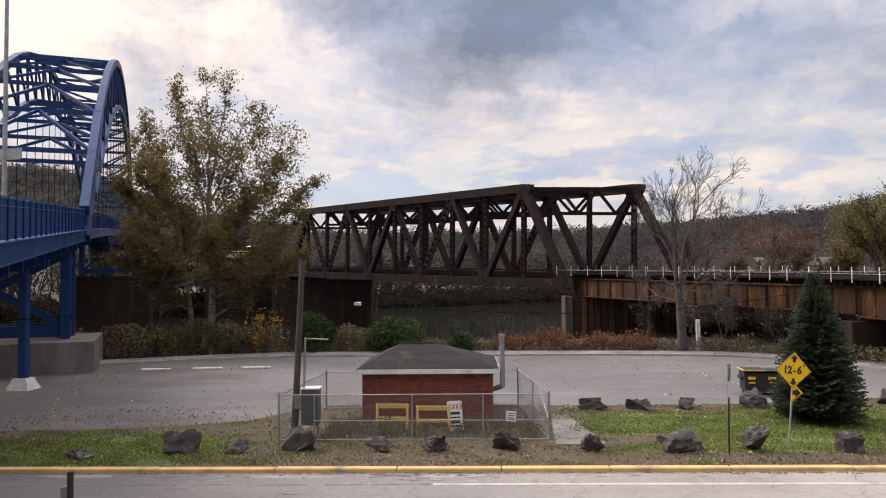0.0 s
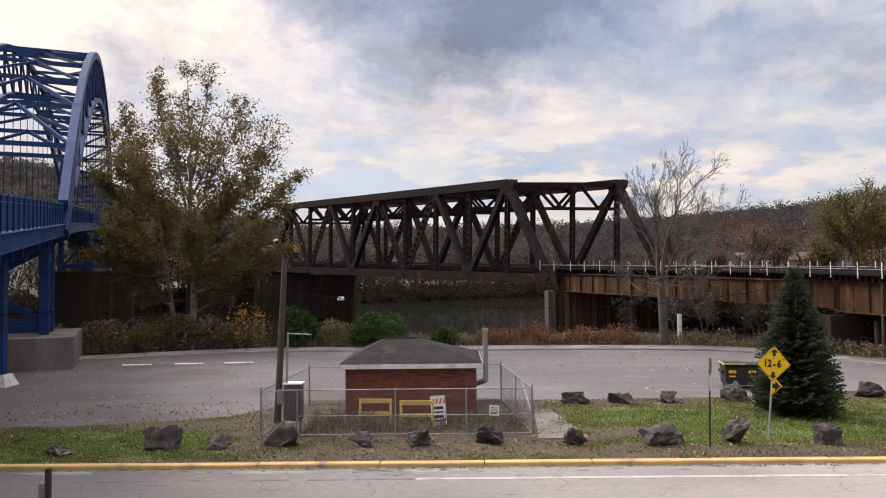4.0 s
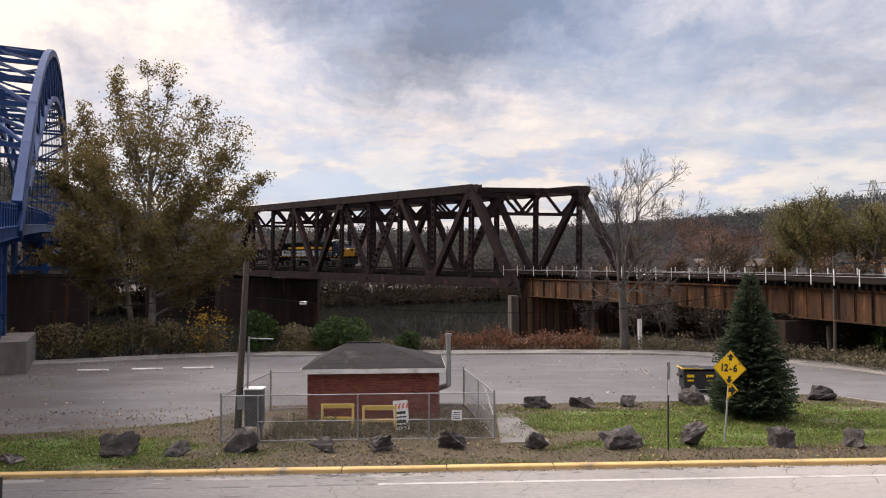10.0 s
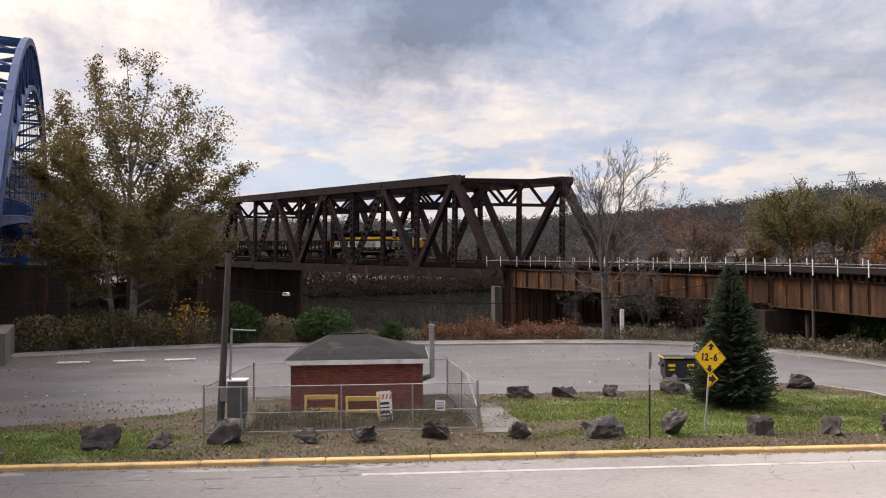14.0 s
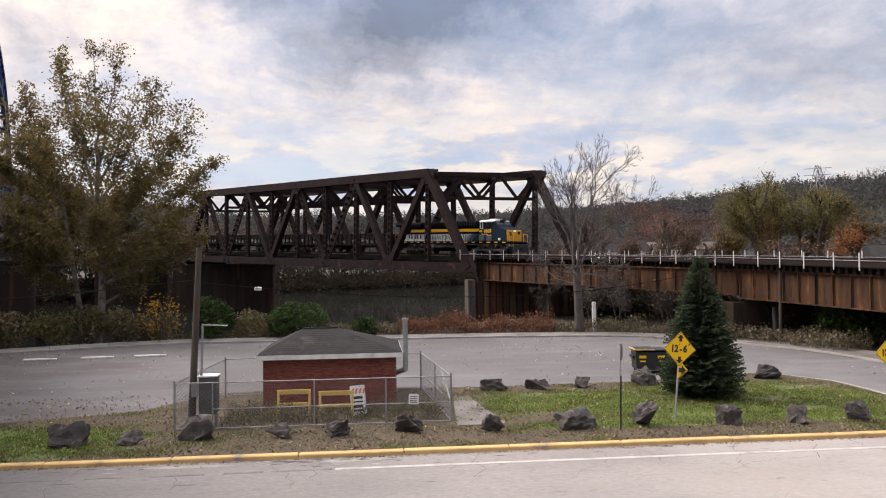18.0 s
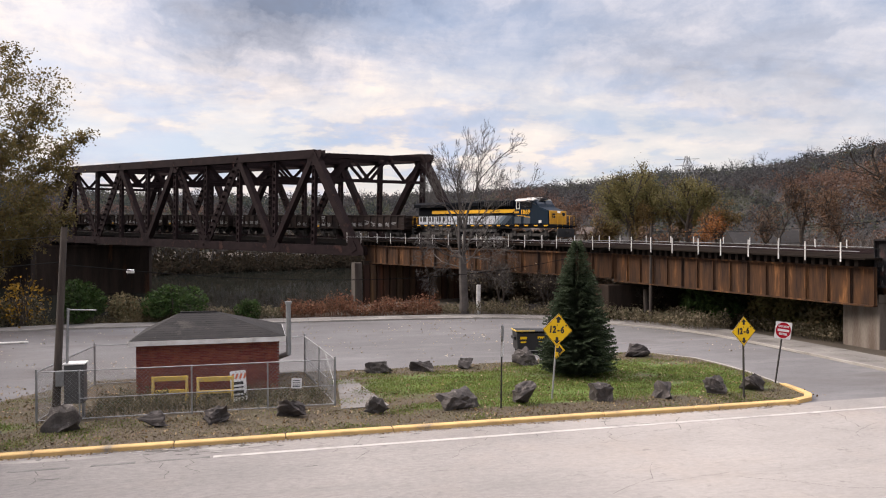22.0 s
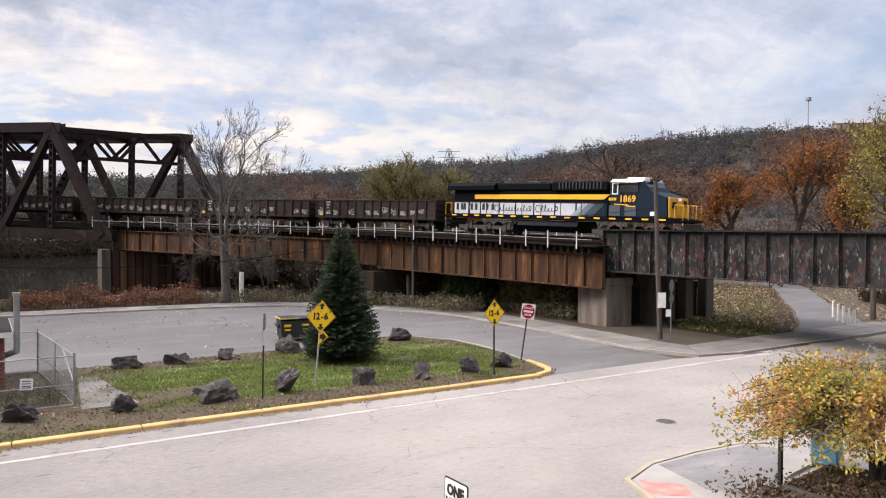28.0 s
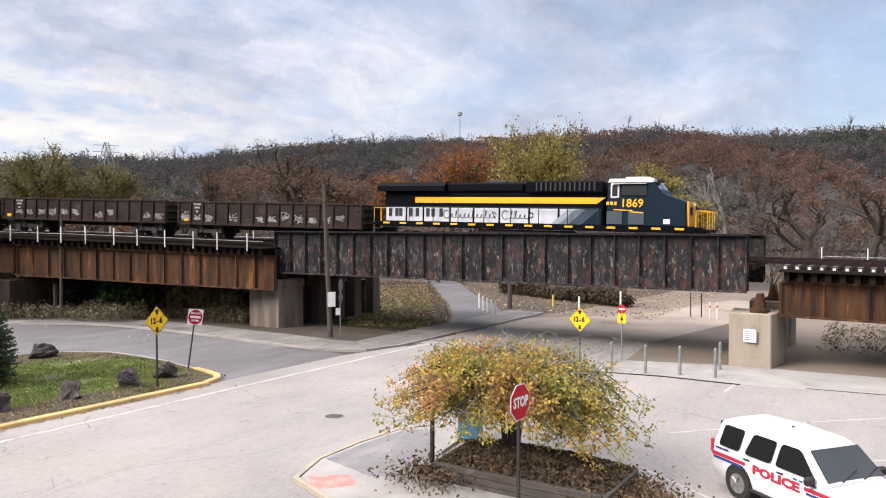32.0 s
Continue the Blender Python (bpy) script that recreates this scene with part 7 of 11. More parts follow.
def build_poles():
    p = pole("utility_pole", "weathered leaning wooden utility pole inside the fence", (-4.72, 30.3, 0.05), (-4.35, 30.3, 7.55), 0.155, 0.115)
    bm = bmesh.new(); tube(bm, (-4.3, 30.1, 0.1), (-4.2, 30.15, 4.4), 0.05, seg=8); part("conduit", bm, GALV, p)
    bm = bmesh.new(); tube(bm, (-4.2, 30.15, 4.35), (-3.2, 30.15, 4.3), 0.03, seg=6); part("arm", bm, GALV, p)
    bm = bmesh.new(); box(bm, -4.5, 30.13, 1.7, 0.3, 0.2, 0.6, bevel=0.02); part("meter_box", bm, GALV, p)
    c = thing("meter_cabinet", "grey metal service cabinet with a white lid on the fence", "cabinet", m=pose(-4.0, 30.35, 0.1))
    bm = bmesh.new(); box(bm, 0, 0, 1.35, 0.72, 0.6, 1.5, bevel=0.03); part("body", bm, CABINET, c)
    bm = bmesh.new(); box(bm, 0, 0, 2.14, 0.82, 0.7, 0.07, bevel=0.02); part("lid", bm, WHITE_PAINT, c)
    for q in (-0.28, 0.28):
        bm = bmesh.new(); box(bm, q, 0, 0.3, 0.07, 0.3, 0.62); part("leg", bm, GALV, c)
    p2 = pole("utility_pole", "weathered wooden utility pole on the pavement", (38.97, 30.35, 0.1), (38.72, 30.63, 10.0), 0.17, 0.12)
    bm = bmesh.new(); box(bm, 38.87, 30.15, 2.55, 0.5, 0.04, 0.95, rz=-35); part("paper_notice", bm, SIGN_WHITE, p2, "white paper notice")
    bm = bmesh.new(); box(bm, 39.25, 29.95, 1.75, 0.3, 0.04, 0.45, rz=-35); part("paper_notice", bm, SIGN_WHITE, p2, "white paper notice")
    s = thing("road_sign", "back of a round and a diamond road sign on a post", "road sign", m=pose(39.6, 30.0, 0.12, 0, 0, 20))
    bm = bmesh.new(); bar(bm, (0, 0.04, 0), (0, 0.04, 3.7), 0.07, 0.05); part("post", bm, GALV, s)
    sign_face("plate", s, ngon(0.4, 20, 0, 3.3), SIGN_BACK)
    sign_face("plate", s, ngon(0.45, 4, 0, 2.5), SIGN_BACK)
    p3 = pole("utility_pole", "dark slim wooden pole beside the railway span", (35.4, 55.1, 0.1), (35.2, 54.6, 8.3), 0.14, 0.11)
    pole("utility_pole", "short weathered timber post", (36.1, 57.0, 0.0), (36.0, 57.0, 2.75), 0.2, 0.19)
    pole("utility_pole", "slim wooden pole behind the railway", (62.0, -0.5, 0.0), (62.6, -0.6, 9.4), 0.16, 0.12)
    p5 = pole("utility_pole", "slim wooden pole behind the railway", (72.0, 22.0, 0.0), (72.0, 22.0, 11.0), 0.16, 0.12)
    pole("wooden_post", "stout timber post beside the path", (62.5, 29.5, 0.0), (62.5, 29.5, 4.0), 0.22, 0.2)
    w = thing("overhead_wires", "thin black overhead wires", "wires")
    for a, b, s in (((-4.5, 30.3, 6.2), (-62, 40.0, 6.6), 1.6), ((-4.45, 30.3, 6.1), (35.2, 54.7, 7.6), 1.9), ((35.25, 54.7, 7.8), (38.75, 30.6, 8.3), 0.4), ((35.25, 54.7, 6.4), (41.5, 36.8, 6.2), 0.5), ((38.75, 30.6, 6.9), (41.0, 37.6, 6.4), 0.2), ((-4.45, 30.3, 7.2), (-50, 75.0, 9.5), 1.2)):
        bm = bmesh.new(); wire(bm, a, b, s, 0.018); part("wire", bm, WIRE, w)
    f = thing("small_fixture", "small white box hanging on the wire", "fixture", m=pose(-2.2, 31.8, 5.75))
    bm = bmesh.new(); box(bm, 0, 0, 0, 0.3, 0.2, 0.16, bevel=0.03); part("box", bm, WHITE_PAINT, f)


CABINET = mat("cabinet_grey", (0.10, 0.098, 0.096), (0.075, 0.072, 0.07), 2.0, 0.6, bump=0.05)


def build_dumpster():
    root = thing("dumpster", "black steel rubbish skip with a yellow lid edge on wheels", "skip", m=pose(19.5, 42.3, 0.0, 0, 0, -8))
    W, D, H = 1.95, 1.35, 1.15
    bm = bmesh.new()
    vs = box(bm, 0, 0, 0.2 + H / 2, W, D, H)
    for v in vs:
        if v.co.y < 0 and v.co.z > 1:
            v.co.y += 0.0
            v.co.z -= 0.08
        if v.co.z < 0.5:
            v.co.x *= 0.94
    bmesh.ops.bevel(bm, geom=bm.edges[:], offset=0.03, segments=1, affect="EDGES")
    part("body", bm, BLACK, root)
    bm = bmesh.new(); box(bm, -0.42, 0, 1.42, 1.15, D + 0.12, 0.07, bevel=0.02); part("lid", bm, BLACK, root)
    bm = bmesh.new(); box(bm, -0.42, -D / 2 - 0.07, 1.42, 1.15, 0.05, 0.075); box(bm, -1.01, 0, 1.42, 0.05, D + 0.12, 0.075); part("lid_edge", bm, YELLOW_WORN, root, "worn yellow lid edge")
    bm = bmesh.new(); box(bm, 0.55, 0.0, 1.38, 0.85, D + 0.1, 0.06, bevel=0.02); part("lid", bm, BLACK, root)
    for x in (-0.55, 0.55):
        bm = bmesh.new(); box(bm, x, -D / 2 - 0.02, 0.98, 0.42, 0.015, 0.16); part("yellow_label", bm, SIGN_YELLOW, root)
        bm = bmesh.new(); box(bm, x, -D / 2 - 0.02, 0.72, 0.34, 0.015, 0.09); part("yellow_label", bm, SIGN_YELLOW, root)
    for x in (-W / 2 - 0.06, W / 2 + 0.06):
        bm = bmesh.new(); box(bm, x, 0, 0.95, 0.14, 0.9, 0.18, bevel=0.02); part("lift_pocket", bm, BLACK, root)
    for x in (-0.75, 0.75):
        for y in (-0.5, 0.5):
            bm = bmesh.new(); tube(bm, (x, y - 0.03, 0.1), (x, y + 0.03, 0.1), 0.1, seg=12); box(bm, x, y, 0.18, 0.1, 0.1, 0.08); part("caster", bm, BLACK, root)


def build_small():
    for x, y in ((38.28, 11.31), (38.31, 9.61), (38.79, 8.09), (39.0, 6.5), (41.2, 6.75)):
        b = thing("bollard", "slim grey steel pipe bollard on the pavement edge", "bollard", "grey bollards", m=pose(x, y, 0.0))
        bm = bmesh.new(); tube(bm, (0, 0, -0.02), (0, 0, 1.36), 0.075, seg=12); part("pipe", bm, GALV, b)
        bm = bmesh.new(); tube(bm, (0, 0, 1.36), (0, 0, 1.41), 0.08, 0.03, seg=12); part("cap", bm, GALV, b)
    for x, y, h in ((61.16, 31.94, 1.35), (59.22, 30.44, 1.35), (58.2, 29.47, 1.3), (57.2, 28.5, 1.3), (56.6, 27.8, 1.25), (66.0, 24.2, 1.1), (68.0, 21.0, 1.6)):
        b = thing("bollard", "white painted post beside the trail", "bollard", "white bollards", m=pose(x, y, ground_z(x, y)))
        bm = bmesh.new(); tube(bm, (0, 0, -0.02), (0, 0, h), 0.09, seg=12); part("pipe", bm, WHITE_PAINT, b)
    b = thing("bollard", "yellow painted post beside the trail", "bollard", m=pose(66.5, 27.0, ground_z(66, 27)))
    bm = bmesh.new(); tube(bm, (0, 0, -0.02), (0, 0, 1.1), 0.1, seg=12); part("pipe", bm, YELLOW_WORN, b)
    s = thing("litter_bin", "black metal litter bin on the pavement", "litter bin", m=pose(39.6, 50.8, 0.1))
    bm = bmesh.new(); tube(bm, (0, 0, 0), (0, 0, 0.9), 0.3, 0.34, seg=14); part("body", bm, BLACK, s)
    bm = bmesh.new(); tube(bm, (0, 0, 0.9), (0, 0, 1.02), 0.36, 0.2, seg=14); part("lid", bm, BLACK, s)
    for x, y in ((38.3, 52.6), (37.9, 53.2), (37.5, 53.8)):
        r = thing("bike_rack", "black bent steel bicycle stand", "bicycle stand", "bicycle stands", m=pose(x, y, 0.1, 0, 0, 50))
        bm = bmesh.new()
        last = None
        for k in range(9):
            a = math.pi * k / 8
            q = Vector((0.35 * math.cos(a), 0, 0.45 + 0.3 * math.sin(a)))
            if last:
                tube(bm, last, q, 0.03, seg=6)
            last = q
        for x2 in (-0.35, 0.35):
            tube(bm, (x2, 0, 0), (x2, 0, 0.46), 0.03, seg=6)
        part("hoop", bm, BLACK, r)
    s = thing("white_stake", "tall white post with pale blue wear near the bare tree", "post", m=pose(23.6, 66.6, 0.0))
    bm = bmesh.new(); tube(bm, (0, 0, -0.1), (0, 0, 2.9), 0.2, seg=12); part("pipe", bm, WHITE_PAINT, s)
    s = thing("manhole_cover", "grey iron manhole cover in the road", "manhole cover", m=pose(23.78, 16.83, 0.0))
    bm = bmesh.new(); tube(bm, (0, 0, -0.02), (0, 0, 0.008), 0.42, seg=28); part("frame", bm, CONCRETE, s)
    bm = bmesh.new(); tube(bm, (0, 0, 0.0), (0, 0, 0.014), 0.34, seg=28)
    for k in range(5):
        box(bm, 0, -0.24 + 0.12 * k, 0.016, 0.45, 0.04, 0.006)
    part("lid", bm, CABINET, s)
    s = thing("pier_notice", "pale paper notice on the concrete pier", "notice", m=pose(42.75, 5.62, 1.62, 0, 0, -93))
    sign_face("sheet", s, rounded(0.62, 0.66, 0.02), SIGN_WHITE, -0.09)
    bm = bmesh.new()
    for z in (0.2, 0.1, 0.0, -0.1, -0.2):
        box(bm, 0, -0.096, z, 0.42, 0.004, 0.03)
    part("writing_bar", bm, STEEL_BLUE, s)
    s = thing("gate_sign", "white board with red bars on posts before a fence", "sign", m=pose(64.6, 13.5, 0, 0, 0, -80))
    sign_face("plate", s, rounded(1.0, 0.7, 0.03, 2.3), SIGN_BACK)
    bm = bmesh.new()
    for z in (2.46, 2.3, 2.14):
        box(bm, 0, -0.006, z, 0.75, 0.006, 0.08)
    part("writing_bar", bm, RED_PAINT, s)
    for x in (-0.42, 0.42):
        bm = bmesh.new(); bar(bm, (x, 0.05, -0.05), (x, 0.05, 2.7), 0.08, 0.08); part("post", bm, POST_GREEN, s)
    for x, y in ((63.9, 11.7), (63.6, 12.2)):
        s = thing("gate_post", "white pipe gate post with a red band", "post", "gate posts", m=pose(x, y, 0))
        bm = bmesh.new(); tube(bm, (0, 0, -0.05), (0, 0, 1.3), 0.06, seg=10); part("pipe", bm, WHITE_PAINT, s)
        bm = bmesh.new(); tube(bm, (0, 0, 0.9), (0, 0, 1.05), 0.066, seg=10); part("band", bm, RED_PAINT, s)
    # parking stops at the lot's far side
    for x in (-32.0, -21.5, -17.6, -13.9):
        s = thing("parking_stop", "long white concrete wheel stop", "wheel stop", "wheel stops", m=pose(x, 55.4 + (x + 21) * 0.1, -0.002, 0, 0, 3))
        bm = bmesh.new(); box(bm, 0, 0, 0.07, 2.3, 0.22, 0.15, bevel=0.04); part("block", bm, WHITE_PAINT, s)


build_signs()
build_rocks()
build_fence()
build_poles()
build_dumpster()
build_small()


# ---- plants ----
def leaf_mat(name, colours, rough=0.75, through=0.3, coarse=0.9, mottle=0.0):
    """Leaf clumps whose colour differs from clump to clump."""
    m = bpy.data.materials.new(name)
    m.use_nodes = True
    nt = m.node_tree
    N, L = nt.nodes.new, nt.links.new
    p = nt.nodes["Principled BSDF"]
    out = nt.nodes["Material Output"]
    colours = [tuple(v * 0.86 for v in c) for c in colours]
    geo = N("ShaderNodeNewGeometry")
    r = N("ShaderNodeValToRGB")
    els = r.color_ramp.elements
    while len(els) < len(colours):
        els.new(0.5)
    for k, c in enumerate(colours):
        els[k].position, els[k].color = k / max(1, len(colours) - 1), (*c, 1)
    L(geo.outputs["Random Per Island"], r.inputs[0])
    co, nz = N("ShaderNodeTexCoord"), N("ShaderNodeTexNoise")
    nz.inputs["Scale"].default_value, nz.inputs["Detail"].default_value = coarse, 4
    L(co.outputs["Object"], nz.inputs[0])
    hs = N("ShaderNodeHueSaturation")
    mr = N("ShaderNodeMapRange")
    mr.inputs["From Min"].default_value, mr.inputs["From Max"].default_value = 0.3, 0.7
    mr.inputs["To Min"].default_value, mr.inputs["To Max"].default_value = 0.65, 1.3
    L(nz.outputs[0], mr.inputs[0])
    val = mr.outputs[0]
    if mottle:
        n2, m2, mu = N("ShaderNodeTexNoise"), N("ShaderNodeMapRange"), N("ShaderNodeMath")
        n2.inputs["Scale"].default_value, n2.inputs["Detail"].default_value, n2.inputs["Roughness"].default_value = mottle, 5, 0.7
        L(co.outputs["Object"], n2.inputs[0])
        m2.inputs["From Min"].default_value, m2.inputs["From Max"].default_value = 0.3, 0.7
        m2.inputs["To Min"].default_value, m2.inputs["To Max"].default_value = 0.6, 1.4
        L(n2.outputs[0], m2.inputs[0])
        mu.operation = "MULTIPLY"
        L(val, mu.inputs[0])
        L(m2.outputs[0], mu.inputs[1])
        val = mu.outputs[0]
    L(val, hs.inputs["Value"])
    L(r.outputs[0], hs.inputs["Color"])
    L(hs.outputs[0], p.inputs["Base Color"])
    p.inputs["Roughness"].default_value = rough
    p.inputs["Specular IOR Level"].default_value = 0.2
    if through:
        tr, mx = N("ShaderNodeBsdfTranslucent"), N("ShaderNodeMixShader")
        mx.inputs[0].default_value = through
        L(hs.outputs[0], tr.inputs[0])
        L(p.outputs[0], mx.inputs[1])
        L(tr.outputs[0], mx.inputs[2])
        L(mx.outputs[0], out.inputs[0])
    return m


class Soup:
    """Many small faces gathered into one mesh."""

    def __init__(self, least=0.0):
        self.v, self.f, self.least = [], [], least

    def leaf(self, p, size, rnd, droop=0.0):
        n = Vector((rnd.gauss(0, 1), rnd.gauss(0, 1), rnd.gauss(0, 1) + 0.4)).normalized()
        a = n.orthogonal().normalized()
        a.rotate(Matrix.Rotation(rnd.uniform(0, 6.283), 3, n))
        b = n.cross(a)
        a, b = a * size * rnd.uniform(0.7, 1.2), b * size * rnd.uniform(0.4, 0.7)
        i = len(self.v)
        self.v += [p - a, p + b, p + a, p - b]
        self.f.append((i, i + 1, i + 2, i + 3))

    def twig(self, a, b, r1, r2, seg=4):
        d = (b - a)
        if d.length < 1e-5:
            return
        d.normalize()
        s = d.orthogonal().normalized()
        u = d.cross(s)
        i = len(self.v)
        for q, r in ((a, max(r1, self.least)), (b, max(r2, self.least * 0.7))):
            for k in range(seg):
                t = 2 * math.pi * k / seg
                self.v.append(q + (s * math.cos(t) + u * math.sin(t)) * r)
        for k in range(seg):
            self.f.append((i + k, i + (k + 1) % seg, i + seg + (k + 1) % seg, i + seg + k))

    def object(self, name, material, parent=None, label="", smooth=False):
        me = bpy.data.meshes.new(name)
        me.from_pydata([tuple(v) for v in self.v], [], self.f)
        me.materials.append(material)
        if smooth:
            me.shade_smooth()
        ob = new(name, me)
        if parent is not None:
            ob.parent = parent
        return tagged(ob, label)


def leaf_cloud(name, material, P, Nn, size, seed, parent=None, label=""):
    """One mesh of small leaf faces at places P, turned about the directions Nn."""
    rng = np.random.default_rng(seed)
    n = len(P)
    Nn = Nn / np.maximum(np.linalg.norm(Nn, axis=1, keepdims=True), 1e-6)
    a = np.cross(Nn, rng.normal(size=(n, 3)))
    a /= np.maximum(np.linalg.norm(a, axis=1, keepdims=True), 1e-6)
    b = np.cross(Nn, a)
    a *= (size * rng.uniform(0.7, 1.2, n))[:, None]
    b *= (size * rng.uniform(0.45, 0.75, n))[:, None]
    v = np.stack([P - a, P + b, P + a, P - b], 1).reshape(-1, 3)
    me = bpy.data.meshes.new(name)
    me.from_pydata(v, [], np.arange(4 * n).reshape(-1, 4))
    me.materials.append(material)
    ob = new(name, me)
    if parent is not None:
        ob.parent = parent
    return tagged(ob, label)


def crown_points(centres, rx, rz, count, seed, shell=0.35):
    """Places over rounded crowns, with the directions outward."""
    rng = np.random.default_rng(seed)
    c = np.repeat(centres, count, axis=0)
    n = len(c)
    d = rng.normal(size=(n, 3))
    d /= np.linalg.norm(d, axis=1, keepdims=True)
    q = rng.random(n) ** shell
    r1, r2 = np.repeat(rx, count), np.repeat(rz, count)
    p = c + np.stack([d[:, 0] * r1 * q, d[:, 1] * r1 * q, d[:, 2] * r2 * q], 1)
    return p, d + rng.normal(size=(n, 3)) * 0.45 + np.array((0, 0, 0.35))


def grow(soup, tips, p, d, length, r, depth, rnd, spread=0.55, up=0.12, kids=(2, 3), seg=5, shrink=0.74):
    """A limb with side limbs; gathers the ends of the thin ones."""
    n = 3
    q = p
    for k in range(n):
        d = (d + Vector((rnd.gauss(0, 0.10), rnd.gauss(0, 0.10), rnd.gauss(0, 0.07) + up * 0.25))).normalized()
        e = q + d * length / n
        soup.twig(q, e, r * (1 - 0.22 * k / n), r * (1 - 0.22 * (k + 1) / n), max(3, seg))
        if depth <= 2:
            tips.append((q.lerp(e, 0.5), d))
        if depth > 0 and k > 0:
            ax = d.orthogonal().normalized()
            ax.rotate(Matrix.Rotation(rnd.uniform(0, 6.283), 3, d))
            dd = (d + ax * rnd.uniform(0.7, 1.3) * spread).normalized()
            grow(soup, tips, e, dd, length * shrink * rnd.uniform(0.7, 1.0), r * 0.5, depth - 1, rnd, spread, up, kids, seg - 1, shrink)
        q = e
    if depth == 0:
        tips.append((q, d))
        return
    for k in range(rnd.randint(*kids)):
        ax = d.orthogonal().normalized()
        ax.rotate(Matrix.Rotation(rnd.uniform(0, 6.283), 3, d))
        dd = (d + ax * rnd.uniform(0.5, 1.2) * spread + Vector((0, 0, up))).normalized()
        grow(soup, tips, q, dd, length * shrink * rnd.uniform(0.8, 1.1), r * 0.62, depth - 1, rnd, spread, up, kids, seg - 1, shrink)


def fit_tree(soups, tips, base, height, width):
    """Scales what has grown at the origin to a height and a width, and sets it down at base."""
    pts = [t[0] for t in tips]
    top = max(p.z for p in pts)
    rad = sorted(math.hypot(p.x, p.y) for p in pts)[int(len(pts) * 0.97)]
    sx, sz = width / 2 / rad, height / top
    m = Matrix.Translation(base) @ Matrix.Diagonal((sx, sx, sz, 1))
    for s in soups:
        s.v = [m @ v for v in s.v]
    return [(m @ p, d) for p, d in tips]


def tree(name, label, base, height, width, seed, leaf=None, leaves=0, size=0.2, bark=None, trunks=1, depth=5, lean=0.06, spread=0.55, cloud=0.5, clear=0.18, up=0.12, group="", shrink=0.74, girth=1.0, kids=(2, 3), least=0.012):
    rnd = random.Random(seed)
    soup, tips = Soup(least), []
    for k in range(trunks):
        a = 6.283 * k / max(1, trunks) + 0.5
        d = Vector((lean * rnd.uniform(-1, 1) + (0.28 * math.cos(a) if trunks > 1 else 0), lean * rnd.uniform(-1, 1) + (0.28 * math.sin(a) if trunks > 1 else 0), 1)).normalized()
        p = Vector((0.15 * math.cos(a), 0.15 * math.sin(a), 0)) if trunks > 1 else Vector((0, 0, 0))
        e = p + d * 10 * clear
        r = 0.34 * girth / math.sqrt(trunks)
        soup.twig(p, e, r, r * 0.85, 9)
        grow(soup, tips, e, d, 3.0, r * 0.85, depth, rnd, spread, up, kids, 7, shrink)
    tips = fit_tree([soup], tips, Vector(base), height, width)
    root = thing(name, label, "tree", group)
    stem = Soup()
    own = [f for f in soup.f if max(f) < 18] if trunks == 1 else []
    if own:
        stem.v, stem.f = soup.v[:18], own
        stem.object("trunk", bark or BARK, root)
        soup.v, soup.f = soup.v[18:], [tuple(i - 18 for i in f) for f in soup.f if max(f) >= 18]
        soup.object("branchwork", bark or BARK, root)
    else:
        soup.object("trunk", bark or BARK, root)
    if leaf and leaves:
        s = Soup()
        for k in range(leaves):
            p, d = tips[rnd.randrange(len(tips))]
            q = p + Vector((rnd.gauss(0, cloud), rnd.gauss(0, cloud), rnd.gauss(0, cloud * 0.8) - rnd.random() ** 3 * height * 0.12))
            if noise.noise(q * 0.35 + Vector((seed, 0, 0))) > -0.14 - 0.25 * rnd.random():
                s.leaf(q, size * rnd.uniform(0.6, 1.3), rnd)
        s.object("crown", leaf, root)
    return root


SYC_LEAF = leaf_mat("sycamore_leaves", [(0.1580, 0.1292, 0.0514), (0.2106, 0.1561, 0.0593), (0.1264, 0.1130, 0.0474), (0.2317, 0.1561, 0.0593), (0.1580, 0.1507, 0.0553)], through=0.45, coarse=0.3)
APPLE_LEAF = leaf_mat("yellowing_leaves", [(0.5421, 0.3887, 0.0665), (0.4189, 0.3386, 0.0665), (0.6406, 0.4013, 0.0605), (0.3203, 0.2821, 0.0665), (0.6653, 0.3511, 0.0726), (0.4435, 0.3511, 0.1029), (0.3696, 0.3135, 0.0726)])
BUSH_GREEN = leaf_mat("bush_green", [(0.035, 0.07, 0.018), (0.05, 0.09, 0.022), (0.03, 0.055, 0.016), (0.07, 0.10, 0.025)])
BUSH_RED = leaf_mat("rust_red_brush", [(0.1875, 0.078, 0.048), (0.1375, 0.06, 0.036), (0.2375, 0.12, 0.066), (0.1125, 0.066, 0.042)])
BUSH_DRY = leaf_mat("dry_grass_brush", [(0.2, 0.1625, 0.1063), (0.15, 0.1187, 0.075), (0.2625, 0.2188, 0.15), (0.1063, 0.09375, 0.05625), (0.0875, 0.09375, 0.04375)])
BUSH_DARK = leaf_mat("dark_brush", [(0.15, 0.1305, 0.07), (0.195, 0.145, 0.077), (0.12, 0.1232, 0.063), (0.225, 0.1595, 0.084)])
WEED_GREEN = leaf_mat("grey_green_weeds", [(0.07, 0.08, 0.04), (0.05, 0.065, 0.03), (0.09, 0.085, 0.05), (0.12, 0.10, 0.065)])
BANK_BROWN = leaf_mat("dark_brown_brush", [(0.0765, 0.0578, 0.0408), (0.1020, 0.0714, 0.0493), (0.0595, 0.0510, 0.0357), (0.1275, 0.0850, 0.0561)], rough=0.95, through=0.1)
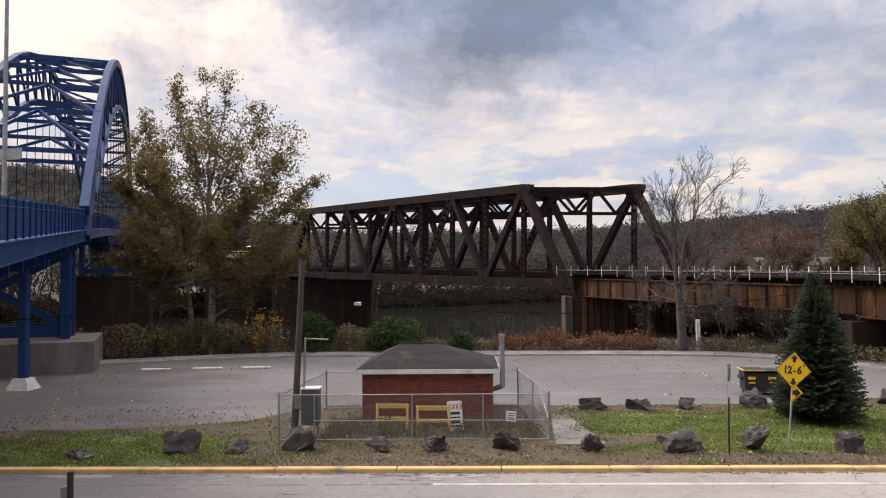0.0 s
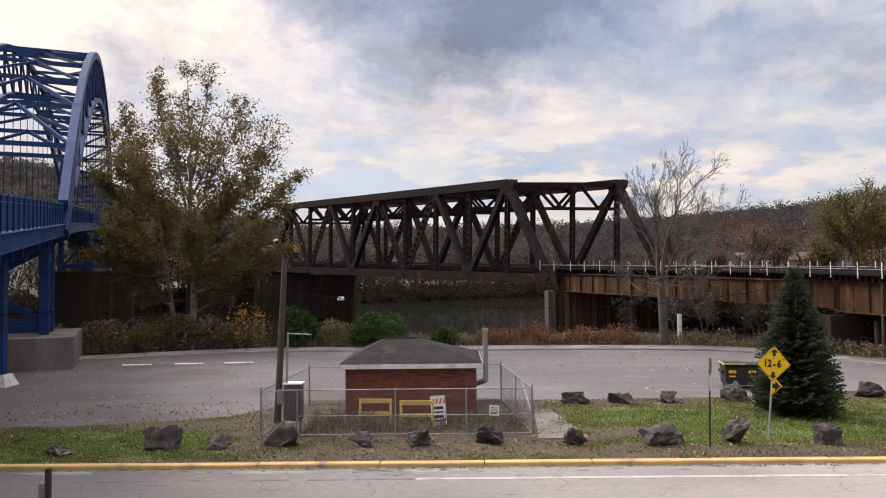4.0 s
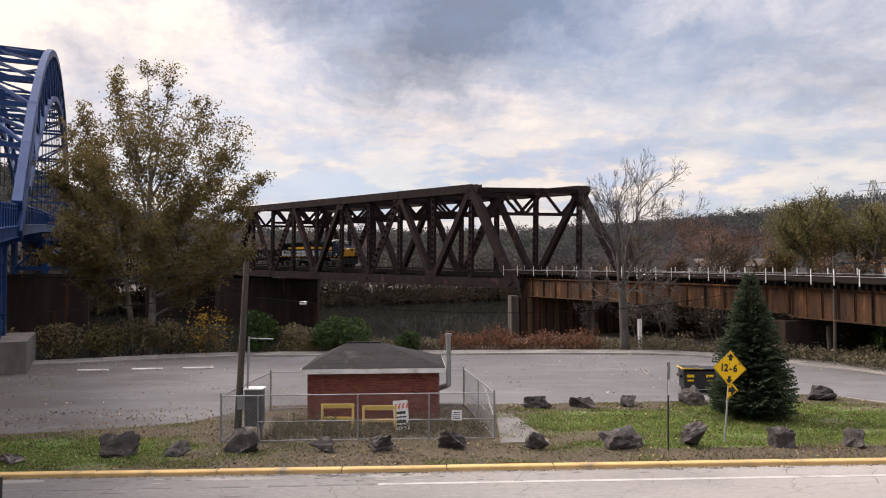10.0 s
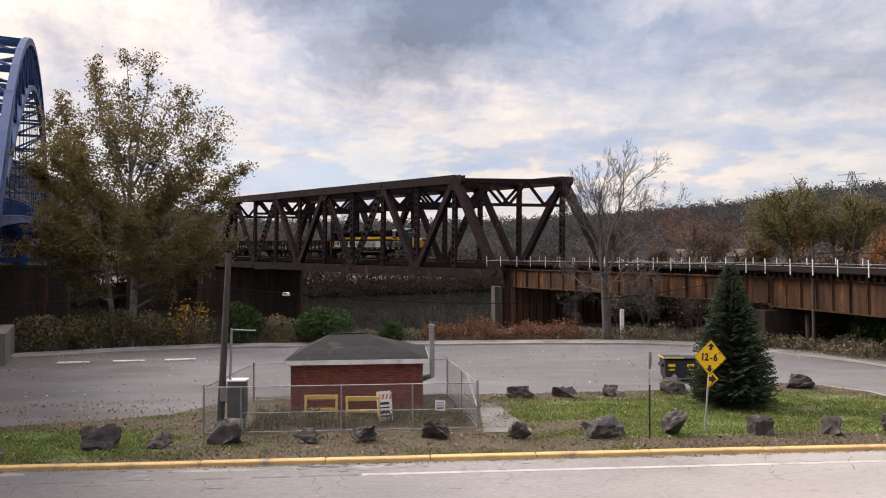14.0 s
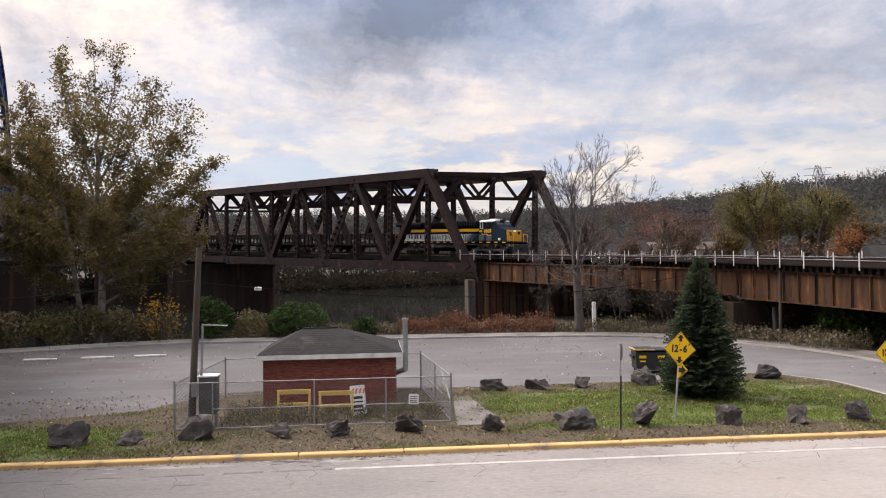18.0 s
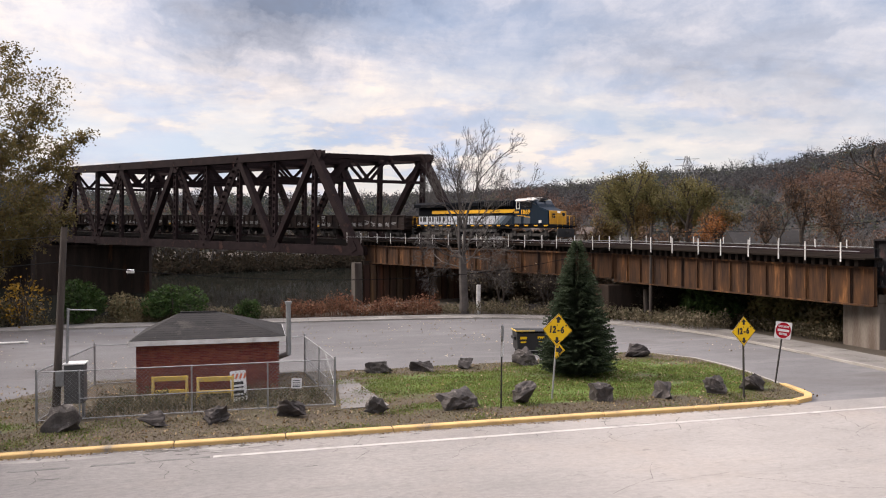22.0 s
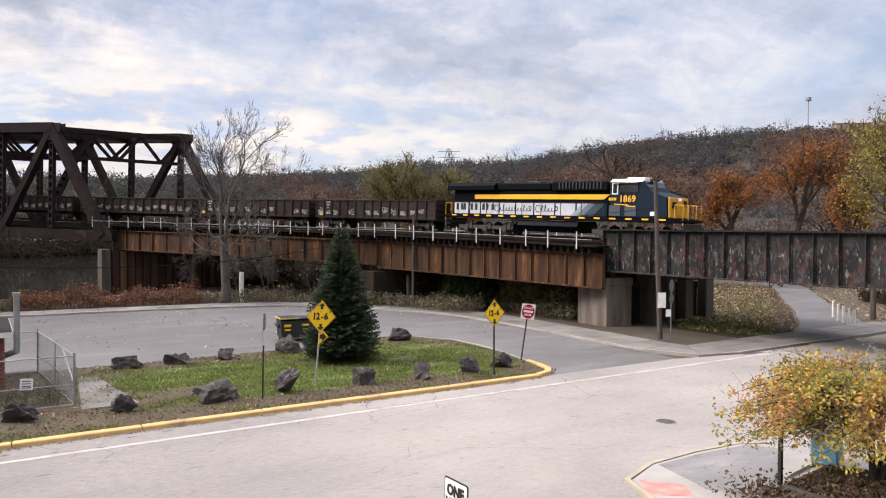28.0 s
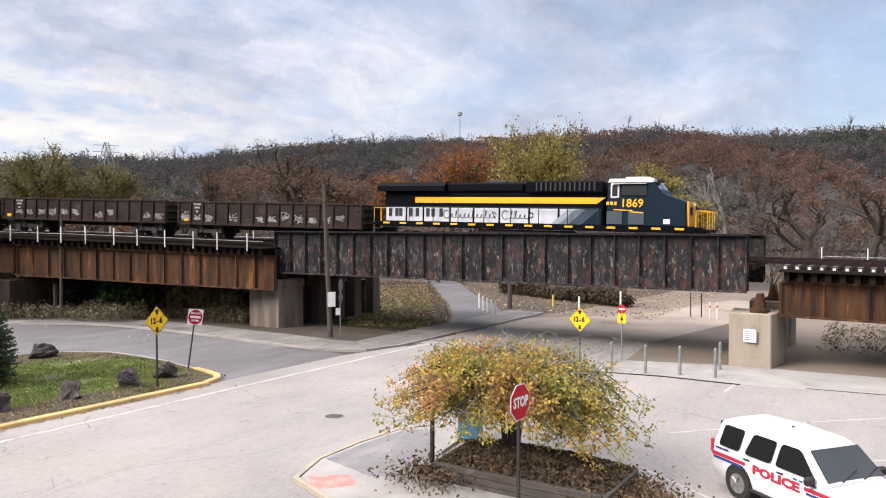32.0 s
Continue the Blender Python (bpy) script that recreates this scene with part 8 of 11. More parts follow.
YELLOW_LEAF = leaf_mat("yellow_leaves", [(0.42, 0.24, 0.025), (0.34, 0.19, 0.02), (0.26, 0.16, 0.03)])
GOLD_LEAF = leaf_mat("golden_leaves", [(0.27, 0.22, 0.055), (0.22, 0.20, 0.055), (0.32, 0.24, 0.055), (0.16, 0.155, 0.05)])
OLIVE_LEAF = leaf_mat("olive_leaves", [(0.1688, 0.1525, 0.0572), (0.135, 0.1318, 0.0506), (0.2025, 0.161, 0.0616), (0.1148, 0.1013, 0.044)])
GOLD_BROWN = leaf_mat("golden_brown_leaves", [(0.19, 0.125, 0.045), (0.15, 0.10, 0.042), (0.22, 0.15, 0.05), (0.11, 0.08, 0.04)])
ORANGE_LEAF = leaf_mat("orange_leaves", [(0.26, 0.095, 0.03), (0.20, 0.08, 0.03), (0.30, 0.13, 0.035), (0.15, 0.07, 0.03)])
BROWN_LEAF = leaf_mat("brown_leaves", [(0.13, 0.075, 0.045), (0.10, 0.06, 0.04), (0.16, 0.095, 0.055), (0.085, 0.06, 0.045)])
SPRUCE_LEAF = leaf_mat("spruce_needles", [(0.050, 0.070, 0.036), (0.068, 0.092, 0.050), (0.036, 0.052, 0.028), (0.10, 0.125, 0.075)], through=0.15, coarse=1.6)
TWIG = mat("grey_twigs", (0.068, 0.053, 0.043), (0.047, 0.038, 0.031), 1.0, 0.95, bump=0)
TWIG_PALE = mat("pale_twigs", (0.26, 0.24, 0.22), (0.18, 0.165, 0.15), 1.0, 0.95, bump=0)
BARE_BARK = mat("pale_grey_bark", (0.105, 0.092, 0.083), (0.062, 0.054, 0.049), 1.0, 0.95, bump=0.2)
SYC_BARK = mat("mottled_bark", (0.30, 0.28, 0.24), (0.14, 0.12, 0.095), 1.2, 0.9, bump=0.3, c3=(0.09, 0.075, 0.06), fine=6)


def sycamore(base, height, seed):
    """Two main stems that divide into leaders, each with side limbs, twigs and sprays of small leaves."""
    rnd = random.Random(seed)
    b = Vector(base)
    root = thing("sycamore_tree", "tall autumn sycamore with thinning olive-brown leaves on the bank", "tree")
    stem, limbs = Soup(), Soup(0.012)
    lean = [Vector((0.35 * u + 0.25 * math.sin(u * 6), 0.3 * math.sin(u * 4), height * 0.62 * u)) for u in [k / 10 for k in range(11)]]
    twin = [Vector((-1.3 - 2.6 * u, 0.5 + 0.8 * u, height * 0.5 * u)) for u in [k / 10 for k in range(11)]]
    for line, r0 in ((lean, 0.40), (twin, 0.30)):
        for k in range(10):
            stem.twig(b + line[k], b + line[k + 1], r0 * (1 - 0.06 * k), r0 * (1 - 0.06 * (k + 1)), 9)
    stem.object("trunk", SYC_BARK, root)
    # leaders: reach to the side, to the back, height of the tip, stem, place on it, fullness
    leaders = [(1.9, 0.5, 0.985, lean, 9, 0.35), (0.0, -1.0, 0.95, lean, 9, 0.55), (-3.7, 1.0, 0.93, lean, 7, 0.7), (5.6, 0.0, 0.85, lean, 7, 0.75), (3.2, 2.5, 0.86, lean, 8, 0.5), (-2.2, -2.5, 0.86, lean, 8, 0.7),
               (8.2, -1.0, 0.69, lean, 6, 1.0), (10.2, 0.5, 0.58, lean, 5, 1.0), (8.6, 2.0, 0.47, lean, 4, 1.1), (9.4, -2.5, 0.33, lean, 3, 1.0), (5.5, -4.5, 0.55, lean, 5, 1.1), (4.6, 4.5, 0.58, lean, 6, 1.0),
               (-6.2, 0.0, 0.80, twin, 10, 0.9), (-7.9, 1.5, 0.74, twin, 9, 1.1), (-8.7, -1.0, 0.60, twin, 8, 1.2), (-8.2, 2.0, 0.46, twin, 6, 1.2), (-8.0, -2.5, 0.33, twin, 5, 1.2), (-6.5, 3.5, 0.66, twin, 8, 1.1), (-5.0, -4.5, 0.62, twin, 9, 1.1), (-4.0, 4.5, 0.50, twin, 6, 1.1),
               (-5.5, -5.0, 0.40, twin, 5, 1.2), (2.0, -5.0, 0.40, lean, 3, 1.2), (-1.5, 5.0, 0.42, lean, 4, 1.1), (5.5, 4.0, 0.36, lean, 3, 1.1), (6.5, 0.5, 0.27, lean, 2, 0.7), (-6.5, 0.5, 0.27, twin, 3, 0.8)]
    P = []
    for dx, dy, v, line, at, full in leaders:
        o = b + line[at]
        e = b + Vector((dx * 1.08, dy * 1.1, height * v))
        L = (e - o).length
        m = o.lerp(e, 0.45) + Vector((rnd.gauss(0, 0.3), rnd.gauss(0, 0.3), -0.06 * L))
        n = 9
        pts = [(o * (1 - u) ** 2 + m * 2 * u * (1 - u) + e * u * u) + Vector((rnd.gauss(0, 0.10), rnd.gauss(0, 0.10), 0)) for u in [k / n for k in range(n + 1)]]
        for k in range(n):
            limbs.twig(pts[k], pts[k + 1], 0.15 * (1 - k / n) + 0.012, 0.15 * (1 - (k + 1) / n) + 0.012, 5)
        axis = (e - o).normalized()
        for k in range(int(30 * full) + 16):
            u = rnd.uniform(0.22, 1.0)
            i = min(int(u * n), n - 1)
            c = pts[i].lerp(pts[i + 1], u * n - i)
            side = Vector((rnd.gauss(0, 1), rnd.gauss(0, 1), rnd.gauss(0.1, 0.7))).normalized()
            d = (side + axis * 0.6 + Vector((0, 0, 0.15))).normalized()
            q = c + d * rnd.uniform(0.8, 3.1) * (1.12 - 0.62 * u)
            limbs.twig(c, q, 0.032, 0.01, 4)
            for j in range(5):
                w = c.lerp(q, rnd.uniform(0.2, 1.0))
                t = w + Vector((rnd.gauss(0, 0.42), rnd.gauss(0, 0.42), rnd.gauss(0.05, 0.38)))
                limbs.twig(w, t, 0.012, 0.008, 3)
                for g in range(int(5 + 8 * full * (1.15 - 0.4 * v))):
                    f = w.lerp(t, rnd.uniform(0.1, 1.2))
                    P.append((f.x + rnd.gauss(0, 0.17), f.y + rnd.gauss(0, 0.17), f.z + rnd.gauss(0, 0.16)))
    limbs.object("branchwork", SYC_BARK, root)
    # fuller foliage in the lower half
    for k in range(2300):
        a, v = rnd.uniform(0, 6.283), rnd.uniform(0.27, 0.76)
        R = (9.4 + 0.9 * math.cos(a)) * (0.62 + 0.38 * math.sin(min(1, v / 0.42) * 1.571)) * rnd.random() ** 0.5
        c = b + Vector((R * math.cos(a), R * 0.75 * math.sin(a), height * v))
        if noise.noise(c * 0.30) < -0.02 + 0.35 * max(0, v - 0.42):
            continue
        for g in range(20):
            P.append((c.x + rnd.gauss(0, 0.42), c.y + rnd.gauss(0, 0.42), c.z + rnd.gauss(0, 0.36)))
    P = np.array(P)
    rng = np.random.default_rng(seed)
    leaf_cloud("crown", SYC_LEAF, P, rng.normal(size=P.shape), rng.uniform(0.08, 0.17, len(P)), seed + 50, root)
    return root


def spruce(base, height, width, seed):
    rnd = random.Random(seed)
    root = thing("spruce_tree", "dense dark green spruce standing on the lawn", "tree")
    s = Soup()
    b = Vector(base)
    s.twig(b, b + Vector((0, 0, height * 0.97)), 0.13, 0.02, 8)
    s.object("trunk", BARK, root)
    s, w = Soup(), Soup()
    z = 0.25
    while z < height - 0.15:
        f = 1 - z / height
        rad = width / 2 * (f ** 0.82) * (0.72 + 0.28 * min(1, z / 0.8))
        n = int(12 + 30 * f)
        for k in range(n):
            a = rnd.uniform(0, 6.283)
            L = rad * rnd.uniform(0.78, 1.12)
            p0 = b + Vector((0, 0, z))
            d = Vector((math.cos(a), math.sin(a), 0.0))
            steps = max(3, int(L / 0.11))
            for j in range(1, steps + 1):
                u = j / steps
                p = p0 + d * L * u + Vector((0, 0, -0.10 * L * u + 0.16 * L * u * u + rnd.gauss(0, 0.03)))
                side = Vector((-d.y, d.x, 0))
                wd = 0.34 * (1.2 - u) * min(1, L) + 0.06
                for q in (-1, 1):
                    i = len(s.v)
                    tip = p + side * q * wd + d * 0.16 + Vector((0, 0, rnd.uniform(-0.07, 0.03)))
                    s.v += [p - d * 0.05, p + d * 0.07, tip]
                    s.f.append((i, i + 1, i + 2))
                i = len(s.v)
                s.v += [p, p + d * 0.14 + side * 0.03, p + d * 0.1 + Vector((0, 0, 0.08))]
                s.f.append((i, i + 1, i + 2))
        z += 0.10 + 0.03 * f
    s.object("crown", SPRUCE_LEAF, root)
    return root


def bush(name, label, base, w, h, seed, leaf, n, size, twigs=True, group="", flat=1.0):
    rnd = random.Random(seed)
    root = thing(name, label, "shrub", group)
    s, t = Soup(), Soup()
    b = Vector(base)
    for k in range(22):
        a, q = rnd.uniform(0, 6.283), rnd.uniform(0.2, 1)
        e = b + Vector((math.cos(a) * w / 2 * q * 0.85, math.sin(a) * w / 2 * q * 0.85 * flat, h * math.sqrt(max(0, 1 - q * q * 0.8)) * rnd.uniform(0.8, 1.05)))
        m = b.lerp(e, 0.5) + Vector((0, 0, h * 0.1))
        t.twig(b + Vector((rnd.gauss(0, w * 0.06), rnd.gauss(0, w * 0.06), -0.1)), m, 0.03, 0.02, 4)
        t.twig(m, e, 0.02, 0.008, 3)
    t.object("stem", TWIG, root)
    lobes = [(rnd.uniform(0, 6.283), rnd.uniform(0.2, 0.75), rnd.uniform(0.25, 0.5)) for k in range(9)]
    for k in range(n):
        a0, q0, r0 = lobes[rnd.randrange(9)]
        c = Vector((math.cos(a0) * q0 * w / 2, math.sin(a0) * q0 * w / 2 * flat, h * (0.62 - 0.3 * q0)))
        d = Vector((rnd.gauss(0, 1), rnd.gauss(0, 1), rnd.gauss(0, 1))).normalized() * rnd.uniform(0.55, 1.0) ** 0.4
        p = b + c + Vector((d.x * r0 * w * 0.6, d.y * r0 * w * 0.6 * flat, d.z * r0 * h * 0.95))
        if p.z < b.z:
            p.z = b.z + rnd.uniform(0, 0.2)
        s.leaf(p, size * rnd.uniform(0.6, 1.3), rnd)
    s.object("foliage", leaf, root)
    return root


def brush_band(name, label, pts, depth, h, seed, leaf, per_m, size, kind="stuff"):
    """A band of weeds and brush along a line."""
    rnd = random.Random(seed)
    s = Soup()
    P = [Vector(p) for p in pts]
    for a, b in zip(P, P[1:]):
        L = (b - a).length
        side = Vector((-(b - a).y, (b - a).x)).normalized()
        for k in range(int(L * per_m)):
            q = a.lerp(b, rnd.random()) + side * rnd.random() * depth
            hh = h * (0.45 + 0.75 * max(0, 0.5 + noise.noise(Vector((q.x * 0.35, q.y * 0.35, seed)))))
            base = Vector((q.x, q.y, ground_z(q.x, q.y) + 0.05))
            top = base + Vector((rnd.gauss(0, 0.16), rnd.gauss(0, 0.16), hh * rnd.uniform(0.5, 1.0)))
            s.twig(base, top, 0.012, 0.004, 3)
            for j in range(4):
                s.leaf(base.lerp(top, rnd.uniform(0.3, 1.02)) + Vector((rnd.gauss(0, 0.1), rnd.gauss(0, 0.1), 0)), size * rnd.uniform(0.5, 1.2), rnd)
    ob = s.object(name, leaf)
    return tagged(ob, label, "undergrowth", kind=kind)


def forked_tree(base, height, width, seed):
    """A short stout trunk that forks into steep leaders, with drooping side limbs and fine twigs."""
    rnd = random.Random(seed)
    soup, stem, tips = Soup(0.0125), Soup(), []
    fork = Vector((-0.1, 0, 4.6))
    stem.twig(Vector((0, 0, 0)), Vector((0.05, 0, 1.2)), 0.5, 0.4, 10)
    stem.twig(Vector((0.05, 0, 1.2)), fork, 0.4, 0.33, 10)
    for k in range(5):
        a = 6.283 * k / 5 + rnd.uniform(-0.3, 0.3)
        d = Vector((0.42 * math.cos(a), 0.42 * math.sin(a), 1)).normalized()
        grow(soup, tips, fork - Vector((0, 0, 0.15 + 0.12 * k)), d, rnd.uniform(3.2, 4.2), rnd.uniform(0.085, 0.13), 6, rnd, 0.62, 0.12, (1, 1), 6, 0.70)
    for k in range(9):
        a = 2.4 * k
        d = Vector((math.cos(a), math.sin(a), rnd.uniform(-0.15, 0.35))).normalized()
        grow(soup, tips, Vector((0, 0, 3.5 + 0.25 * k)), d, rnd.uniform(1.9, 2.7), 0.06, 5, rnd, 0.8, -0.03, (1, 1), 5, 0.74)
    fit_tree([soup, stem], tips, Vector(base), height, width)
    root = thing("bare_tree", "leafless grey tree beside the railway span", "tree", "bare trees")
    stem.object("trunk", BARE_BARK, root)
    soup.object("branchwork", BARE_BARK, root)


def build_plants():
    sycamore((-23.6, 72.5, -0.6), 30.2, 4)
    forked_tree((22.1, 66.6, -0.1), 18.6, 12.4, 9)
    spruce((18.75, 33.6, 0.1), 7.0, 4.3, 2)
    bush("green_bush", "round dark green shrub on the river bank", (-4.2, 68.4, -0.1), 5.6, 3.6, 5, BUSH_GREEN, 3600, 0.17, group="green bushes")
    bush("green_bush", "tall feathery green shrub on the river bank", (-12.2, 69.0, -0.1), 4.6, 4.4, 6, BUSH_GREEN, 2600, 0.17, group="green bushes")
    bush("green_bush", "small green shrub by the lot edge", (1.8, 68.0, -0.1), 2.6, 2.4, 7, BUSH_GREEN, 1200, 0.14, group="green bushes")
    bush("yellow_sapling", "sparse golden yellow sapling on the bank", (-16.2, 67.6, -0.1), 4.6, 5.0, 8, YELLOW_LEAF, 380, 0.15)
    bush("ivy_bush", "dense olive green bushes under the railway span", (43.0, 47.0, 0.0), 8.0, 4.2, 12, OLIVE_LEAF, 4600, 0.17, group="span bushes", flat=0.7)
    bush("ivy_bush", "dense olive green bushes under the railway span", (40.8, 53.0, 0.0), 7.5, 4.0, 13, BUSH_GREEN, 4200, 0.17, group="span bushes", flat=0.8)
    bush("ivy_bush", "dark brush under the railway span", (44.0, 43.0, 0.0), 5.6, 3.4, 14, BUSH_DARK, 3400, 0.16, group="span bushes", flat=0.8)
    for k, (x, y, w, h, m) in enumerate(((-33.0, 64.0, 4.0, 3.0, BUSH_DARK), (-29.5, 66.0, 4.5, 3.6, BUSH_DARK), (-27.0, 68.5, 5.0, 3.2, OLIVE_LEAF), (-24.0, 70.5, 5.0, 3.6, BUSH_DARK), (-20.5, 69.8, 4.6, 3.4, BUSH_DARK), (-18.0, 71.0, 5.0, 3.0, BUSH_DRY), (-9.0, 70.5, 5.0, 2.8, BUSH_DARK), (-38.0, 63.0, 5.0, 3.0, BUSH_DARK))):
        bush("bank_bush", "dark tangled shrub on the river bank", (x, y, -0.15), w, h, 40 + k, m, 1700, 0.15, group="bank bushes")
    edge = [(p.x, p.y) for p in KERB_FAR]
    shift = lambda lo, hi, d: [(x, y + d) for x, y in edge if lo < x < hi and y > 45]
    brush_band("bank_weeds", "dry weeds and brown brush along the bank", shift(-34, -5, 3.2), 3.5, 2.0, 21, BUSH_DARK, 110, 0.12)
    brush_band("bank_weeds", "tangled grey-green weeds along the bank", shift(-34, -2, 3.4), 3.0, 1.7, 22, BUSH_DRY, 90, 0.10)
    brush_band("reeds", "rust red dry knotweed along the bank", shift(5, 20, 3.2), 3.0, 2.2, 23, BUSH_RED, 90, 0.14)
    brush_band("reeds", "pale dry grass along the bank", shift(-8, 7, 3.2), 2.6, 1.4, 24, BUSH_DRY, 90, 0.14)
    brush_band("bank_weeds", "grey-brown brush below the railway span", shift(19, 36, 3.0), 4.0, 1.6, 25, BUSH_DRY, 70, 0.13)
    brush_band("bank_weeds", "dry brush below the railway span", [(40.6, 40.5), (40.2, 51), (37, 60)], -3.0, 1.2, 26, BUSH_DRY, 60, 0.12)
    brush_band("fence_weeds", "dry weeds along the fence foot", [(-3.6, 30.0), (5.8, 30.0)], 3.0, 0.85, 27, BUSH_DRY, 120, 0.05)
    brush_band("fence_weeds", "green weeds along the fence foot", [(-3.4, 30.1), (5.6, 30.1)], 2.6, 0.95, 28, WEED_GREEN, 45, 0.055)
    brush_band("verge_weeds", "dry grass beyond the street pier", [(50.5, -30), (50, 3.5)], -14.0, 0.6, 29, BUSH_DRY, 60, 0.10)
    brush_band("trail_weeds", "leafy dry weeds beside the trail", [(55, 38.5), (70, 52), (84, 62)], 9.0, 1.0, 30, BUSH_DRY, 70, 0.16)
    back = [beside(S_TRUSS + k, -13.0) for k in (6, 16, 26, 36, 46, 54)]
    brush_band("bank_weeds", "dense dark brown brush behind the railway span", [(p.x, p.y) for p in back], -7.0, 4.6, 31, BANK_BROWN, 150, 0.24)
    brush_band("trail_weeds", "dark vines and brush along the low wall", [(77.3, 38.6), (68.3, 21.0)], 1.6, 2.4, 33, BANK_BROWN, 170, 0.16)
    for k, (x, y, h, w) in enumerate(((27.0, 69.5, 5.5, 4.5), (30.5, 66.0, 4.5, 4.0), (34.0, 62.5, 3.8, 4.2), (37.0, 58.5, 3.2, 3.4), (25.0, 72.0, 5.0, 4.0))):
        tree("bare_shrub", "bare branching brush with a few dry leaves", (x, y, -0.1), h, w, 60 + k, BUSH_DRY, 160, 0.13, TWIG, trunks=3, depth=4, spread=0.8, clear=0.05, group="bare shrubs")


# ---- woods and hills ----
SKYLINE = [(-60, 0.12), (-45, 0.135), (-31, 0.138), (-25, 0.118), (-20, 0.088), (-12, 0.066), (0, 0.065), (10, 0.068), (18, 0.074), (24, 0.079), (30, 0.092), (37, 0.097), (45, 0.112), (51, 0.124), (62, 0.128), (73, 0.136), (81, 0.124), (89, 0.121), (105, 0.12), (130, 0.09)]


def ridge(az):
    for (a, u), (b, v) in zip(SKYLINE, SKYLINE[1:]):
        if a <= az <= b:
            return u + (v - u) * (az - a) / (b - a)
    return 0.09


def hill_z(az, r):
    """The hill's ground: rises from its foot to the ridge, then on a little."""
    foot, top = 330.0, 640.0
    h = ridge(az) * top + 6.8 - 9.0
    u = (r - foot) / (top - foot)
    u = min(max(u, 0), 1.15)
    return 1.0 + h * (u * u * (3 - 2 * min(u, 1))) * (1 + 0.06 * noise.noise(Vector((az * 0.12, r * 0.01, 0))))


def polar(az, r):
    return Vector((2.9 + r * math.sin(radians(az)), -0.9 + r * math.cos(radians(az)), 0))


# crown colours greyed and blued: distance haze is put into them
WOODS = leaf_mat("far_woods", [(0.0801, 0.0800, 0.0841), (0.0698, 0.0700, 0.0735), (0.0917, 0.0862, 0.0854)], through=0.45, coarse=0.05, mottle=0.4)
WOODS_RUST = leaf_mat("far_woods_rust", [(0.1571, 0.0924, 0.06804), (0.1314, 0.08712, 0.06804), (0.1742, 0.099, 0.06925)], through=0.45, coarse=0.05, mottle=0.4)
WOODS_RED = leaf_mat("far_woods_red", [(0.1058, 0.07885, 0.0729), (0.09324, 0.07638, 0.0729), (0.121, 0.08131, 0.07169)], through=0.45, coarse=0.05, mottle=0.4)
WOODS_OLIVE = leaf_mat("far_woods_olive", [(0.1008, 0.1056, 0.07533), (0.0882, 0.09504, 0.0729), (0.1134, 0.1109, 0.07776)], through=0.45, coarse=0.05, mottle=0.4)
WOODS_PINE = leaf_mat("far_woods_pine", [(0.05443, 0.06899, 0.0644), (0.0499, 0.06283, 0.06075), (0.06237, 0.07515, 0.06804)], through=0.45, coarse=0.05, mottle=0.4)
WOODS_FLOOR = mat("woods_floor", (0.024, 0.022, 0.022), (0.03, 0.026, 0.024), 0.05, 1.0, bump=0.3, c3=(0.10, 0.075, 0.06), fine=30)


BELT_TWIG = mat("belt_twigs", (0.10, 0.082, 0.07), (0.075, 0.062, 0.054), 0.3, 0.95, bump=0)
DARK_BARK = mat("dark_far_bark", (0.042, 0.034, 0.029), (0.03, 0.025, 0.022), 1.0, 0.95, bump=0)
FAR_BARK = mat("grey_far_bark", (0.040, 0.037, 0.036), (0.03, 0.028, 0.028), 0.2, 0.95, bump=0)
BANK_BRUSH = leaf_mat("far_bank_brush", [(0.034, 0.029, 0.020), (0.042, 0.031, 0.022), (0.029, 0.028, 0.019), (0.052, 0.035, 0.023)], rough=1.0, through=0.45, coarse=0.1)


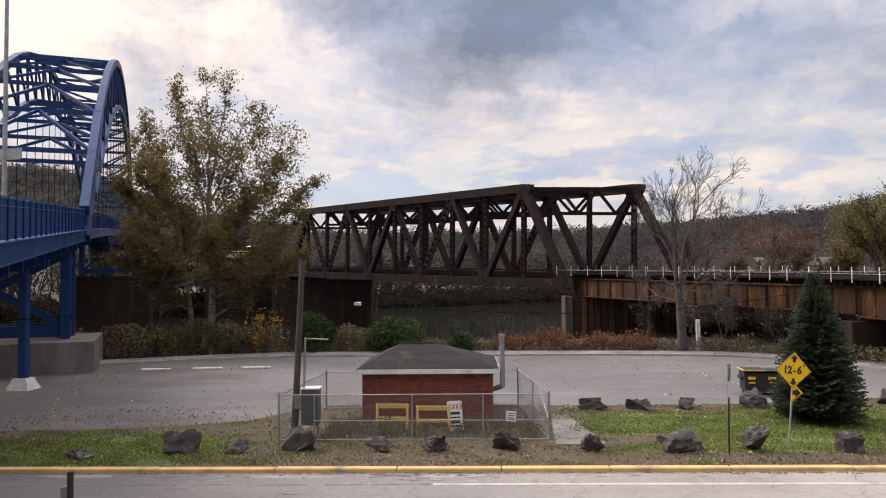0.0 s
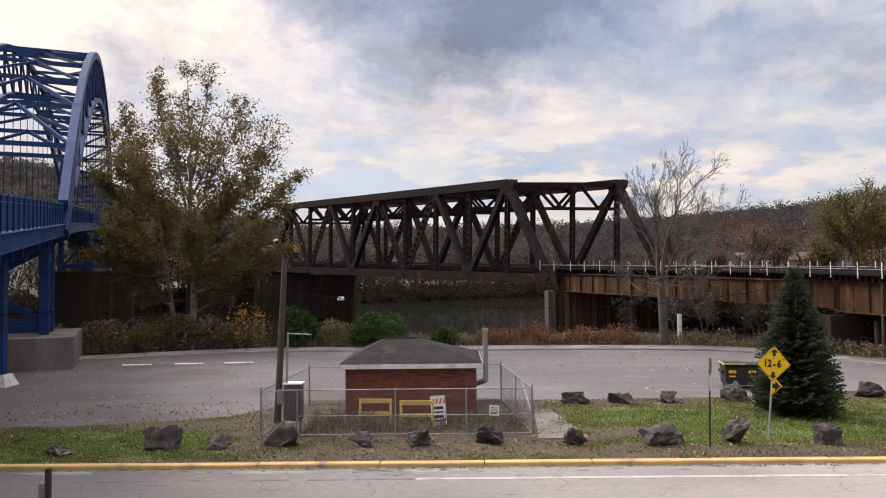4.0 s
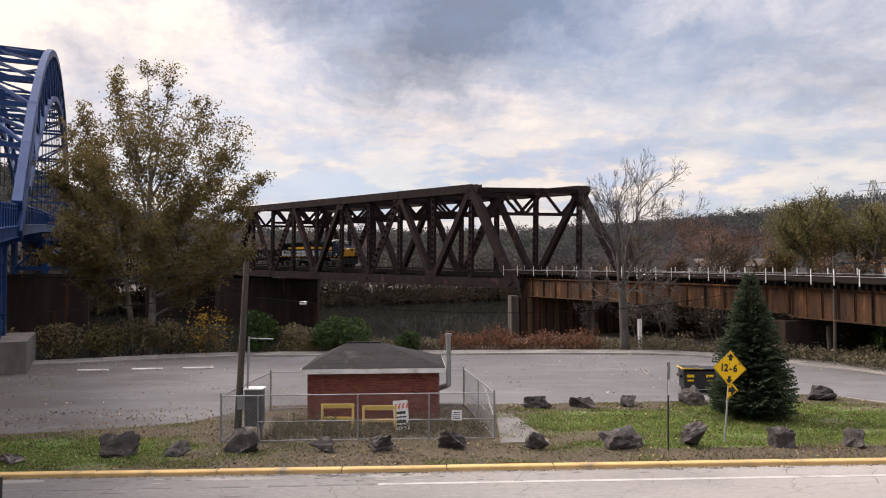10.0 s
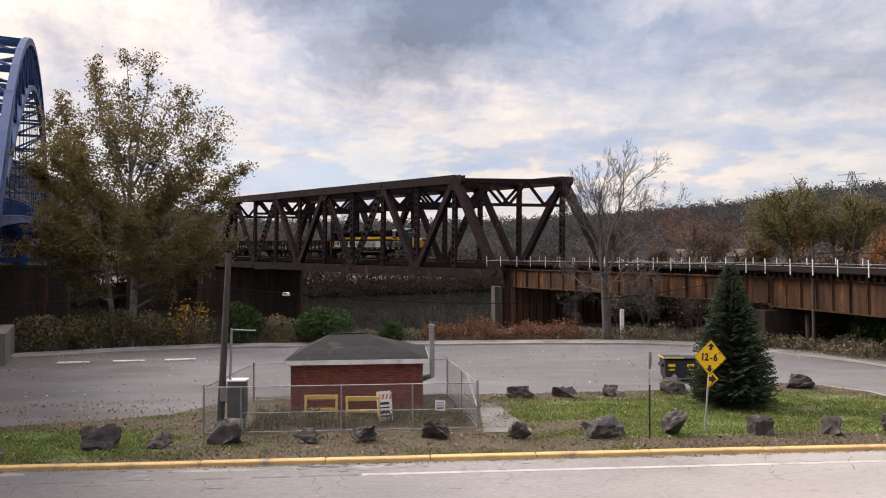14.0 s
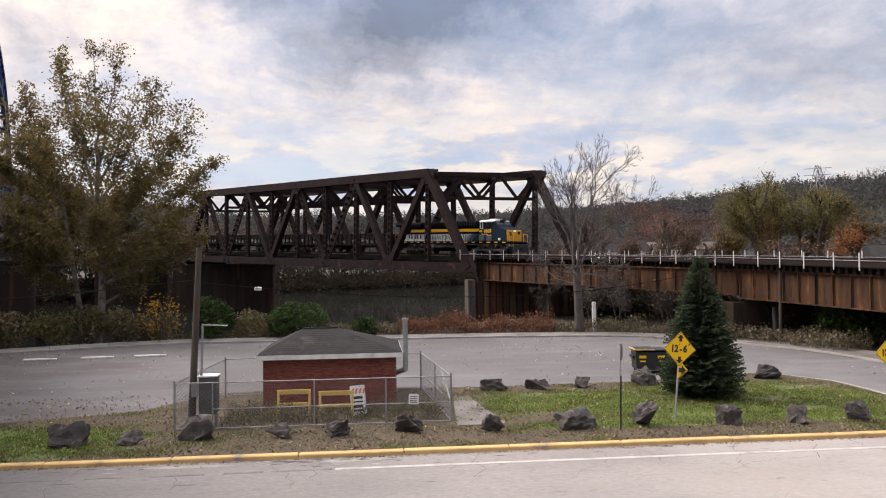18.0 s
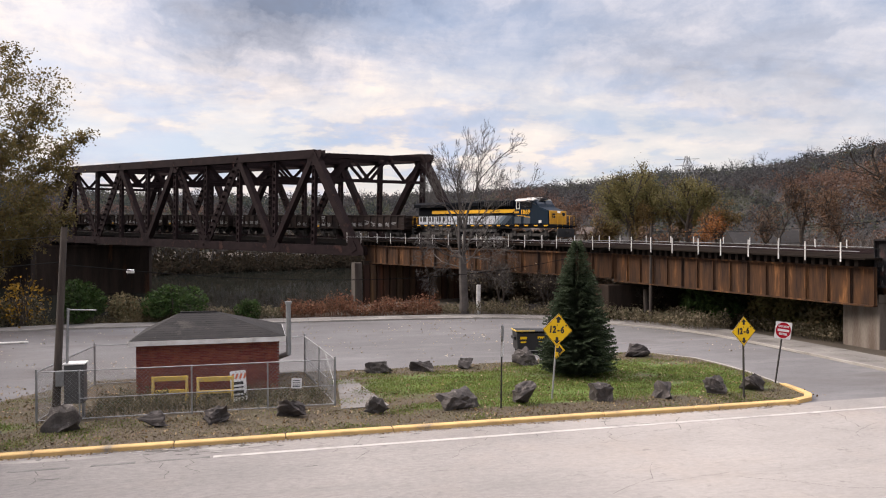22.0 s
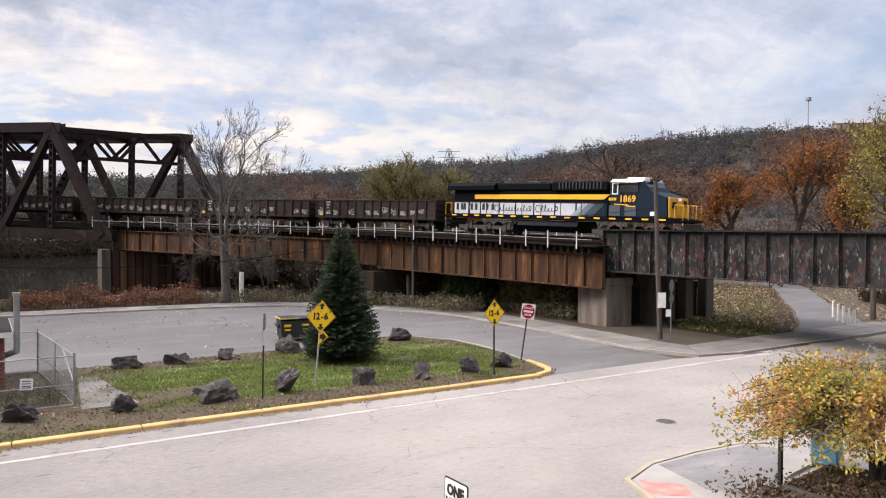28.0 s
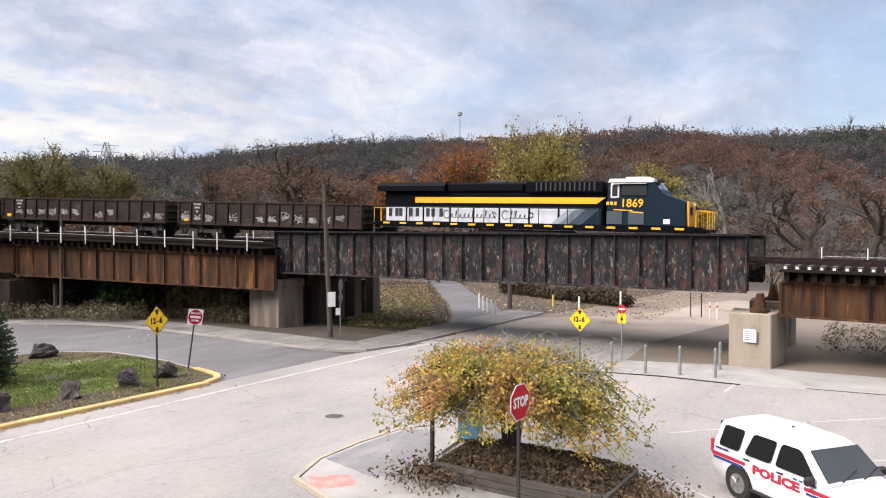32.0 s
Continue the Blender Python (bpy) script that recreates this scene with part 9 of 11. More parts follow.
def build_hills():
    bm = bmesh.new()
    azs = list(range(-62, 126, 3))
    rs = [300, 330, 380, 430, 480, 530, 580, 620, 640, 680, 760, 900]
    grid = [[bm.verts.new(polar(a, r) + Vector((0, 0, hill_z(a, min(r, 640)) - (0 if r <= 640 else (r - 640) * 0.05)))) for r in rs] for a in azs]
    for i in range(len(azs) - 1):
        for j in range(len(rs) - 1):
            bm.faces.new((grid[i][j], grid[i + 1][j], grid[i + 1][j + 1], grid[i][j + 1]))
    bmesh.ops.recalc_face_normals(bm, faces=bm.faces)
    tagged(part("hillside", bm, WOODS_FLOOR, smooth=True), "wooded hillside in late autumn", "hill", kind="structure")
    rnd = random.Random(77)
    kinds = {n: ([], [], []) for n in ("grey", "rust", "olive", "red", "pine")}
    t = Soup(0.055)
    for k in range(13500):
        az = rnd.uniform(-42, 98)
        r = 335 + 315 * math.sqrt(rnd.random())
        p = polar(az, r) + Vector((0, 0, hill_z(az, r)))
        g = noise.noise(Vector((p.x * 0.013, p.y * 0.013, 2))) + rnd.gauss(0, 0.15)
        q = noise.noise(Vector((p.x * 0.017, p.y * 0.017, 8))) + rnd.gauss(0, 0.15)
        g += 0.30 * min(1, max(-1, (az - 42) / 18)) + 0.02
        kind = "rust" if g > 0.34 else "red" if g > 0.14 else "pine" if q > 0.34 else "olive" if q > 0.16 else "grey"
        big = rnd.random() ** 2
        h, w = 7 + 8 * big + rnd.uniform(-2, 2), 2.2 + 2.6 * big + rnd.uniform(0, 1.0)
        if r < 500 and rnd.random() < 0.5:
            kind = "rust" if g > 0.18 else "red" if g > 0.02 else "olive" if q > 0.04 else kind
        for lst, val in zip(kinds[kind], (tuple(p + Vector((0, 0, h * 0.4))), w, h * 0.45)):
            lst.append(val)
    for k in range(210):
        az = rnd.uniform(-42, 98)
        r = rnd.uniform(606, 655)
        p = polar(az, r) + Vector((0, 0, hill_z(az, r)))
        if noise.noise(Vector((az * 0.35, 0, 4))) < -0.12:
            continue
        h = rnd.uniform(9, 19)
        a = p + Vector((0, 0, h * 0.4))
        t.twig(p, a, 0.26, 0.18, 3)
        for j in range(11):
            d = Vector((rnd.gauss(0, 0.55), rnd.gauss(0, 0.55), 1)).normalized()
            e = a + d * h * rnd.uniform(0.3, 0.6)
            t.twig(a, e, 0.13, 0.05, 3)
            for i in range(2):
                c = a.lerp(e, rnd.uniform(0.4, 1.0))
                t.twig(c, c + Vector((rnd.gauss(0, 1.0), rnd.gauss(0, 1.0), rnd.uniform(0.3, 1.8))), 0.06, 0.04, 3)
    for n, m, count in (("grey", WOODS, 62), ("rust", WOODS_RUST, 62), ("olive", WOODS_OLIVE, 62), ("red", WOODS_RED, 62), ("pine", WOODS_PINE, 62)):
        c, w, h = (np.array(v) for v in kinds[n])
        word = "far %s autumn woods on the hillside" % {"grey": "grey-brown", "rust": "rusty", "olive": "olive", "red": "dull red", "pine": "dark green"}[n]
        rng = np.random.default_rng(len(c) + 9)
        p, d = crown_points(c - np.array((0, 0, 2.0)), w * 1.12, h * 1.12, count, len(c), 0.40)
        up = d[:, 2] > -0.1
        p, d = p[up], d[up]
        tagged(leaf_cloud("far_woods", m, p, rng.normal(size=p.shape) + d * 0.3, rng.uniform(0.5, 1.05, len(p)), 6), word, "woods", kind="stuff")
    tagged(t.object("far_bare_trees", FAR_BARK), "far leafless trees on the hillside", "woods", kind="stuff")
    # brush down to the water on the far bank
    cs, ws = [], []
    for k in range(3800):
        q, u = 125.5 + 16 * rnd.random() ** 1.4, rnd.uniform(-260, 330)
        p = Vector((BANK[0] + ACROSS.x * q + 0.766 * u, BANK[1] + ACROSS.y * q + 0.643 * u, 0))
        w = rnd.uniform(1.4, 4.2)
        cs.append((p.x, p.y, ground_z(p.x, p.y) + w * 0.4))
        ws.append(w)
    p, d = crown_points(np.array(cs), np.array(ws), np.array(ws) * 0.9, 32, 15, 0.6)
    d = np.random.default_rng(77).normal(size=d.shape)
    tagged(leaf_cloud("bank_brush", BANK_BRUSH, p, d, np.random.default_rng(4).uniform(0.3, 0.75, len(p)), 16), "dense dark brush down to the water", "undergrowth", kind="stuff")
    # a strip of woods on the far bank and behind the railway
    s, t = Soup(), Soup()
    for k in range(900):
        q = rnd.uniform(128, 200)
        u = rnd.uniform(-300, 430)
        p = Vector((BANK[0] + ACROSS.x * q + 0.766 * u, BANK[1] + ACROSS.y * q + 0.643 * u, 0))
        az = math.degrees(math.atan2(p.x - 2.9, p.y + 0.9))
        p.z = ground_z(p.x, p.y)
        h = rnd.uniform(11, 21)
        for j in range(5):
            d = Vector((rnd.gauss(0, 0.3), rnd.gauss(0, 0.3), 1)).normalized()
            a = p + Vector((0, 0, h * rnd.uniform(0.1, 0.3)))
            b = a + d * h * rnd.uniform(0.4, 0.75)
            t.twig(p, a, 0.22, 0.18, 3)
            t.twig(a, b, 0.16, 0.05, 3)
            for i in range(3):
                c = a.lerp(b, rnd.uniform(0.3, 0.95))
                t.twig(c, c + Vector((rnd.gauss(0, 1.3), rnd.gauss(0, 1.3), rnd.uniform(0.6, 2.4))), 0.07, 0.02, 3)
        for j in range(18):
            s.leaf(p + Vector((rnd.gauss(0, 2.2), rnd.gauss(0, 2.2), h * rnd.uniform(0.05, 0.75))), rnd.uniform(0.5, 1.1), rnd)
    tagged(s.object("bank_woods", BANK_BRUSH), "brown brush and woods on the far bank", "woods", kind="stuff")
    tagged(t.object("bank_bare_trees", DARK_BARK), "leafless trees on the far bank", "woods", kind="stuff")


def build_skyline_things():
    """A light mast, a pylon and roofs on and below the hill."""
    p = polar(58.8, 600)
    m = thing("light_mast", "tall grey light mast on the ridge", "mast")
    z0 = hill_z(58.8, 600)
    bm = bmesh.new(); tube(bm, (p.x, p.y, z0), (p.x, p.y, 6.8 + 600 * 0.163), 0.45, 0.3, seg=6); part("shaft", bm, GALV, m)
    bm = bmesh.new(); tube(bm, (p.x, p.y, 6.8 + 600 * 0.161), (p.x, p.y, 6.8 + 600 * 0.165), 2.0, 2.0, seg=10); part("lamp_ring", bm, GALV, m)
    p = polar(32.8, 480)
    m = thing("power_pylon", "grey lattice power pylon on the hillside", "pylon")
    z0, z1 = hill_z(32.8, 480), 6.8 + 480 * 0.113
    bm = bmesh.new()
    for k in range(6):
        u, v = k / 6, (k + 1) / 6
        w0, w1, a, b = 5.5 * (1 - u) + 0.8, 5.5 * (1 - v) + 0.8, z0 + (z1 - z0) * u, z0 + (z1 - z0) * v
        for sx, sy in ((1, 1), (1, -1), (-1, -1), (-1, 1)):
            bar(bm, (p.x + sx * w0, p.y + sy * w0, a), (p.x + sx * w1, p.y + sy * w1, b), 0.35, 0.35)
            bar(bm, (p.x + sx * w0, p.y + sy * w0, a), (p.x - sy * w1, p.y + sx * w1, b), 0.22, 0.22)
    for z in (0.7, 0.82, 0.94):
        bar(bm, (p.x - 6, p.y + 4, z0 + (z1 - z0) * z), (p.x + 6, p.y - 4, z0 + (z1 - z0) * z), 0.3, 0.3)
    part("lattice", bm, GALV, m)
    for az, r, w, d, h, z, wall, roof in ((37.9, 165, 13, 9, 4.2, 2.4, PIER_TAN, SHINGLE), (19.2, 235, 16, 8, 4.5, 5.0, WHITE_PAINT, SHINGLE), (22.6, 240, 12, 8, 5.0, 5.0, WHITE_PAINT, BROWN_ROOF), (24.6, 250, 14, 8, 5.0, 5.0, PIER_TAN, BROWN_ROOF), (61.5, 610, 24, 10, 3.6, 0.0, PIER_TAN, GALV), (-31.0, 300, 13, 9, 7.0, 14.0, WHITE_PAINT, BROWN_ROOF), (-29.0, 290, 11, 9, 6.0, 11.0, PIER_TAN, SHINGLE)):
        p = polar(az, r)
        g = z if z else hill_z(az, r) + 4.5
        root = thing("house", "small gabled house among the trees", "house", "far houses", m=pose(p.x, p.y, g, 0, 0, -az + 18))
        bm = bmesh.new(); box(bm, 0, 0, h / 2 - 6, w, d, h + 12); part("wall", bm, wall, root)
        bm = bmesh.new()
        rise = d * 0.3
        vs = [bm.verts.new(q) for q in ((-w / 2 - 0.5, -d / 2 - 0.5, h), (w / 2 + 0.5, -d / 2 - 0.5, h), (w / 2 + 0.5, d / 2 + 0.5, h), (-w / 2 - 0.5, d / 2 + 0.5, h), (-w / 2 - 0.5, 0, h + rise), (w / 2 + 0.5, 0, h + rise))]
        for f in ((0, 1, 5, 4), (2, 3, 4, 5), (1, 2, 5), (3, 0, 4), (3, 2, 1, 0)):
            bm.faces.new([vs[k] for k in f])
        part("roof", bm, roof, root)
        for k in range(4):
            bm = bmesh.new(); box(bm, -w * 0.36 + k * w * 0.24, -d / 2 - 0.03, h * 0.62, 1.1, 0.08, 1.3); part("window", bm, GLASS_DARK, root)


BROWN_ROOF = mat("brown_roof", (0.13, 0.10, 0.085), (0.1, 0.08, 0.07), 0.8, 0.9)


def far_tree(az, r, height, width, seed, leaf, leaves, size, label, bark=None, z=0.0, **kw):
    p = polar(az, r)
    g = ground_z(p.x, p.y) if r < 300 else hill_z(az, r)
    return tree("autumn_tree" if leaves > 400 else "bare_tree", label, (p.x, p.y, g - 0.1 + z), height, width, seed, leaf, int(leaves * 2.4), size * 0.58, bark or TWIG, depth=4, cloud=width * 0.06, group="trees beyond the railway", kids=(1, 2), least=r * 0.00011, **kw)


def build_mid_trees():
    far_tree(65.6, 105, 23.2, 17.0, 101, GOLD_LEAF, 6400, 0.34, "tall yellow-green autumn tree beyond the railway", spread=0.5, trunks=3, clear=0.08)
    far_tree(61.6, 118, 15.5, 10, 102, ORANGE_LEAF, 2300, 0.36, "rusty orange autumn tree beyond the railway", spread=0.5, trunks=2, clear=0.08)
    far_tree(57.8, 125, 21.5, 17, 103, ORANGE_LEAF, 4000, 0.36, "rusty orange autumn tree beyond the railway", spread=0.55)
    far_tree(53.6, 128, 17.0, 13, 104, ORANGE_LEAF, 4200, 0.36, "rusty orange autumn tree beyond the railway", spread=0.55)
    far_tree(72.3, 112, 18.0, 14, 105, GOLD_LEAF, 3800, 0.36, "golden autumn tree beyond the railway", spread=0.55)
    far_tree(78.9, 100, 15.5, 9, 106, None, 0, 0.3, "pale leafless tree beyond the railway", bark=TWIG_PALE, spread=0.45)
    far_tree(76.6, 98, 12.5, 8, 107, GOLD_LEAF, 1400, 0.3, "thin yellow tree beyond the railway", spread=0.5)
    far_tree(84.2, 95, 13.0, 15, 108, BROWN_LEAF, 300, 0.25, "broad leafless tree beyond the railway", spread=0.75)
    far_tree(88.0, 110, 14.0, 15, 109, BROWN_LEAF, 300, 0.25, "broad leafless tree beyond the railway", spread=0.75)
    far_tree(46.0, 118, 20.0, 17, 110, BROWN_LEAF, 2200, 0.3, "big leafless brown tree beyond the railway", spread=0.7)
    far_tree(49.0, 100, 14.5, 13, 111, BROWN_LEAF, 2000, 0.3, "brown seed-hung tree beyond the railway", spread=0.7)
    far_tree(43.0, 125, 15.0, 14, 112, BROWN_LEAF, 1500, 0.3, "brown leafless tree beyond the railway", spread=0.7)
    far_tree(35.4, 150, 13.5, 12, 113, ORANGE_LEAF, 900, 0.35, "sparse orange tree beyond the railway", spread=0.55)
    for k, (a, h, m) in enumerate(((28.6, 29, OLIVE_LEAF), (30.6, 27, OLIVE_LEAF), (27.2, 19, GOLD_BROWN), (33.0, 23, OLIVE_LEAF), (26.0, 14, GOLD_LEAF), (34.8, 18, GOLD_BROWN), (29.6, 19, GOLD_BROWN), (32.0, 18, GOLD_BROWN))):
        far_tree(a, 185 + 6 * (k % 3), h, 17 if h > 20 else 11, 120 + k, m, 6000 if h > 20 else 2600, 0.40, "olive-gold autumn tree of a grove beyond the railway", spread=0.45)
    for k, a in enumerate((14.5, 16.0, 17.6, 19.0, 20.6, 22.1, 23.6, 25.0, 38.5, 40.5, 51.5, 60.0, 69.0, 81.0, 92.0)):
        far_tree(a, 150 + 13 * (k % 4), 14 + 2.2 * ((k * 7) % 4), 11, 140 + k, BROWN_LEAF, 320 if k % 3 else 1100, 0.4, "leafless grey-brown tree beyond the railway", spread=0.55)
    for k in range(9):
        far_tree(31 + 7.0 * k + (k % 3), 112 + 9 * ((k * 5) % 6), 10 + 2.0 * ((k * 7) % 4), 9, 170 + k, BROWN_LEAF, 120 if k % 2 else 330, 0.4, "leafless grey-brown tree beyond the railway", spread=0.6)
    # a belt of leafless trees before the hill
    rnd = random.Random(31)
    t, cs, ws = Soup(), [], []
    for k in range(330):
        az, r = 3 + 92 * rnd.random() ** 1.7, rnd.uniform(190, 300)
        p = polar(az, r)
        if -12 < (p.x - BANK[0]) * ACROSS.x + (p.y - BANK[1]) * ACROSS.y < 136:
            continue
        p.z = ground_z(p.x, p.y)
        h = rnd.uniform(8, 17) * (1.1 if az < 30 else 0.72)
        a = p + Vector((rnd.gauss(0, 0.3), rnd.gauss(0, 0.3), h * rnd.uniform(0.15, 0.35)))
        t.twig(p, a, 0.24, 0.2, 4)
        for j in range(6):
            d = Vector((rnd.gauss(0, 0.34), rnd.gauss(0, 0.34), 1)).normalized()
            b = a + d * h * rnd.uniform(0.4, 0.68)
            t.twig(a, b, 0.13, 0.03, 3)
            for i in range(6):
                c = a.lerp(b, rnd.uniform(0.2, 0.95))
                e = c + Vector((rnd.gauss(0, 1.3), rnd.gauss(0, 1.3), rnd.uniform(0.4, 2.6)))
                t.twig(c, e, 0.055, 0.02, 3)
                if k % 4 == 0:
                    cs.append(tuple(e))
                    ws.append(rnd.uniform(0.6, 1.2))
    tagged(t.object("bare_tree_belt", BELT_TWIG), "belt of leafless grey trees before the hill", "woods", kind="stuff")
    q, n = crown_points(np.array(cs), np.array(ws), np.array(ws), 6, 3, 0.7)
    tagged(leaf_cloud("sparse_leaves", BROWN_LEAF, q, n, np.random.default_rng(2).uniform(0.15, 0.35, len(q)), 8), "last brown leaves in the belt of trees", "woods", kind="stuff")
    # brush between the railway and the woods
    rnd = random.Random(5)
    s, t = Soup(), Soup()
    for k in range(800):
        az, r = rnd.uniform(13, 104), rnd.uniform(100, 210)
        p = polar(az, r)
        if (p.x - BANK[0]) * ACROSS.x + (p.y - BANK[1]) * ACROSS.y > -8:
            continue
        p.z = ground_z(p.x, p.y)
        h = rnd.uniform(3, 8)
        for j in range(4):
            d = Vector((rnd.gauss(0, 0.4), rnd.gauss(0, 0.4), 1)).normalized()
            b = p + d * h
            t.twig(p, b, 0.07, 0.02, 3)
            for i in range(3):
                c = p.lerp(b, rnd.uniform(0.3, 0.9))
                t.twig(c, c + Vector((rnd.gauss(0, 0.9), rnd.gauss(0, 0.9), rnd.uniform(0.4, 1.4))), 0.03, 0.012, 3)
        for j in range(5):
            s.leaf(p + Vector((rnd.gauss(0, 1.5), rnd.gauss(0, 1.5), h * rnd.uniform(0.05, 0.8))), rnd.uniform(0.3, 0.7), rnd)
    tagged(s.object("brush_leaves", BROWN_LEAF), "brown brush beyond the railway", "undergrowth", kind="stuff")
    tagged(t.object("brush_twigs", TWIG), "bare brush beyond the railway", "undergrowth", kind="stuff")


build_plants()
build_hills()
build_skyline_things()
build_mid_trees()


# ---- corner with the planter, the car park and the patrol car ----
def build_corner():
    # pavement corner with a kerb ramp
    bm = bmesh.new()
    out = [(17.2, 4.0), (17.2, 11.2), (17.9, 12.9), (19.4, 13.5), (21.4, 13.6), (23.4, 13.45), (24.2, 12.9), (24.3, 11.3), (21.9, 10.9), (20.3, 9.6), (20.0, 4.0)]
    slab(bm, out[::-1], -0.2, 0.10)
    bmesh.ops.recalc_face_normals(bm, faces=bm.faces)
    tagged(part("corner_pavement", bm, CORNER), "pale concrete street corner with a kerb ramp", "pavement", kind="structure")
    bm = bmesh.new()
    strip(bm, [(17.1, 4.0), (17.1, 11.2), (17.8, 13.0), (19.4, 13.62), (21.4, 13.72), (23.4, 13.55), (24.35, 13.0)], 0.16, -0.2, 0.115)
    tagged(part("corner_kerb", bm, FADED_KERB), "worn pale kerb round the corner", "kerb", kind="structure")
    bm = bmesh.new()
    slab(bm, [(17.35, 11.9), (18.3, 11.2), (18.75, 11.9), (18.05, 12.8)], 0.09, 0.107)
    tagged(part("ramp_panel", bm, RAMP_RED), "faded red tactile ramp panel", "ramp panel", kind="structure")
    bm = bmesh.new()
    slab(bm, [(19.0, 11.3), (19.5, 13.4), (21.4, 13.45), (23.3, 13.3), (24.0, 12.4), (21.6, 11.1), (20.2, 10.0)][::-1], 0.09, 0.106)
    bmesh.ops.recalc_face_normals(bm, faces=bm.faces)
    tagged(part("asphalt_patch", bm, PATCH), "grey asphalt patch on the corner", "pavement", kind="structure")
    # timber planter
    root = thing("timber_planter", "low weathered stacked timber planter filled with leaves", "planter")
    A, B, C, D = Vector((19.78, 9.65)), Vector((19.78, 4.9)), Vector((22.1, 4.9)), Vector((22.1, 9.9))
    for a, b in ((A, B), (B, C), (C, D), (D, A)):
        for k in range(3):
            d = (b - a).normalized() * (0.05 if k % 2 else -0.05)
            bm = bmesh.new()
            bar(bm, (*(a + d), 0.11 + 0.19 * k), (*(b + d), 0.11 + 0.19 * k), 0.19, 0.18)
            bmesh.ops.bevel(bm, geom=bm.edges[:], offset=0.015, segments=1, affect="EDGES")
            part("timber", bm, OLD_TIMBER, root)
    bm = bmesh.new()
    c = (A + B + C + D) / 4
    ring = [bm.verts.new((*q, 0.57)) for q in (A, B, C, D)]
    mid = [bm.verts.new((*(c + (q - c) * 0.5), 0.85)) for q in (A, B, C, D)]
    for k in range(4):
        bm.faces.new((ring[k], ring[(k + 1) % 4], mid[(k + 1) % 4], mid[k]))
    bm.faces.new(mid)
    bmesh.ops.recalc_face_normals(bm, faces=bm.faces)
    part("soil", bm, DIRT, root, smooth=True)
    rnd = random.Random(8)
    s = Soup()
    for k in range(5200):
        u, v = rnd.random(), rnd.random()
        q = A.lerp(B, u).lerp(D.lerp(C, u), v)
        f = 1 - max(abs(u - 0.5), abs(v - 0.5)) * 2
        s.leaf(Vector((q.x, q.y, 0.60 + 0.32 * min(1, f * 2))) , rnd.uniform(0.04, 0.09), rnd)
    for k in range(4200):
        a = rnd.uniform(0, 6.283)
        q = (A, B.lerp(C, 0.6), B + Vector((0.6, -0.5)))[k % 3] + Vector((rnd.gauss(0, 0.6), rnd.gauss(0, 0.6)))
        s.leaf(Vector((q.x, q.y, rnd.uniform(0.12, 0.55))), rnd.uniform(0.04, 0.08), rnd)
    tagged(s.object("fallen_leaves", MOULD), "brown fallen leaves in and round the planter", "leaves", kind="stuff")
    # the small yellowing tree: wide and low, hanging boughs
    rnd = random.Random(17)
    base = Vector((21.3, 8.2, 0.75))
    root = thing("crab_apple_tree", "low spreading tree with yellow and green autumn leaves", "tree")
    t, tw = Soup(), Soup()
    heads = []
    for k in range(5):
        a = 6.283 * k / 5 + 0.3
        q = base + Vector((0.14 * math.cos(a), 0.14 * math.sin(a), -0.25))
        for h, o in ((0.6, 0.22), (1.2, 0.45), (1.75, 0.85)):
            e = base + Vector((o * math.cos(a) + rnd.gauss(0, 0.05), o * math.sin(a) + rnd.gauss(0, 0.05), h))
            t.twig(q, e, 0.12 - 0.035 * h, 0.105 - 0.035 * h, 7)
            q = e
        heads.append((q, a))
    groups = {"green": [], "gold": [], "rust": []}
    for k in range(300):
        o, a0 = heads[k % 5]
        a = a0 + rnd.gauss(0, 0.55)
        R = rnd.uniform(1.2, 3.6) * (1 + 0.08 * math.sin(3 * a))
        H = rnd.uniform(1.65, 2.92) - 0.10 * R
        drop = rnd.uniform(0.45, 1.25) + (1.2 if math.cos(a + 0.95) > 0.6 else 0)
        last = o
        bare = rnd.random() < 0.16
        for j in range(1, 9):
            u = j / 8
            rr = 0.85 + (R - 0.85) * u
            z = 1.75 + (H - 1.75) * math.sin(min(1, u * 1.6) * 1.571) - drop * max(0, u - 0.35) ** 1.6
            q = base + Vector((rr * math.cos(a) + rnd.gauss(0, 0.05), rr * math.sin(a) + rnd.gauss(0, 0.05), z))
            t.twig(last, q, 0.034 * (1.1 - u) + 0.004, 0.034 * (1.0 - u) + 0.004, 4)
            for h in range(2):
                d = Vector((rnd.gauss(0, 0.2), rnd.gauss(0, 0.2), rnd.gauss(0.12, 0.16)))
                tw.twig(q, q + d, 0.007, 0.003, 3)
                if not bare and u > 0.2:
                    for g in range(17):
                        c = q.lerp(q + d * 1.4, rnd.random()) + Vector((rnd.gauss(0, 0.09), rnd.gauss(0, 0.09), rnd.gauss(0, 0.08) - 0.04))
                        f = noise.noise(c * 0.8 + Vector((3, 1, 0))) + rnd.gauss(0, 0.25) + (0.25 if u > 0.8 else 0) + 0.22 * (base.x - c.x + 0.3 * (c.y - base.y)) / 3.5 + 0.18 * (c.z - base.z - 1.9)
                        groups["rust" if f > 0.72 else "gold" if f > 0.12 else "green"].append(tuple(c))
            last = q
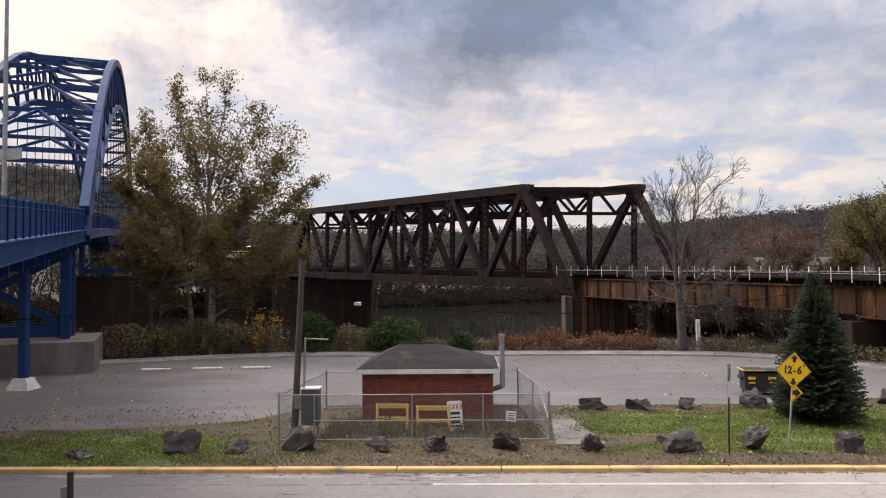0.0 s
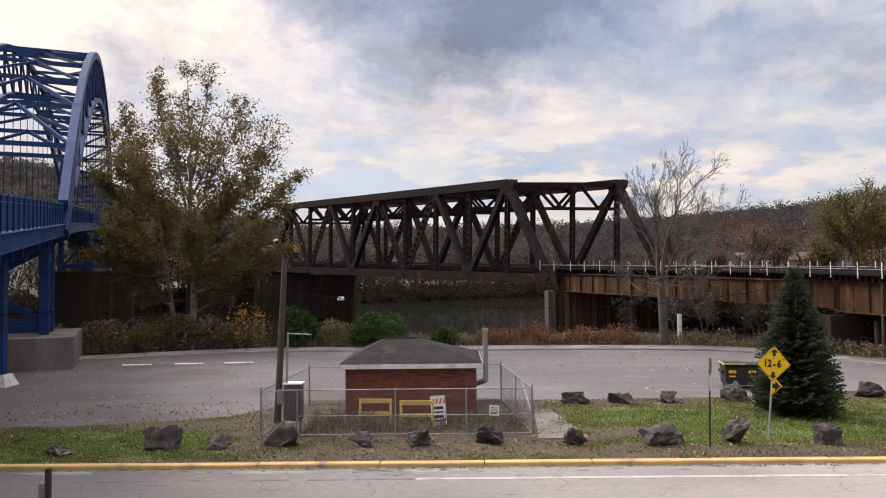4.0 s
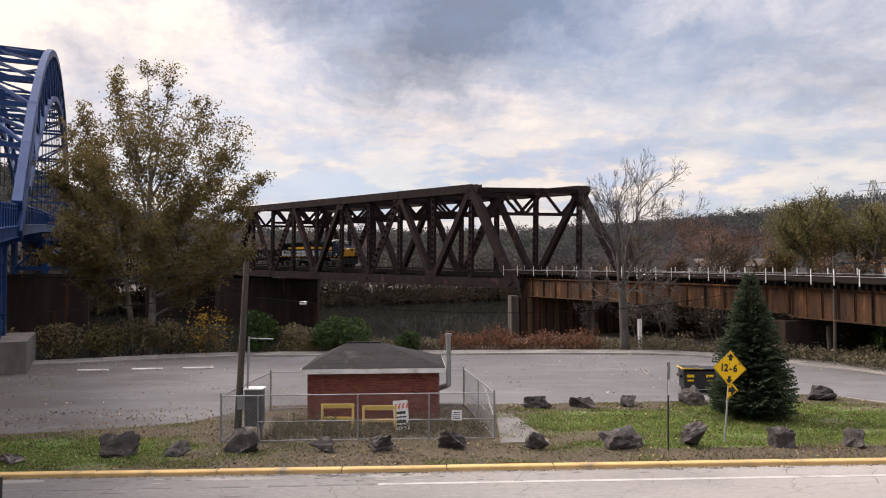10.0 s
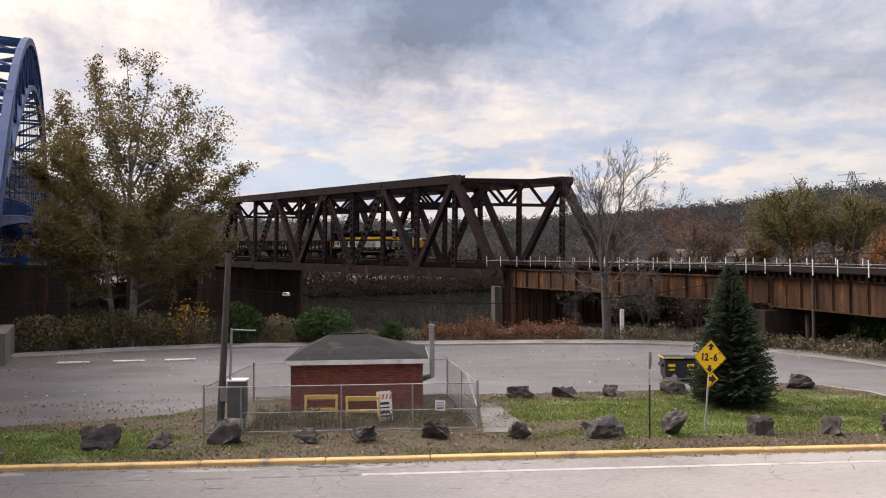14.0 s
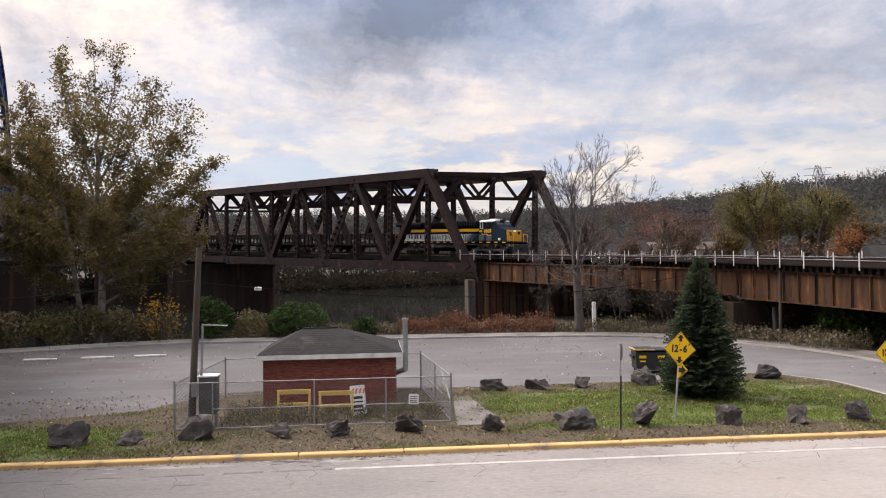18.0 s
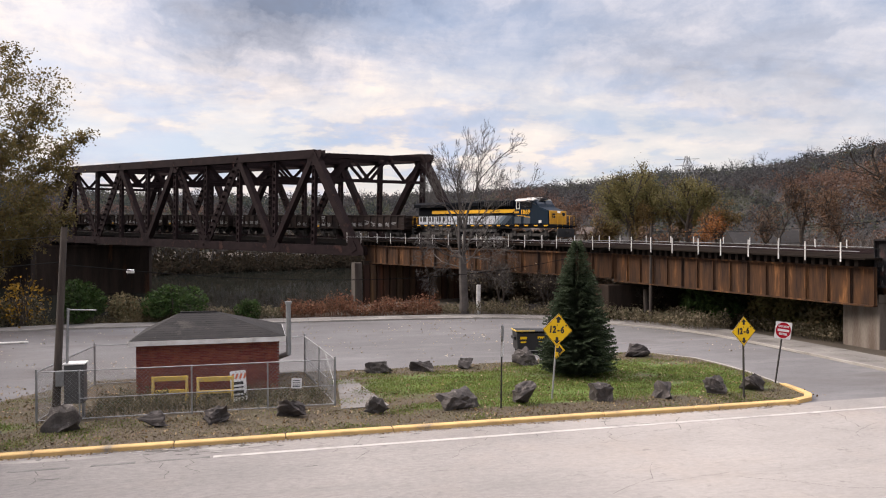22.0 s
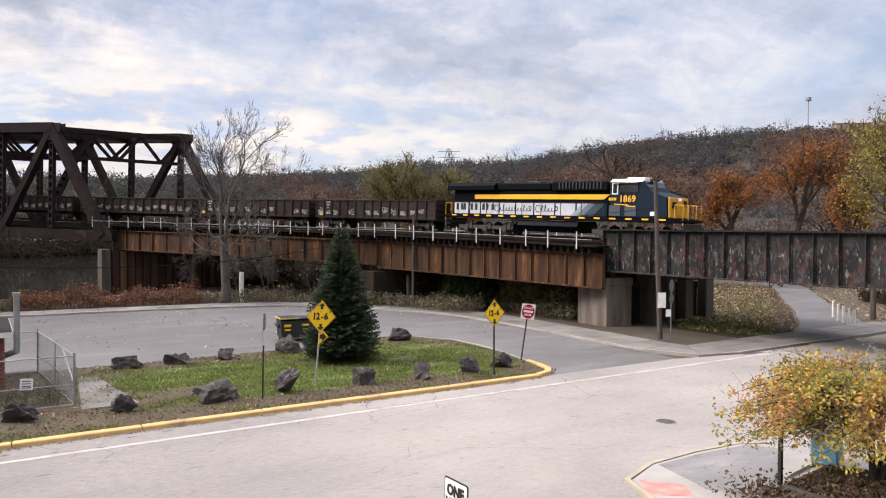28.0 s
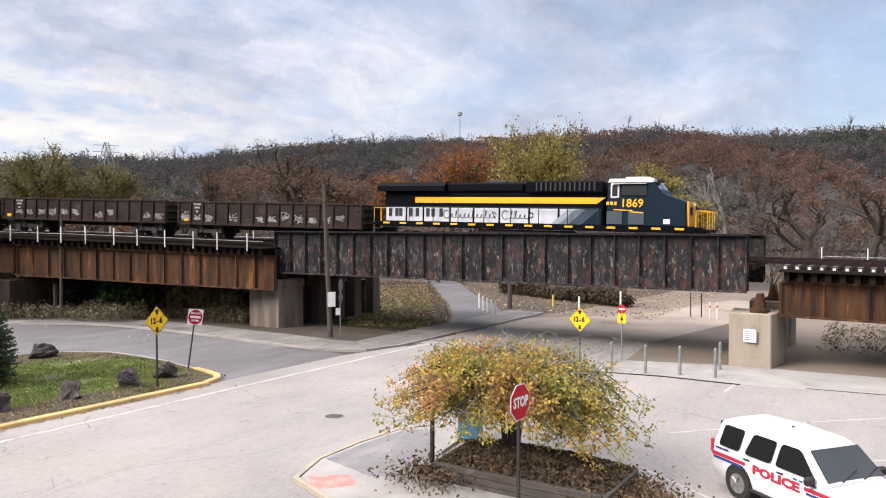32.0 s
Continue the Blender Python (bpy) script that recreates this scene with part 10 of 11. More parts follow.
    for k in range(70):
        a, c = rnd.uniform(-2.6, 1.4), rnd.random() ** 0.5
        q = base + Vector((2.4 * c * math.cos(a), 2.4 * c * math.sin(a), 2.45 - 0.25 * c))
        d = Vector((rnd.gauss(0, 0.16), rnd.gauss(0, 0.16), rnd.uniform(0.16, 0.30)))
        for j in range(5):
            e = q + d
            tw.twig(q, e, 0.013 - 0.002 * j, 0.011 - 0.002 * j, 3)
            for i in range(2):
                tw.twig(e, e + Vector((rnd.gauss(0, 0.13), rnd.gauss(0, 0.13), rnd.uniform(0.0, 0.16))), 0.007, 0.004, 3)
            d = d + Vector((rnd.gauss(0, 0.09), rnd.gauss(0, 0.09), -0.065))
            q = e
    t.object("trunk", DARK_STEM, root)
    tw.object("branchwork", TWIG_PALE, root)
    for n, m in (("green", APPLE_GREEN), ("gold", APPLE_LEAF), ("rust", APPLE_RUST)):
        P = np.array(groups[n])
        rng = np.random.default_rng(len(P))
        leaf_cloud("crown", m, P, rng.normal(size=P.shape) + np.array((0, 0, 0.4)), rng.uniform(0.034, 0.066, len(P)), 4, root, {"green": "yellow-green leaves", "gold": "golden yellow leaves", "rust": "rusty pink leaves"}[n])
    # blue bin under the tree
    b = thing("blue_box", "weathered blue plastic box under the tree", "box", m=pose(23.9, 11.0, 0.1, 0, 0, 20))
    bm = bmesh.new(); box(bm, 0, 0, 0.55, 0.9, 0.7, 1.1, bevel=0.04); part("body", bm, BLUE_BOX, b)
    bm = bmesh.new(); box(bm, 0, 0, 1.13, 0.96, 0.76, 0.08, bevel=0.03); part("lid", bm, BLUE_BOX, b)
    q = thing("near_post", "slim dark steel post with a narrow grey plate by the road", "post", m=pose(-3.05, 9.72, 0.0))
    bm = bmesh.new(); bar(bm, (0, 0, -0.02), (0, 0, 4.07), 0.07, 0.06); part("shaft", bm, POST_GREEN, q)
    bm = bmesh.new(); box(bm, -0.1, 0.03, 3.6, 0.12, 0.02, 0.5, rz=60); part("plate", bm, SIGN_BACK, q)
    p = thing("short_post", "dark square post beside the planter", "post", m=pose(20.3, 10.15, 0.1))
    bm = bmesh.new(); box(bm, 0, 0, 0.9, 0.09, 0.09, 1.8); part("shaft", bm, BLACK, p)


MOULD = leaf_mat("rotting_leaves", [(0.1105, 0.0704, 0.0425), (0.0780, 0.0538, 0.0350), (0.1560, 0.1024, 0.0575), (0.0585, 0.0435, 0.0312), (0.2080, 0.1472, 0.0875)], through=0.0)
DARK_STEM = mat("dark_stem_bark", (0.062, 0.052, 0.044), (0.04, 0.034, 0.029), 3.0, 0.95, bump=0.5)
APPLE_GREEN = leaf_mat("green_yellow_leaves", [(0.2554, 0.2621, 0.0634), (0.3494, 0.3226, 0.0766), (0.1882, 0.2016, 0.0528), (0.4570, 0.3763, 0.0924)])
APPLE_RUST = leaf_mat("rusty_leaves", [(0.46, 0.22, 0.075), (0.36, 0.17, 0.075), (0.54, 0.29, 0.10), (0.27, 0.14, 0.075)])
RAMP_RED = mat("faded_red_ramp", (0.45, 0.19, 0.17), (0.5, 0.3, 0.26), 2.5, 0.9, bump=0.3, c3=(0.45, 0.4, 0.36))
OLD_TIMBER = mat("grey_timber", (0.085, 0.072, 0.062), (0.055, 0.046, 0.04), 1.2, 0.95, bump=0.6, c3=(0.13, 0.112, 0.096), stretch=(1, 1, 3), vary=0.2)
BLUE_BOX = mat("blue_plastic", (0.05, 0.16, 0.25), (0.08, 0.2, 0.3), 2.0, 0.6, bump=0.05)
CAR_WHITE = mat("white_car_paint", (0.68, 0.68, 0.69), (0.65, 0.65, 0.66), 0.8, 0.25, bump=0, spec=0.5)
CAR_BLUE = mat("car_blue_stripe", (0.03, 0.05, 0.22), (0.03, 0.05, 0.2), 1.0, 0.3, bump=0)
CAR_RED = mat("car_red_stripe", (0.42, 0.03, 0.06), (0.4, 0.03, 0.06), 1.0, 0.3, bump=0)
TYRE = mat("tyre_rubber", (0.018, 0.018, 0.018), (0.025, 0.024, 0.023), 4.0, 0.9, bump=0.1)
RIM = mat("alloy_rim", (0.5, 0.5, 0.5), (0.4, 0.4, 0.4), 4.0, 0.35, metal=0.8, bump=0)


def loft(bm, stations, mi=0, close=True):
    """Skins a row of closed outlines, each a list of places."""
    rings = [[bm.verts.new(p) for p in st] for st in stations]
    n = len(rings[0])
    for a, b in zip(rings, rings[1:]):
        for k in range(n):
            bm.faces.new((a[k], a[(k + 1) % n], b[(k + 1) % n], b[k])).material_index = mi
    bm.faces.new(rings[0][::-1])
    bm.faces.new(rings[-1])
    bmesh.ops.recalc_face_normals(bm, faces=bm.faces)


def build_car():
    root = thing("police_suv", "white police sport utility car with red and blue side stripes", "car", m=pose(22.85, 0.72, 0.0, 0, 0, -127.7))
    W = 1.0
    # lower body, outline in the y-z plane at stations along x
    def ring(x, z0, z1, w, tuck=0.06):
        return [(x, -w + tuck, z0), (x, -w, z0 + 0.25), (x, -w, z1 - 0.18), (x, -w + 0.05, z1), (x, w - 0.05, z1), (x, w, z1 - 0.18), (x, w, z0 + 0.25), (x, w - tuck, z0)]
    bm = bmesh.new()
    loft(bm, [ring(-2.56, 0.5, 0.98, 0.9), ring(-2.48, 0.36, 1.14, 0.97), ring(-1.5, 0.32, 1.16, 1.0), ring(0.0, 0.32, 1.16, 1.0), ring(1.0, 0.32, 1.14, 1.0), ring(1.15, 0.32, 1.12, 1.0), ring(2.2, 0.34, 1.05, 0.97), ring(2.45, 0.4, 0.98, 0.92), ring(2.55, 0.48, 0.8, 0.84)])
    body = part("body", bm, CAR_WHITE, root, smooth=True)
    body.data.set_sharp_from_angle(angle=0.9)
    bm = bmesh.new()
    def cab(x, z0, z1, wb, wt):
        half = [(wb, z0), (wb + (wt - wb) * 0.5, z0 + (z1 - z0) * 0.5 + 0.02), (wt, z1 - 0.05), (wt - 0.05, z1), (wt - 0.14, z1 + 0.035), (wt - 0.4, z1 + 0.06)]
        return [(x, -y, z) for y, z in half] + [(x, y, z) for y, z in half[::-1]]
    loft(bm, [cab(-2.5, 1.1, 1.13, 0.95, 0.94), cab(-2.36, 1.1, 1.76, 0.95, 0.78), cab(-2.15, 1.1, 1.84, 0.96, 0.78), cab(-1.0, 1.1, 1.89, 0.97, 0.79), cab(0.25, 1.1, 1.85, 0.97, 0.77), cab(0.45, 1.1, 1.78, 0.97, 0.76), cab(1.18, 1.1, 1.13, 0.95, 0.9)])
    part("greenhouse", bm, CAR_WHITE, root, smooth=True).data.set_sharp_from_angle(angle=0.7)
    # glass, set just proud of the slanted sides
    for s in (-1, 1):
        for x0, x1, x2, x3 in ((-2.22, -1.5, -1.42, -2.15), (-1.3, -0.42, -0.36, -1.12), (-0.28, 0.92, 0.34, -0.22)):
            bm = bmesh.new()
            y0, y1 = s * 0.975, s * 0.805
            a = [bm.verts.new(p) for p in ((x0, y0, 1.2), (x1, y0, 1.2), (x2, y1, 1.74), (x3, y1, 1.74))]
            bm.faces.new(a)
            bmesh.ops.bevel(bm, geom=bm.verts[:], offset=0.1, segments=4, profile=0.5, affect="VERTICES")
            r = bmesh.ops.extrude_face_region(bm, geom=bm.faces[:])
            for v in r["geom"]:
                if isinstance(v, bmesh.types.BMVert):
                    v.co.y += s * 0.02
            bmesh.ops.recalc_face_normals(bm, faces=bm.faces)
            part("window", bm, GLASS_DARK, root)
    bm = bmesh.new()
    a = [bm.verts.new(p) for p in ((1.13, -0.84, 1.2), (1.13, 0.84, 1.2), (0.52, 0.72, 1.76), (0.52, -0.72, 1.76))]
    bm.faces.new(a)
    r = bmesh.ops.extrude_face_region(bm, geom=bm.faces[:])
    for v in r["geom"]:
        if isinstance(v, bmesh.types.BMVert):
            v.co += Vector((0.02, 0, 0.02))
    bmesh.ops.recalc_face_normals(bm, faces=bm.faces)
    part("windscreen", bm, WINDSCREEN, root)
    for y in (-0.45, 0.2):
        bm = bmesh.new(); bar(bm, (1.17, y, 1.2), (1.0, y + 0.6, 1.37), 0.03, 0.03); part("wiper", bm, BLACK, root)
    bm = bmesh.new(); box(bm, -2.53, 0, 1.5, 0.02, 1.3, 0.45); part("rear_window", bm, GLASS_DARK, root)
    for s in (-1, 1):
        for k, (m, z) in enumerate(((CAR_RED, 0.97), (CAR_BLUE, 0.87))):
            for x0, x1 in ((-2.45, -1.25), (0.62, 2.2)):
                bm = bmesh.new(); box(bm, (x0 + x1) / 2, s * 1.003, z - 0.02, x1 - x0 - 0.1 * k, 0.008, 0.095 if k == 0 else 0.06); part("stripe", bm, m, root)
        bm = bmesh.new(); box(bm, 0.86, s * 1.1, 1.2, 0.16, 0.28, 0.2, bevel=0.05); part("mirror", bm, BLACK, root)
        for x in (-1.2, -0.1):
            bm = bmesh.new(); box(bm, x, s * 1.01, 1.08, 0.2, 0.03, 0.045, bevel=0.01); part("door_handle", bm, BLACK, root)
        bm = bmesh.new(); box(bm, -2.49, s * 0.95, 1.12, 0.08, 0.1, 0.36, bevel=0.02); part("tail_light", bm, CAR_RED, root)
        bm = bmesh.new(); box(bm, 2.46, s * 0.72, 0.9, 0.14, 0.36, 0.2, bevel=0.03); part("headlight", bm, RIM, root)
        bm = bmesh.new(); box(bm, 0.0, s * 0.97, 0.36, 2.2, 0.14, 0.07, bevel=0.02); part("side_step", bm, BLACK, root)
        for x in (-1.48, 1.47):
            bm = bmesh.new(); tube(bm, (x, s * 0.72, 0.42), (x, s * 1.004, 0.42), 0.46, seg=24); part("wheel_arch", bm, BLACK, root)
            w = part("wheel", (lambda b: (tube(b, (0, -0.13, 0), (0, 0.13, 0), 0.39, seg=28), b)[1])(bmesh.new()), TYRE, root)
            w.matrix_basis = pose(x, s * 0.89, 0.39)
            bm = bmesh.new()
            tube(bm, (0, -0.145, 0), (0, 0.145, 0), 0.25, seg=24)
            for k in range(5):
                a = 6.283 * k / 5
                bar(bm, (0, -0.15 * 1, 0), (0.22 * math.cos(a), -0.15, 0.22 * math.sin(a)), 0.02, 0.07, (0, 1, 0))
                bar(bm, (0, 0.15 * 1, 0), (0.22 * math.cos(a), 0.15, 0.22 * math.sin(a)), 0.02, 0.07, (0, 1, 0))
            part("rim", bm, RIM, w)
    lettering("legend", "POLICE", 0.29, CAR_RED, root, pose(-0.25, -1.006, 0.90, 90), 0.016, 1.55)
    bm = bmesh.new()
    for x, w in ((0.35, 0.12), (0.52, 0.1), (0.8, 0.34)):
        box(bm, x, -1.004, 1.08, w, 0.006, 0.04)
    for x, w in ((-2.2, 0.24), (-1.95, 0.2)):
        box(bm, x, -1.004, 1.12, w, 0.006, 0.05)
    part("writing_bar", bm, CAR_BLUE, root)
    bm = bmesh.new(); box(bm, -0.7, 0, 1.95, 0.05, 0.05, 0.06); part("roof_antenna", bm, BLACK, root)
    bm = bmesh.new(); box(bm, 2.56, 0, 0.78, 0.06, 1.1, 0.3, bevel=0.02); part("grille", bm, BLACK, root)


WINDSCREEN = mat("windscreen_glass", (0.03, 0.037, 0.04), (0.025, 0.03, 0.033), 1.0, 0.05, bump=0, spec=0.6)


def build_markings():
    """Yellow kerb in segments, car park lines, kerbed strip before the pier, cracks and patches."""
    rnd = random.Random(3)
    root = thing("yellow_kerb", "worn yellow painted concrete kerb along the road", "kerb", kind="structure")
    x = -42.0
    while x < 24.9:
        e = min(x + rnd.uniform(3.0, 4.4), 25.0)
        bm = bmesh.new()
        box(bm, (x + e) / 2, 25.42 + rnd.uniform(-0.02, 0.02), 0.04, e - x - 0.03, 0.36, 0.2 + rnd.uniform(-0.015, 0.015), rz=rnd.uniform(-0.2, 0.2), bevel=0.03)
        part("kerb_stone", bm, YELLOW_KERB, root)
        x = e
    tip = [(25.0, 25.42), (25.9, 25.75), (26.45, 26.4), (26.75, 27.4), (26.95, 28.6)]
    for a, b in zip(tip, tip[1:]):
        bm = bmesh.new(); bar(bm, (*a, 0.05), (*b, 0.05), 0.3, 0.22); part("kerb_stone", bm, YELLOW_KERB, root)
    back = spline([(26.95, 28.6, 0), (27.6, 32.0, 0), (27.65, 36.8, 0), (25.6, 40.2, 0)], 2.0)
    for a, b in zip(back, back[1:]):
        bm = bmesh.new(); bar(bm, (a.x, a.y, 0.03), (b.x, b.y, 0.03), 0.18, 0.18); part("kerb_stone", bm, CONCRETE, root)
    for a, b, w in (((24.2, 5.6), (22.5, 3.0), 0.1), ((28.2, 5.7), (32.4, 1.8), 0.1), ((32.3, 1.9), (36, -2.0), 0.1), ((41.5, 11.8), (39.7, 11.9), 0.16), ((37.9, 5.4), (36.0, 5.5), 0.12), ((26.5, 2.5), (30.0, -2.5), 0.1)):
        bm = bmesh.new()
        d = (Vector(b) - Vector(a)).normalized()
        n = Vector((-d.y, d.x)) * w / 2
        slab(bm, [Vector(a) - n, Vector(b) - n, Vector(b) + n, Vector(a) + n], -0.01, 0.006)
        bmesh.ops.recalc_face_normals(bm, faces=bm.faces)
        tagged(part("parking_line", bm, WHITE_LINE), "worn white parking line", "road marking", kind="structure")
    bm = bmesh.new()
    slab(bm, [(37.4, 12.0), (38.0, 8.6), (38.0, 5.2), (39.2, -2.0), (40.0, -12.0), (44.0, -12.0), (43.4, -2.0), (42.9, 4.3), (42.7, 6.8), (41.3, 11.8)][::-1], -0.2, 0.006)
    bmesh.ops.recalc_face_normals(bm, faces=bm.faces)
    tagged(part("pier_pavement", bm, CORNER), "pale concrete strip before the street pier", "pavement", kind="structure")
    bm = bmesh.new()
    strip(bm, [(37.35, 12.0), (37.95, 8.6), (37.9, 5.2)], 0.14, -0.1, 0.03)
    strip(bm, [(38.6, 2.6), (39.2, -2.0)], 0.08, -0.1, 0.02)
    tagged(part("pier_kerb", bm, STEEL_BLACK), "dark sunken kerb line before the pier", "kerb", kind="structure")
    # land beyond the railway: trail and gravel clearing
    bm = bmesh.new()
    slab(bm, [(47.5, 26.5), (50.5, 24.5), (56.5, 26.5), (63.5, 31.5), (74.0, 40.0), (90.5, 52.0), (98, 62), (94, 62), (86, 53.5), (72.5, 43.5), (62.5, 36.0), (55, 31)], -0.2, -0.012)
    bmesh.ops.recalc_face_normals(bm, faces=bm.faces)
    tagged(part("trail", bm, TRAIL), "narrow grey asphalt trail curving past the bridge", "trail", kind="structure")
    bm = bmesh.new()
    slab(bm, [(46, 6), (54, -4), (90, -14), (100, 6), (92, 22), (66, 23.5), (56, 25.5), (47, 25)], -0.2, -0.02)
    bmesh.ops.recalc_face_normals(bm, faces=bm.faces)
    tagged(part("gravel_yard", bm, GRAVEL), "pale gravel clearing beyond the railway", "yard", kind="structure")
    bm = bmesh.new()
    slab(bm, [(48.2, 12.5), (60, 10.5), (80, 8), (82, 14), (64, 18), (56, 25), (50.2, 24.6)], -0.2, -0.010)
    bmesh.ops.recalc_face_normals(bm, faces=bm.faces)
    tagged(part("side_road", bm, DRIVE), "pale beige gravel drive beyond the railway", "drive", kind="structure")
    bm = bmesh.new()
    slab(bm, [(41.4, 11.6), (42.8, 7.0), (43.0, 4.3), (43.5, -2.0), (44.1, -12.0), (45.0, -40.0), (58.0, -40.0), (55.0, 5), (54, 11.0), (48, 12.4)], -0.2, 0.012)
    bmesh.ops.recalc_face_normals(bm, faces=bm.faces)
    tagged(part("bare_earth", bm, GRAVEL), "bare gravelly brown earth under the girders", "soil", kind="structure")
    # leafy bank between the trail and the bushes under the span
    bank = [(44.5, 27.6), (47.3, 26.7), (54.8, 31.2), (62.3, 36.2), (72.3, 43.7), (85.8, 53.7), (88, 62), (72, 56), (56, 43), (44.5, 34.5)]
    bm = bmesh.new()
    slab(bm, bank, -0.2, -0.006)
    bmesh.ops.recalc_face_normals(bm, faces=bm.faces)
    tagged(part("leafy_bank", bm, SHADY_EARTH), "brown earth bank with fallen leaves beside the trail", "soil", kind="structure")
    rnd = random.Random(83)
    s, g = Soup(), Soup()
    for k in range(5200):
        u = rnd.random() ** 1.3
        near, far = Vector((46.5, 27.2)).lerp(Vector((85, 53.7)), u), Vector((45, 34)).lerp(Vector((76, 58)), u)
        q = near.lerp(far, rnd.random())
        if rnd.random() < 0.34 - 0.3 * u:
            i = len(g.v)
            a = rnd.uniform(0, 6.283)
            d = Vector((math.cos(a), math.sin(a), 0)) * 0.05
            for j in range(3):
                b = Vector((q.x + rnd.gauss(0, 0.1), q.y + rnd.gauss(0, 0.1), -0.01))
                g.v += [b - d, b + d, b + Vector((rnd.gauss(0, 0.05), rnd.gauss(0, 0.05), rnd.uniform(0.06, 0.2)))]
                g.f.append((i + 3 * j, i + 3 * j + 1, i + 3 * j + 2))
        else:
            s.leaf(Vector((q.x, q.y, 0.01)), rnd.uniform(0.06, 0.14), rnd)
    tagged(s.object("fallen_leaves", LITTER), "brown fallen leaves on the bank", "leaves", kind="stuff")
    tagged(g.object("grass", GRASS), "thin grass on the leafy bank", "grass", kind="stuff")
    # crossing lines at the road's end
    for a, b in (((38.2, 25.0), (41.4, 24.3)), ((38.6, 24.0), (41.8, 23.4))):
        d = (Vector(b) - Vector(a)).normalized()
        n = Vector((-d.y, d.x)) * 0.14
        bm = bmesh.new()
        slab(bm, [Vector(a) - n, Vector(b) - n, Vector(b) + n, Vector(a) + n], -0.01, 0.007)
        tagged(part("crossing_line", bm, WHITE_LINE), "worn white crossing line", "road marking", kind="structure")
    # low vine-grown wall and leaf-strewn banks past the trail
    wall = thing("retaining_wall", "low weathered grey board wall with vines past the trail", "wall")
    p, q = Vector((78.0, 38.5)), Vector((69.0, 20.8))
    for k in range(24):
        a, b = p.lerp(q, k / 24), p.lerp(q, (k + 0.94) / 24)
        bm = bmesh.new(); bar(bm, (*a, 0.95 + 0.05 * (k % 3)), (*b, 0.95 + 0.05 * (k % 3)), 0.14, 2.1); part("board", bm, OLD_TIMBER, wall)
    rng = np.random.default_rng(9)
    trail = [(47.5, 26.5), (50.5, 24.5), (56.5, 26.5), (63.5, 31.5), (74.0, 40.0), (90.5, 52.0), (98, 62), (94, 62), (86, 53.5), (72.5, 43.5), (62.5, 36.0), (55, 31)]

    def off_trail(x, y):
        c = False
        for (x1, y1), (x2, y2) in zip(trail, trail[1:] + trail[:1]):
            if (y1 > y) != (y2 > y) and x < (x2 - x1) * (y - y1) / (y2 - y1) + x1:
                c = not c
        return not c
    P = [(x, y, 0.0) for x, y in zip(rng.uniform(46, 95, 15000), rng.uniform(16, 62, 15000)) if off_trail(x, y) and (y > 25.5 or x > 60) and noise.noise(Vector((x * 0.2, y * 0.2, 2))) > -0.25]
    P = np.array(P)
    tagged(leaf_cloud("fallen_leaves", LITTER, P, rng.normal(size=P.shape) * 0.6 + np.array((0, 0, 1)), rng.uniform(0.05, 0.14, len(P)), 3), "pale brown leaves strewn beside the trail", "leaves", kind="stuff")
    # cracks and tar seams on the road and the lot
    bm = bmesh.new()
    for k in range(44):
        lot = k % 3 == 0
        x, y = (rnd.uniform(-25, 30), rnd.uniform(41, 62)) if lot else (rnd.uniform(-12, 38), rnd.uniform(8, 24.5))
        a = rnd.uniform(0, 6.283) if k % 2 else rnd.gauss(0, 0.2)
        p = Vector((x, y))
        for j in range(rnd.randint(4, 12)):
            a += rnd.gauss(0, 0.35)
            q = p + Vector((math.cos(a), math.sin(a))) * rnd.uniform(0.3, 0.8)
            n = Vector((-(q - p).y, (q - p).x)).normalized() * rnd.uniform(0.003, 0.007)
            z = 0.003 if not lot else 0.0
            ok = (lot and 40.8 < q.y < 60) or (not lot and 3 < q.y < 25 and not (17 < q.x < 25 and q.y < 14))
            if ok:
                bm.faces.new([bm.verts.new((*v, z)) for v in (p - n, q - n, q + n, p + n)])
            p = q
    tagged(part("cracks", bm, CRACK), "dark cracks in the asphalt", "cracks", kind="stuff")
    # the broken gutter of the far kerb
    bm = bmesh.new()
    line = [Vector((p.x, p.y)) for p in KERB_FAR]
    for p, q in zip(line, line[1:]):
        if rnd.random() < 0.3 or p.x < -58:
            continue
        d = (q - p).normalized()
        n = Vector((d.y, -d.x))
        a, b, c, e = (p + n * rnd.uniform(0.1, 0.16), q + n * rnd.uniform(0.1, 0.16), q + n * rnd.uniform(0.2, 0.5), p + n * rnd.uniform(0.2, 0.5))
        bm.faces.new([bm.verts.new((*v, 0.004)) for v in (a, e, c, b)])
    bmesh.ops.recalc_face_normals(bm, faces=bm.faces)
    for f in bm.faces:
        if f.normal.z < 0:
            f.normal_flip()
    tagged(part("gutter_dirt", bm, CRACK), "dark dirt and broken asphalt along the far kerb", "gutter", kind="stuff")
    bm = bmesh.new()
    for x, y, rx, ry in ((2.3, 24.75, 1.3, 0.22), (-3.5, 24.7, 2.0, 0.2), (7.6, 24.85, 0.6, 0.15), (-11.0, 24.8, 1.6, 0.2)):
        pts = [(x + rx * math.cos(a) * rnd.uniform(0.7, 1.1), y + ry * math.sin(a) * rnd.uniform(0.7, 1.1)) for a in [6.283 * k / 14 for k in range(14)]]
        bm.faces.new([bm.verts.new((*p, 0.0045)) for p in pts])
    rag = random.Random(29)
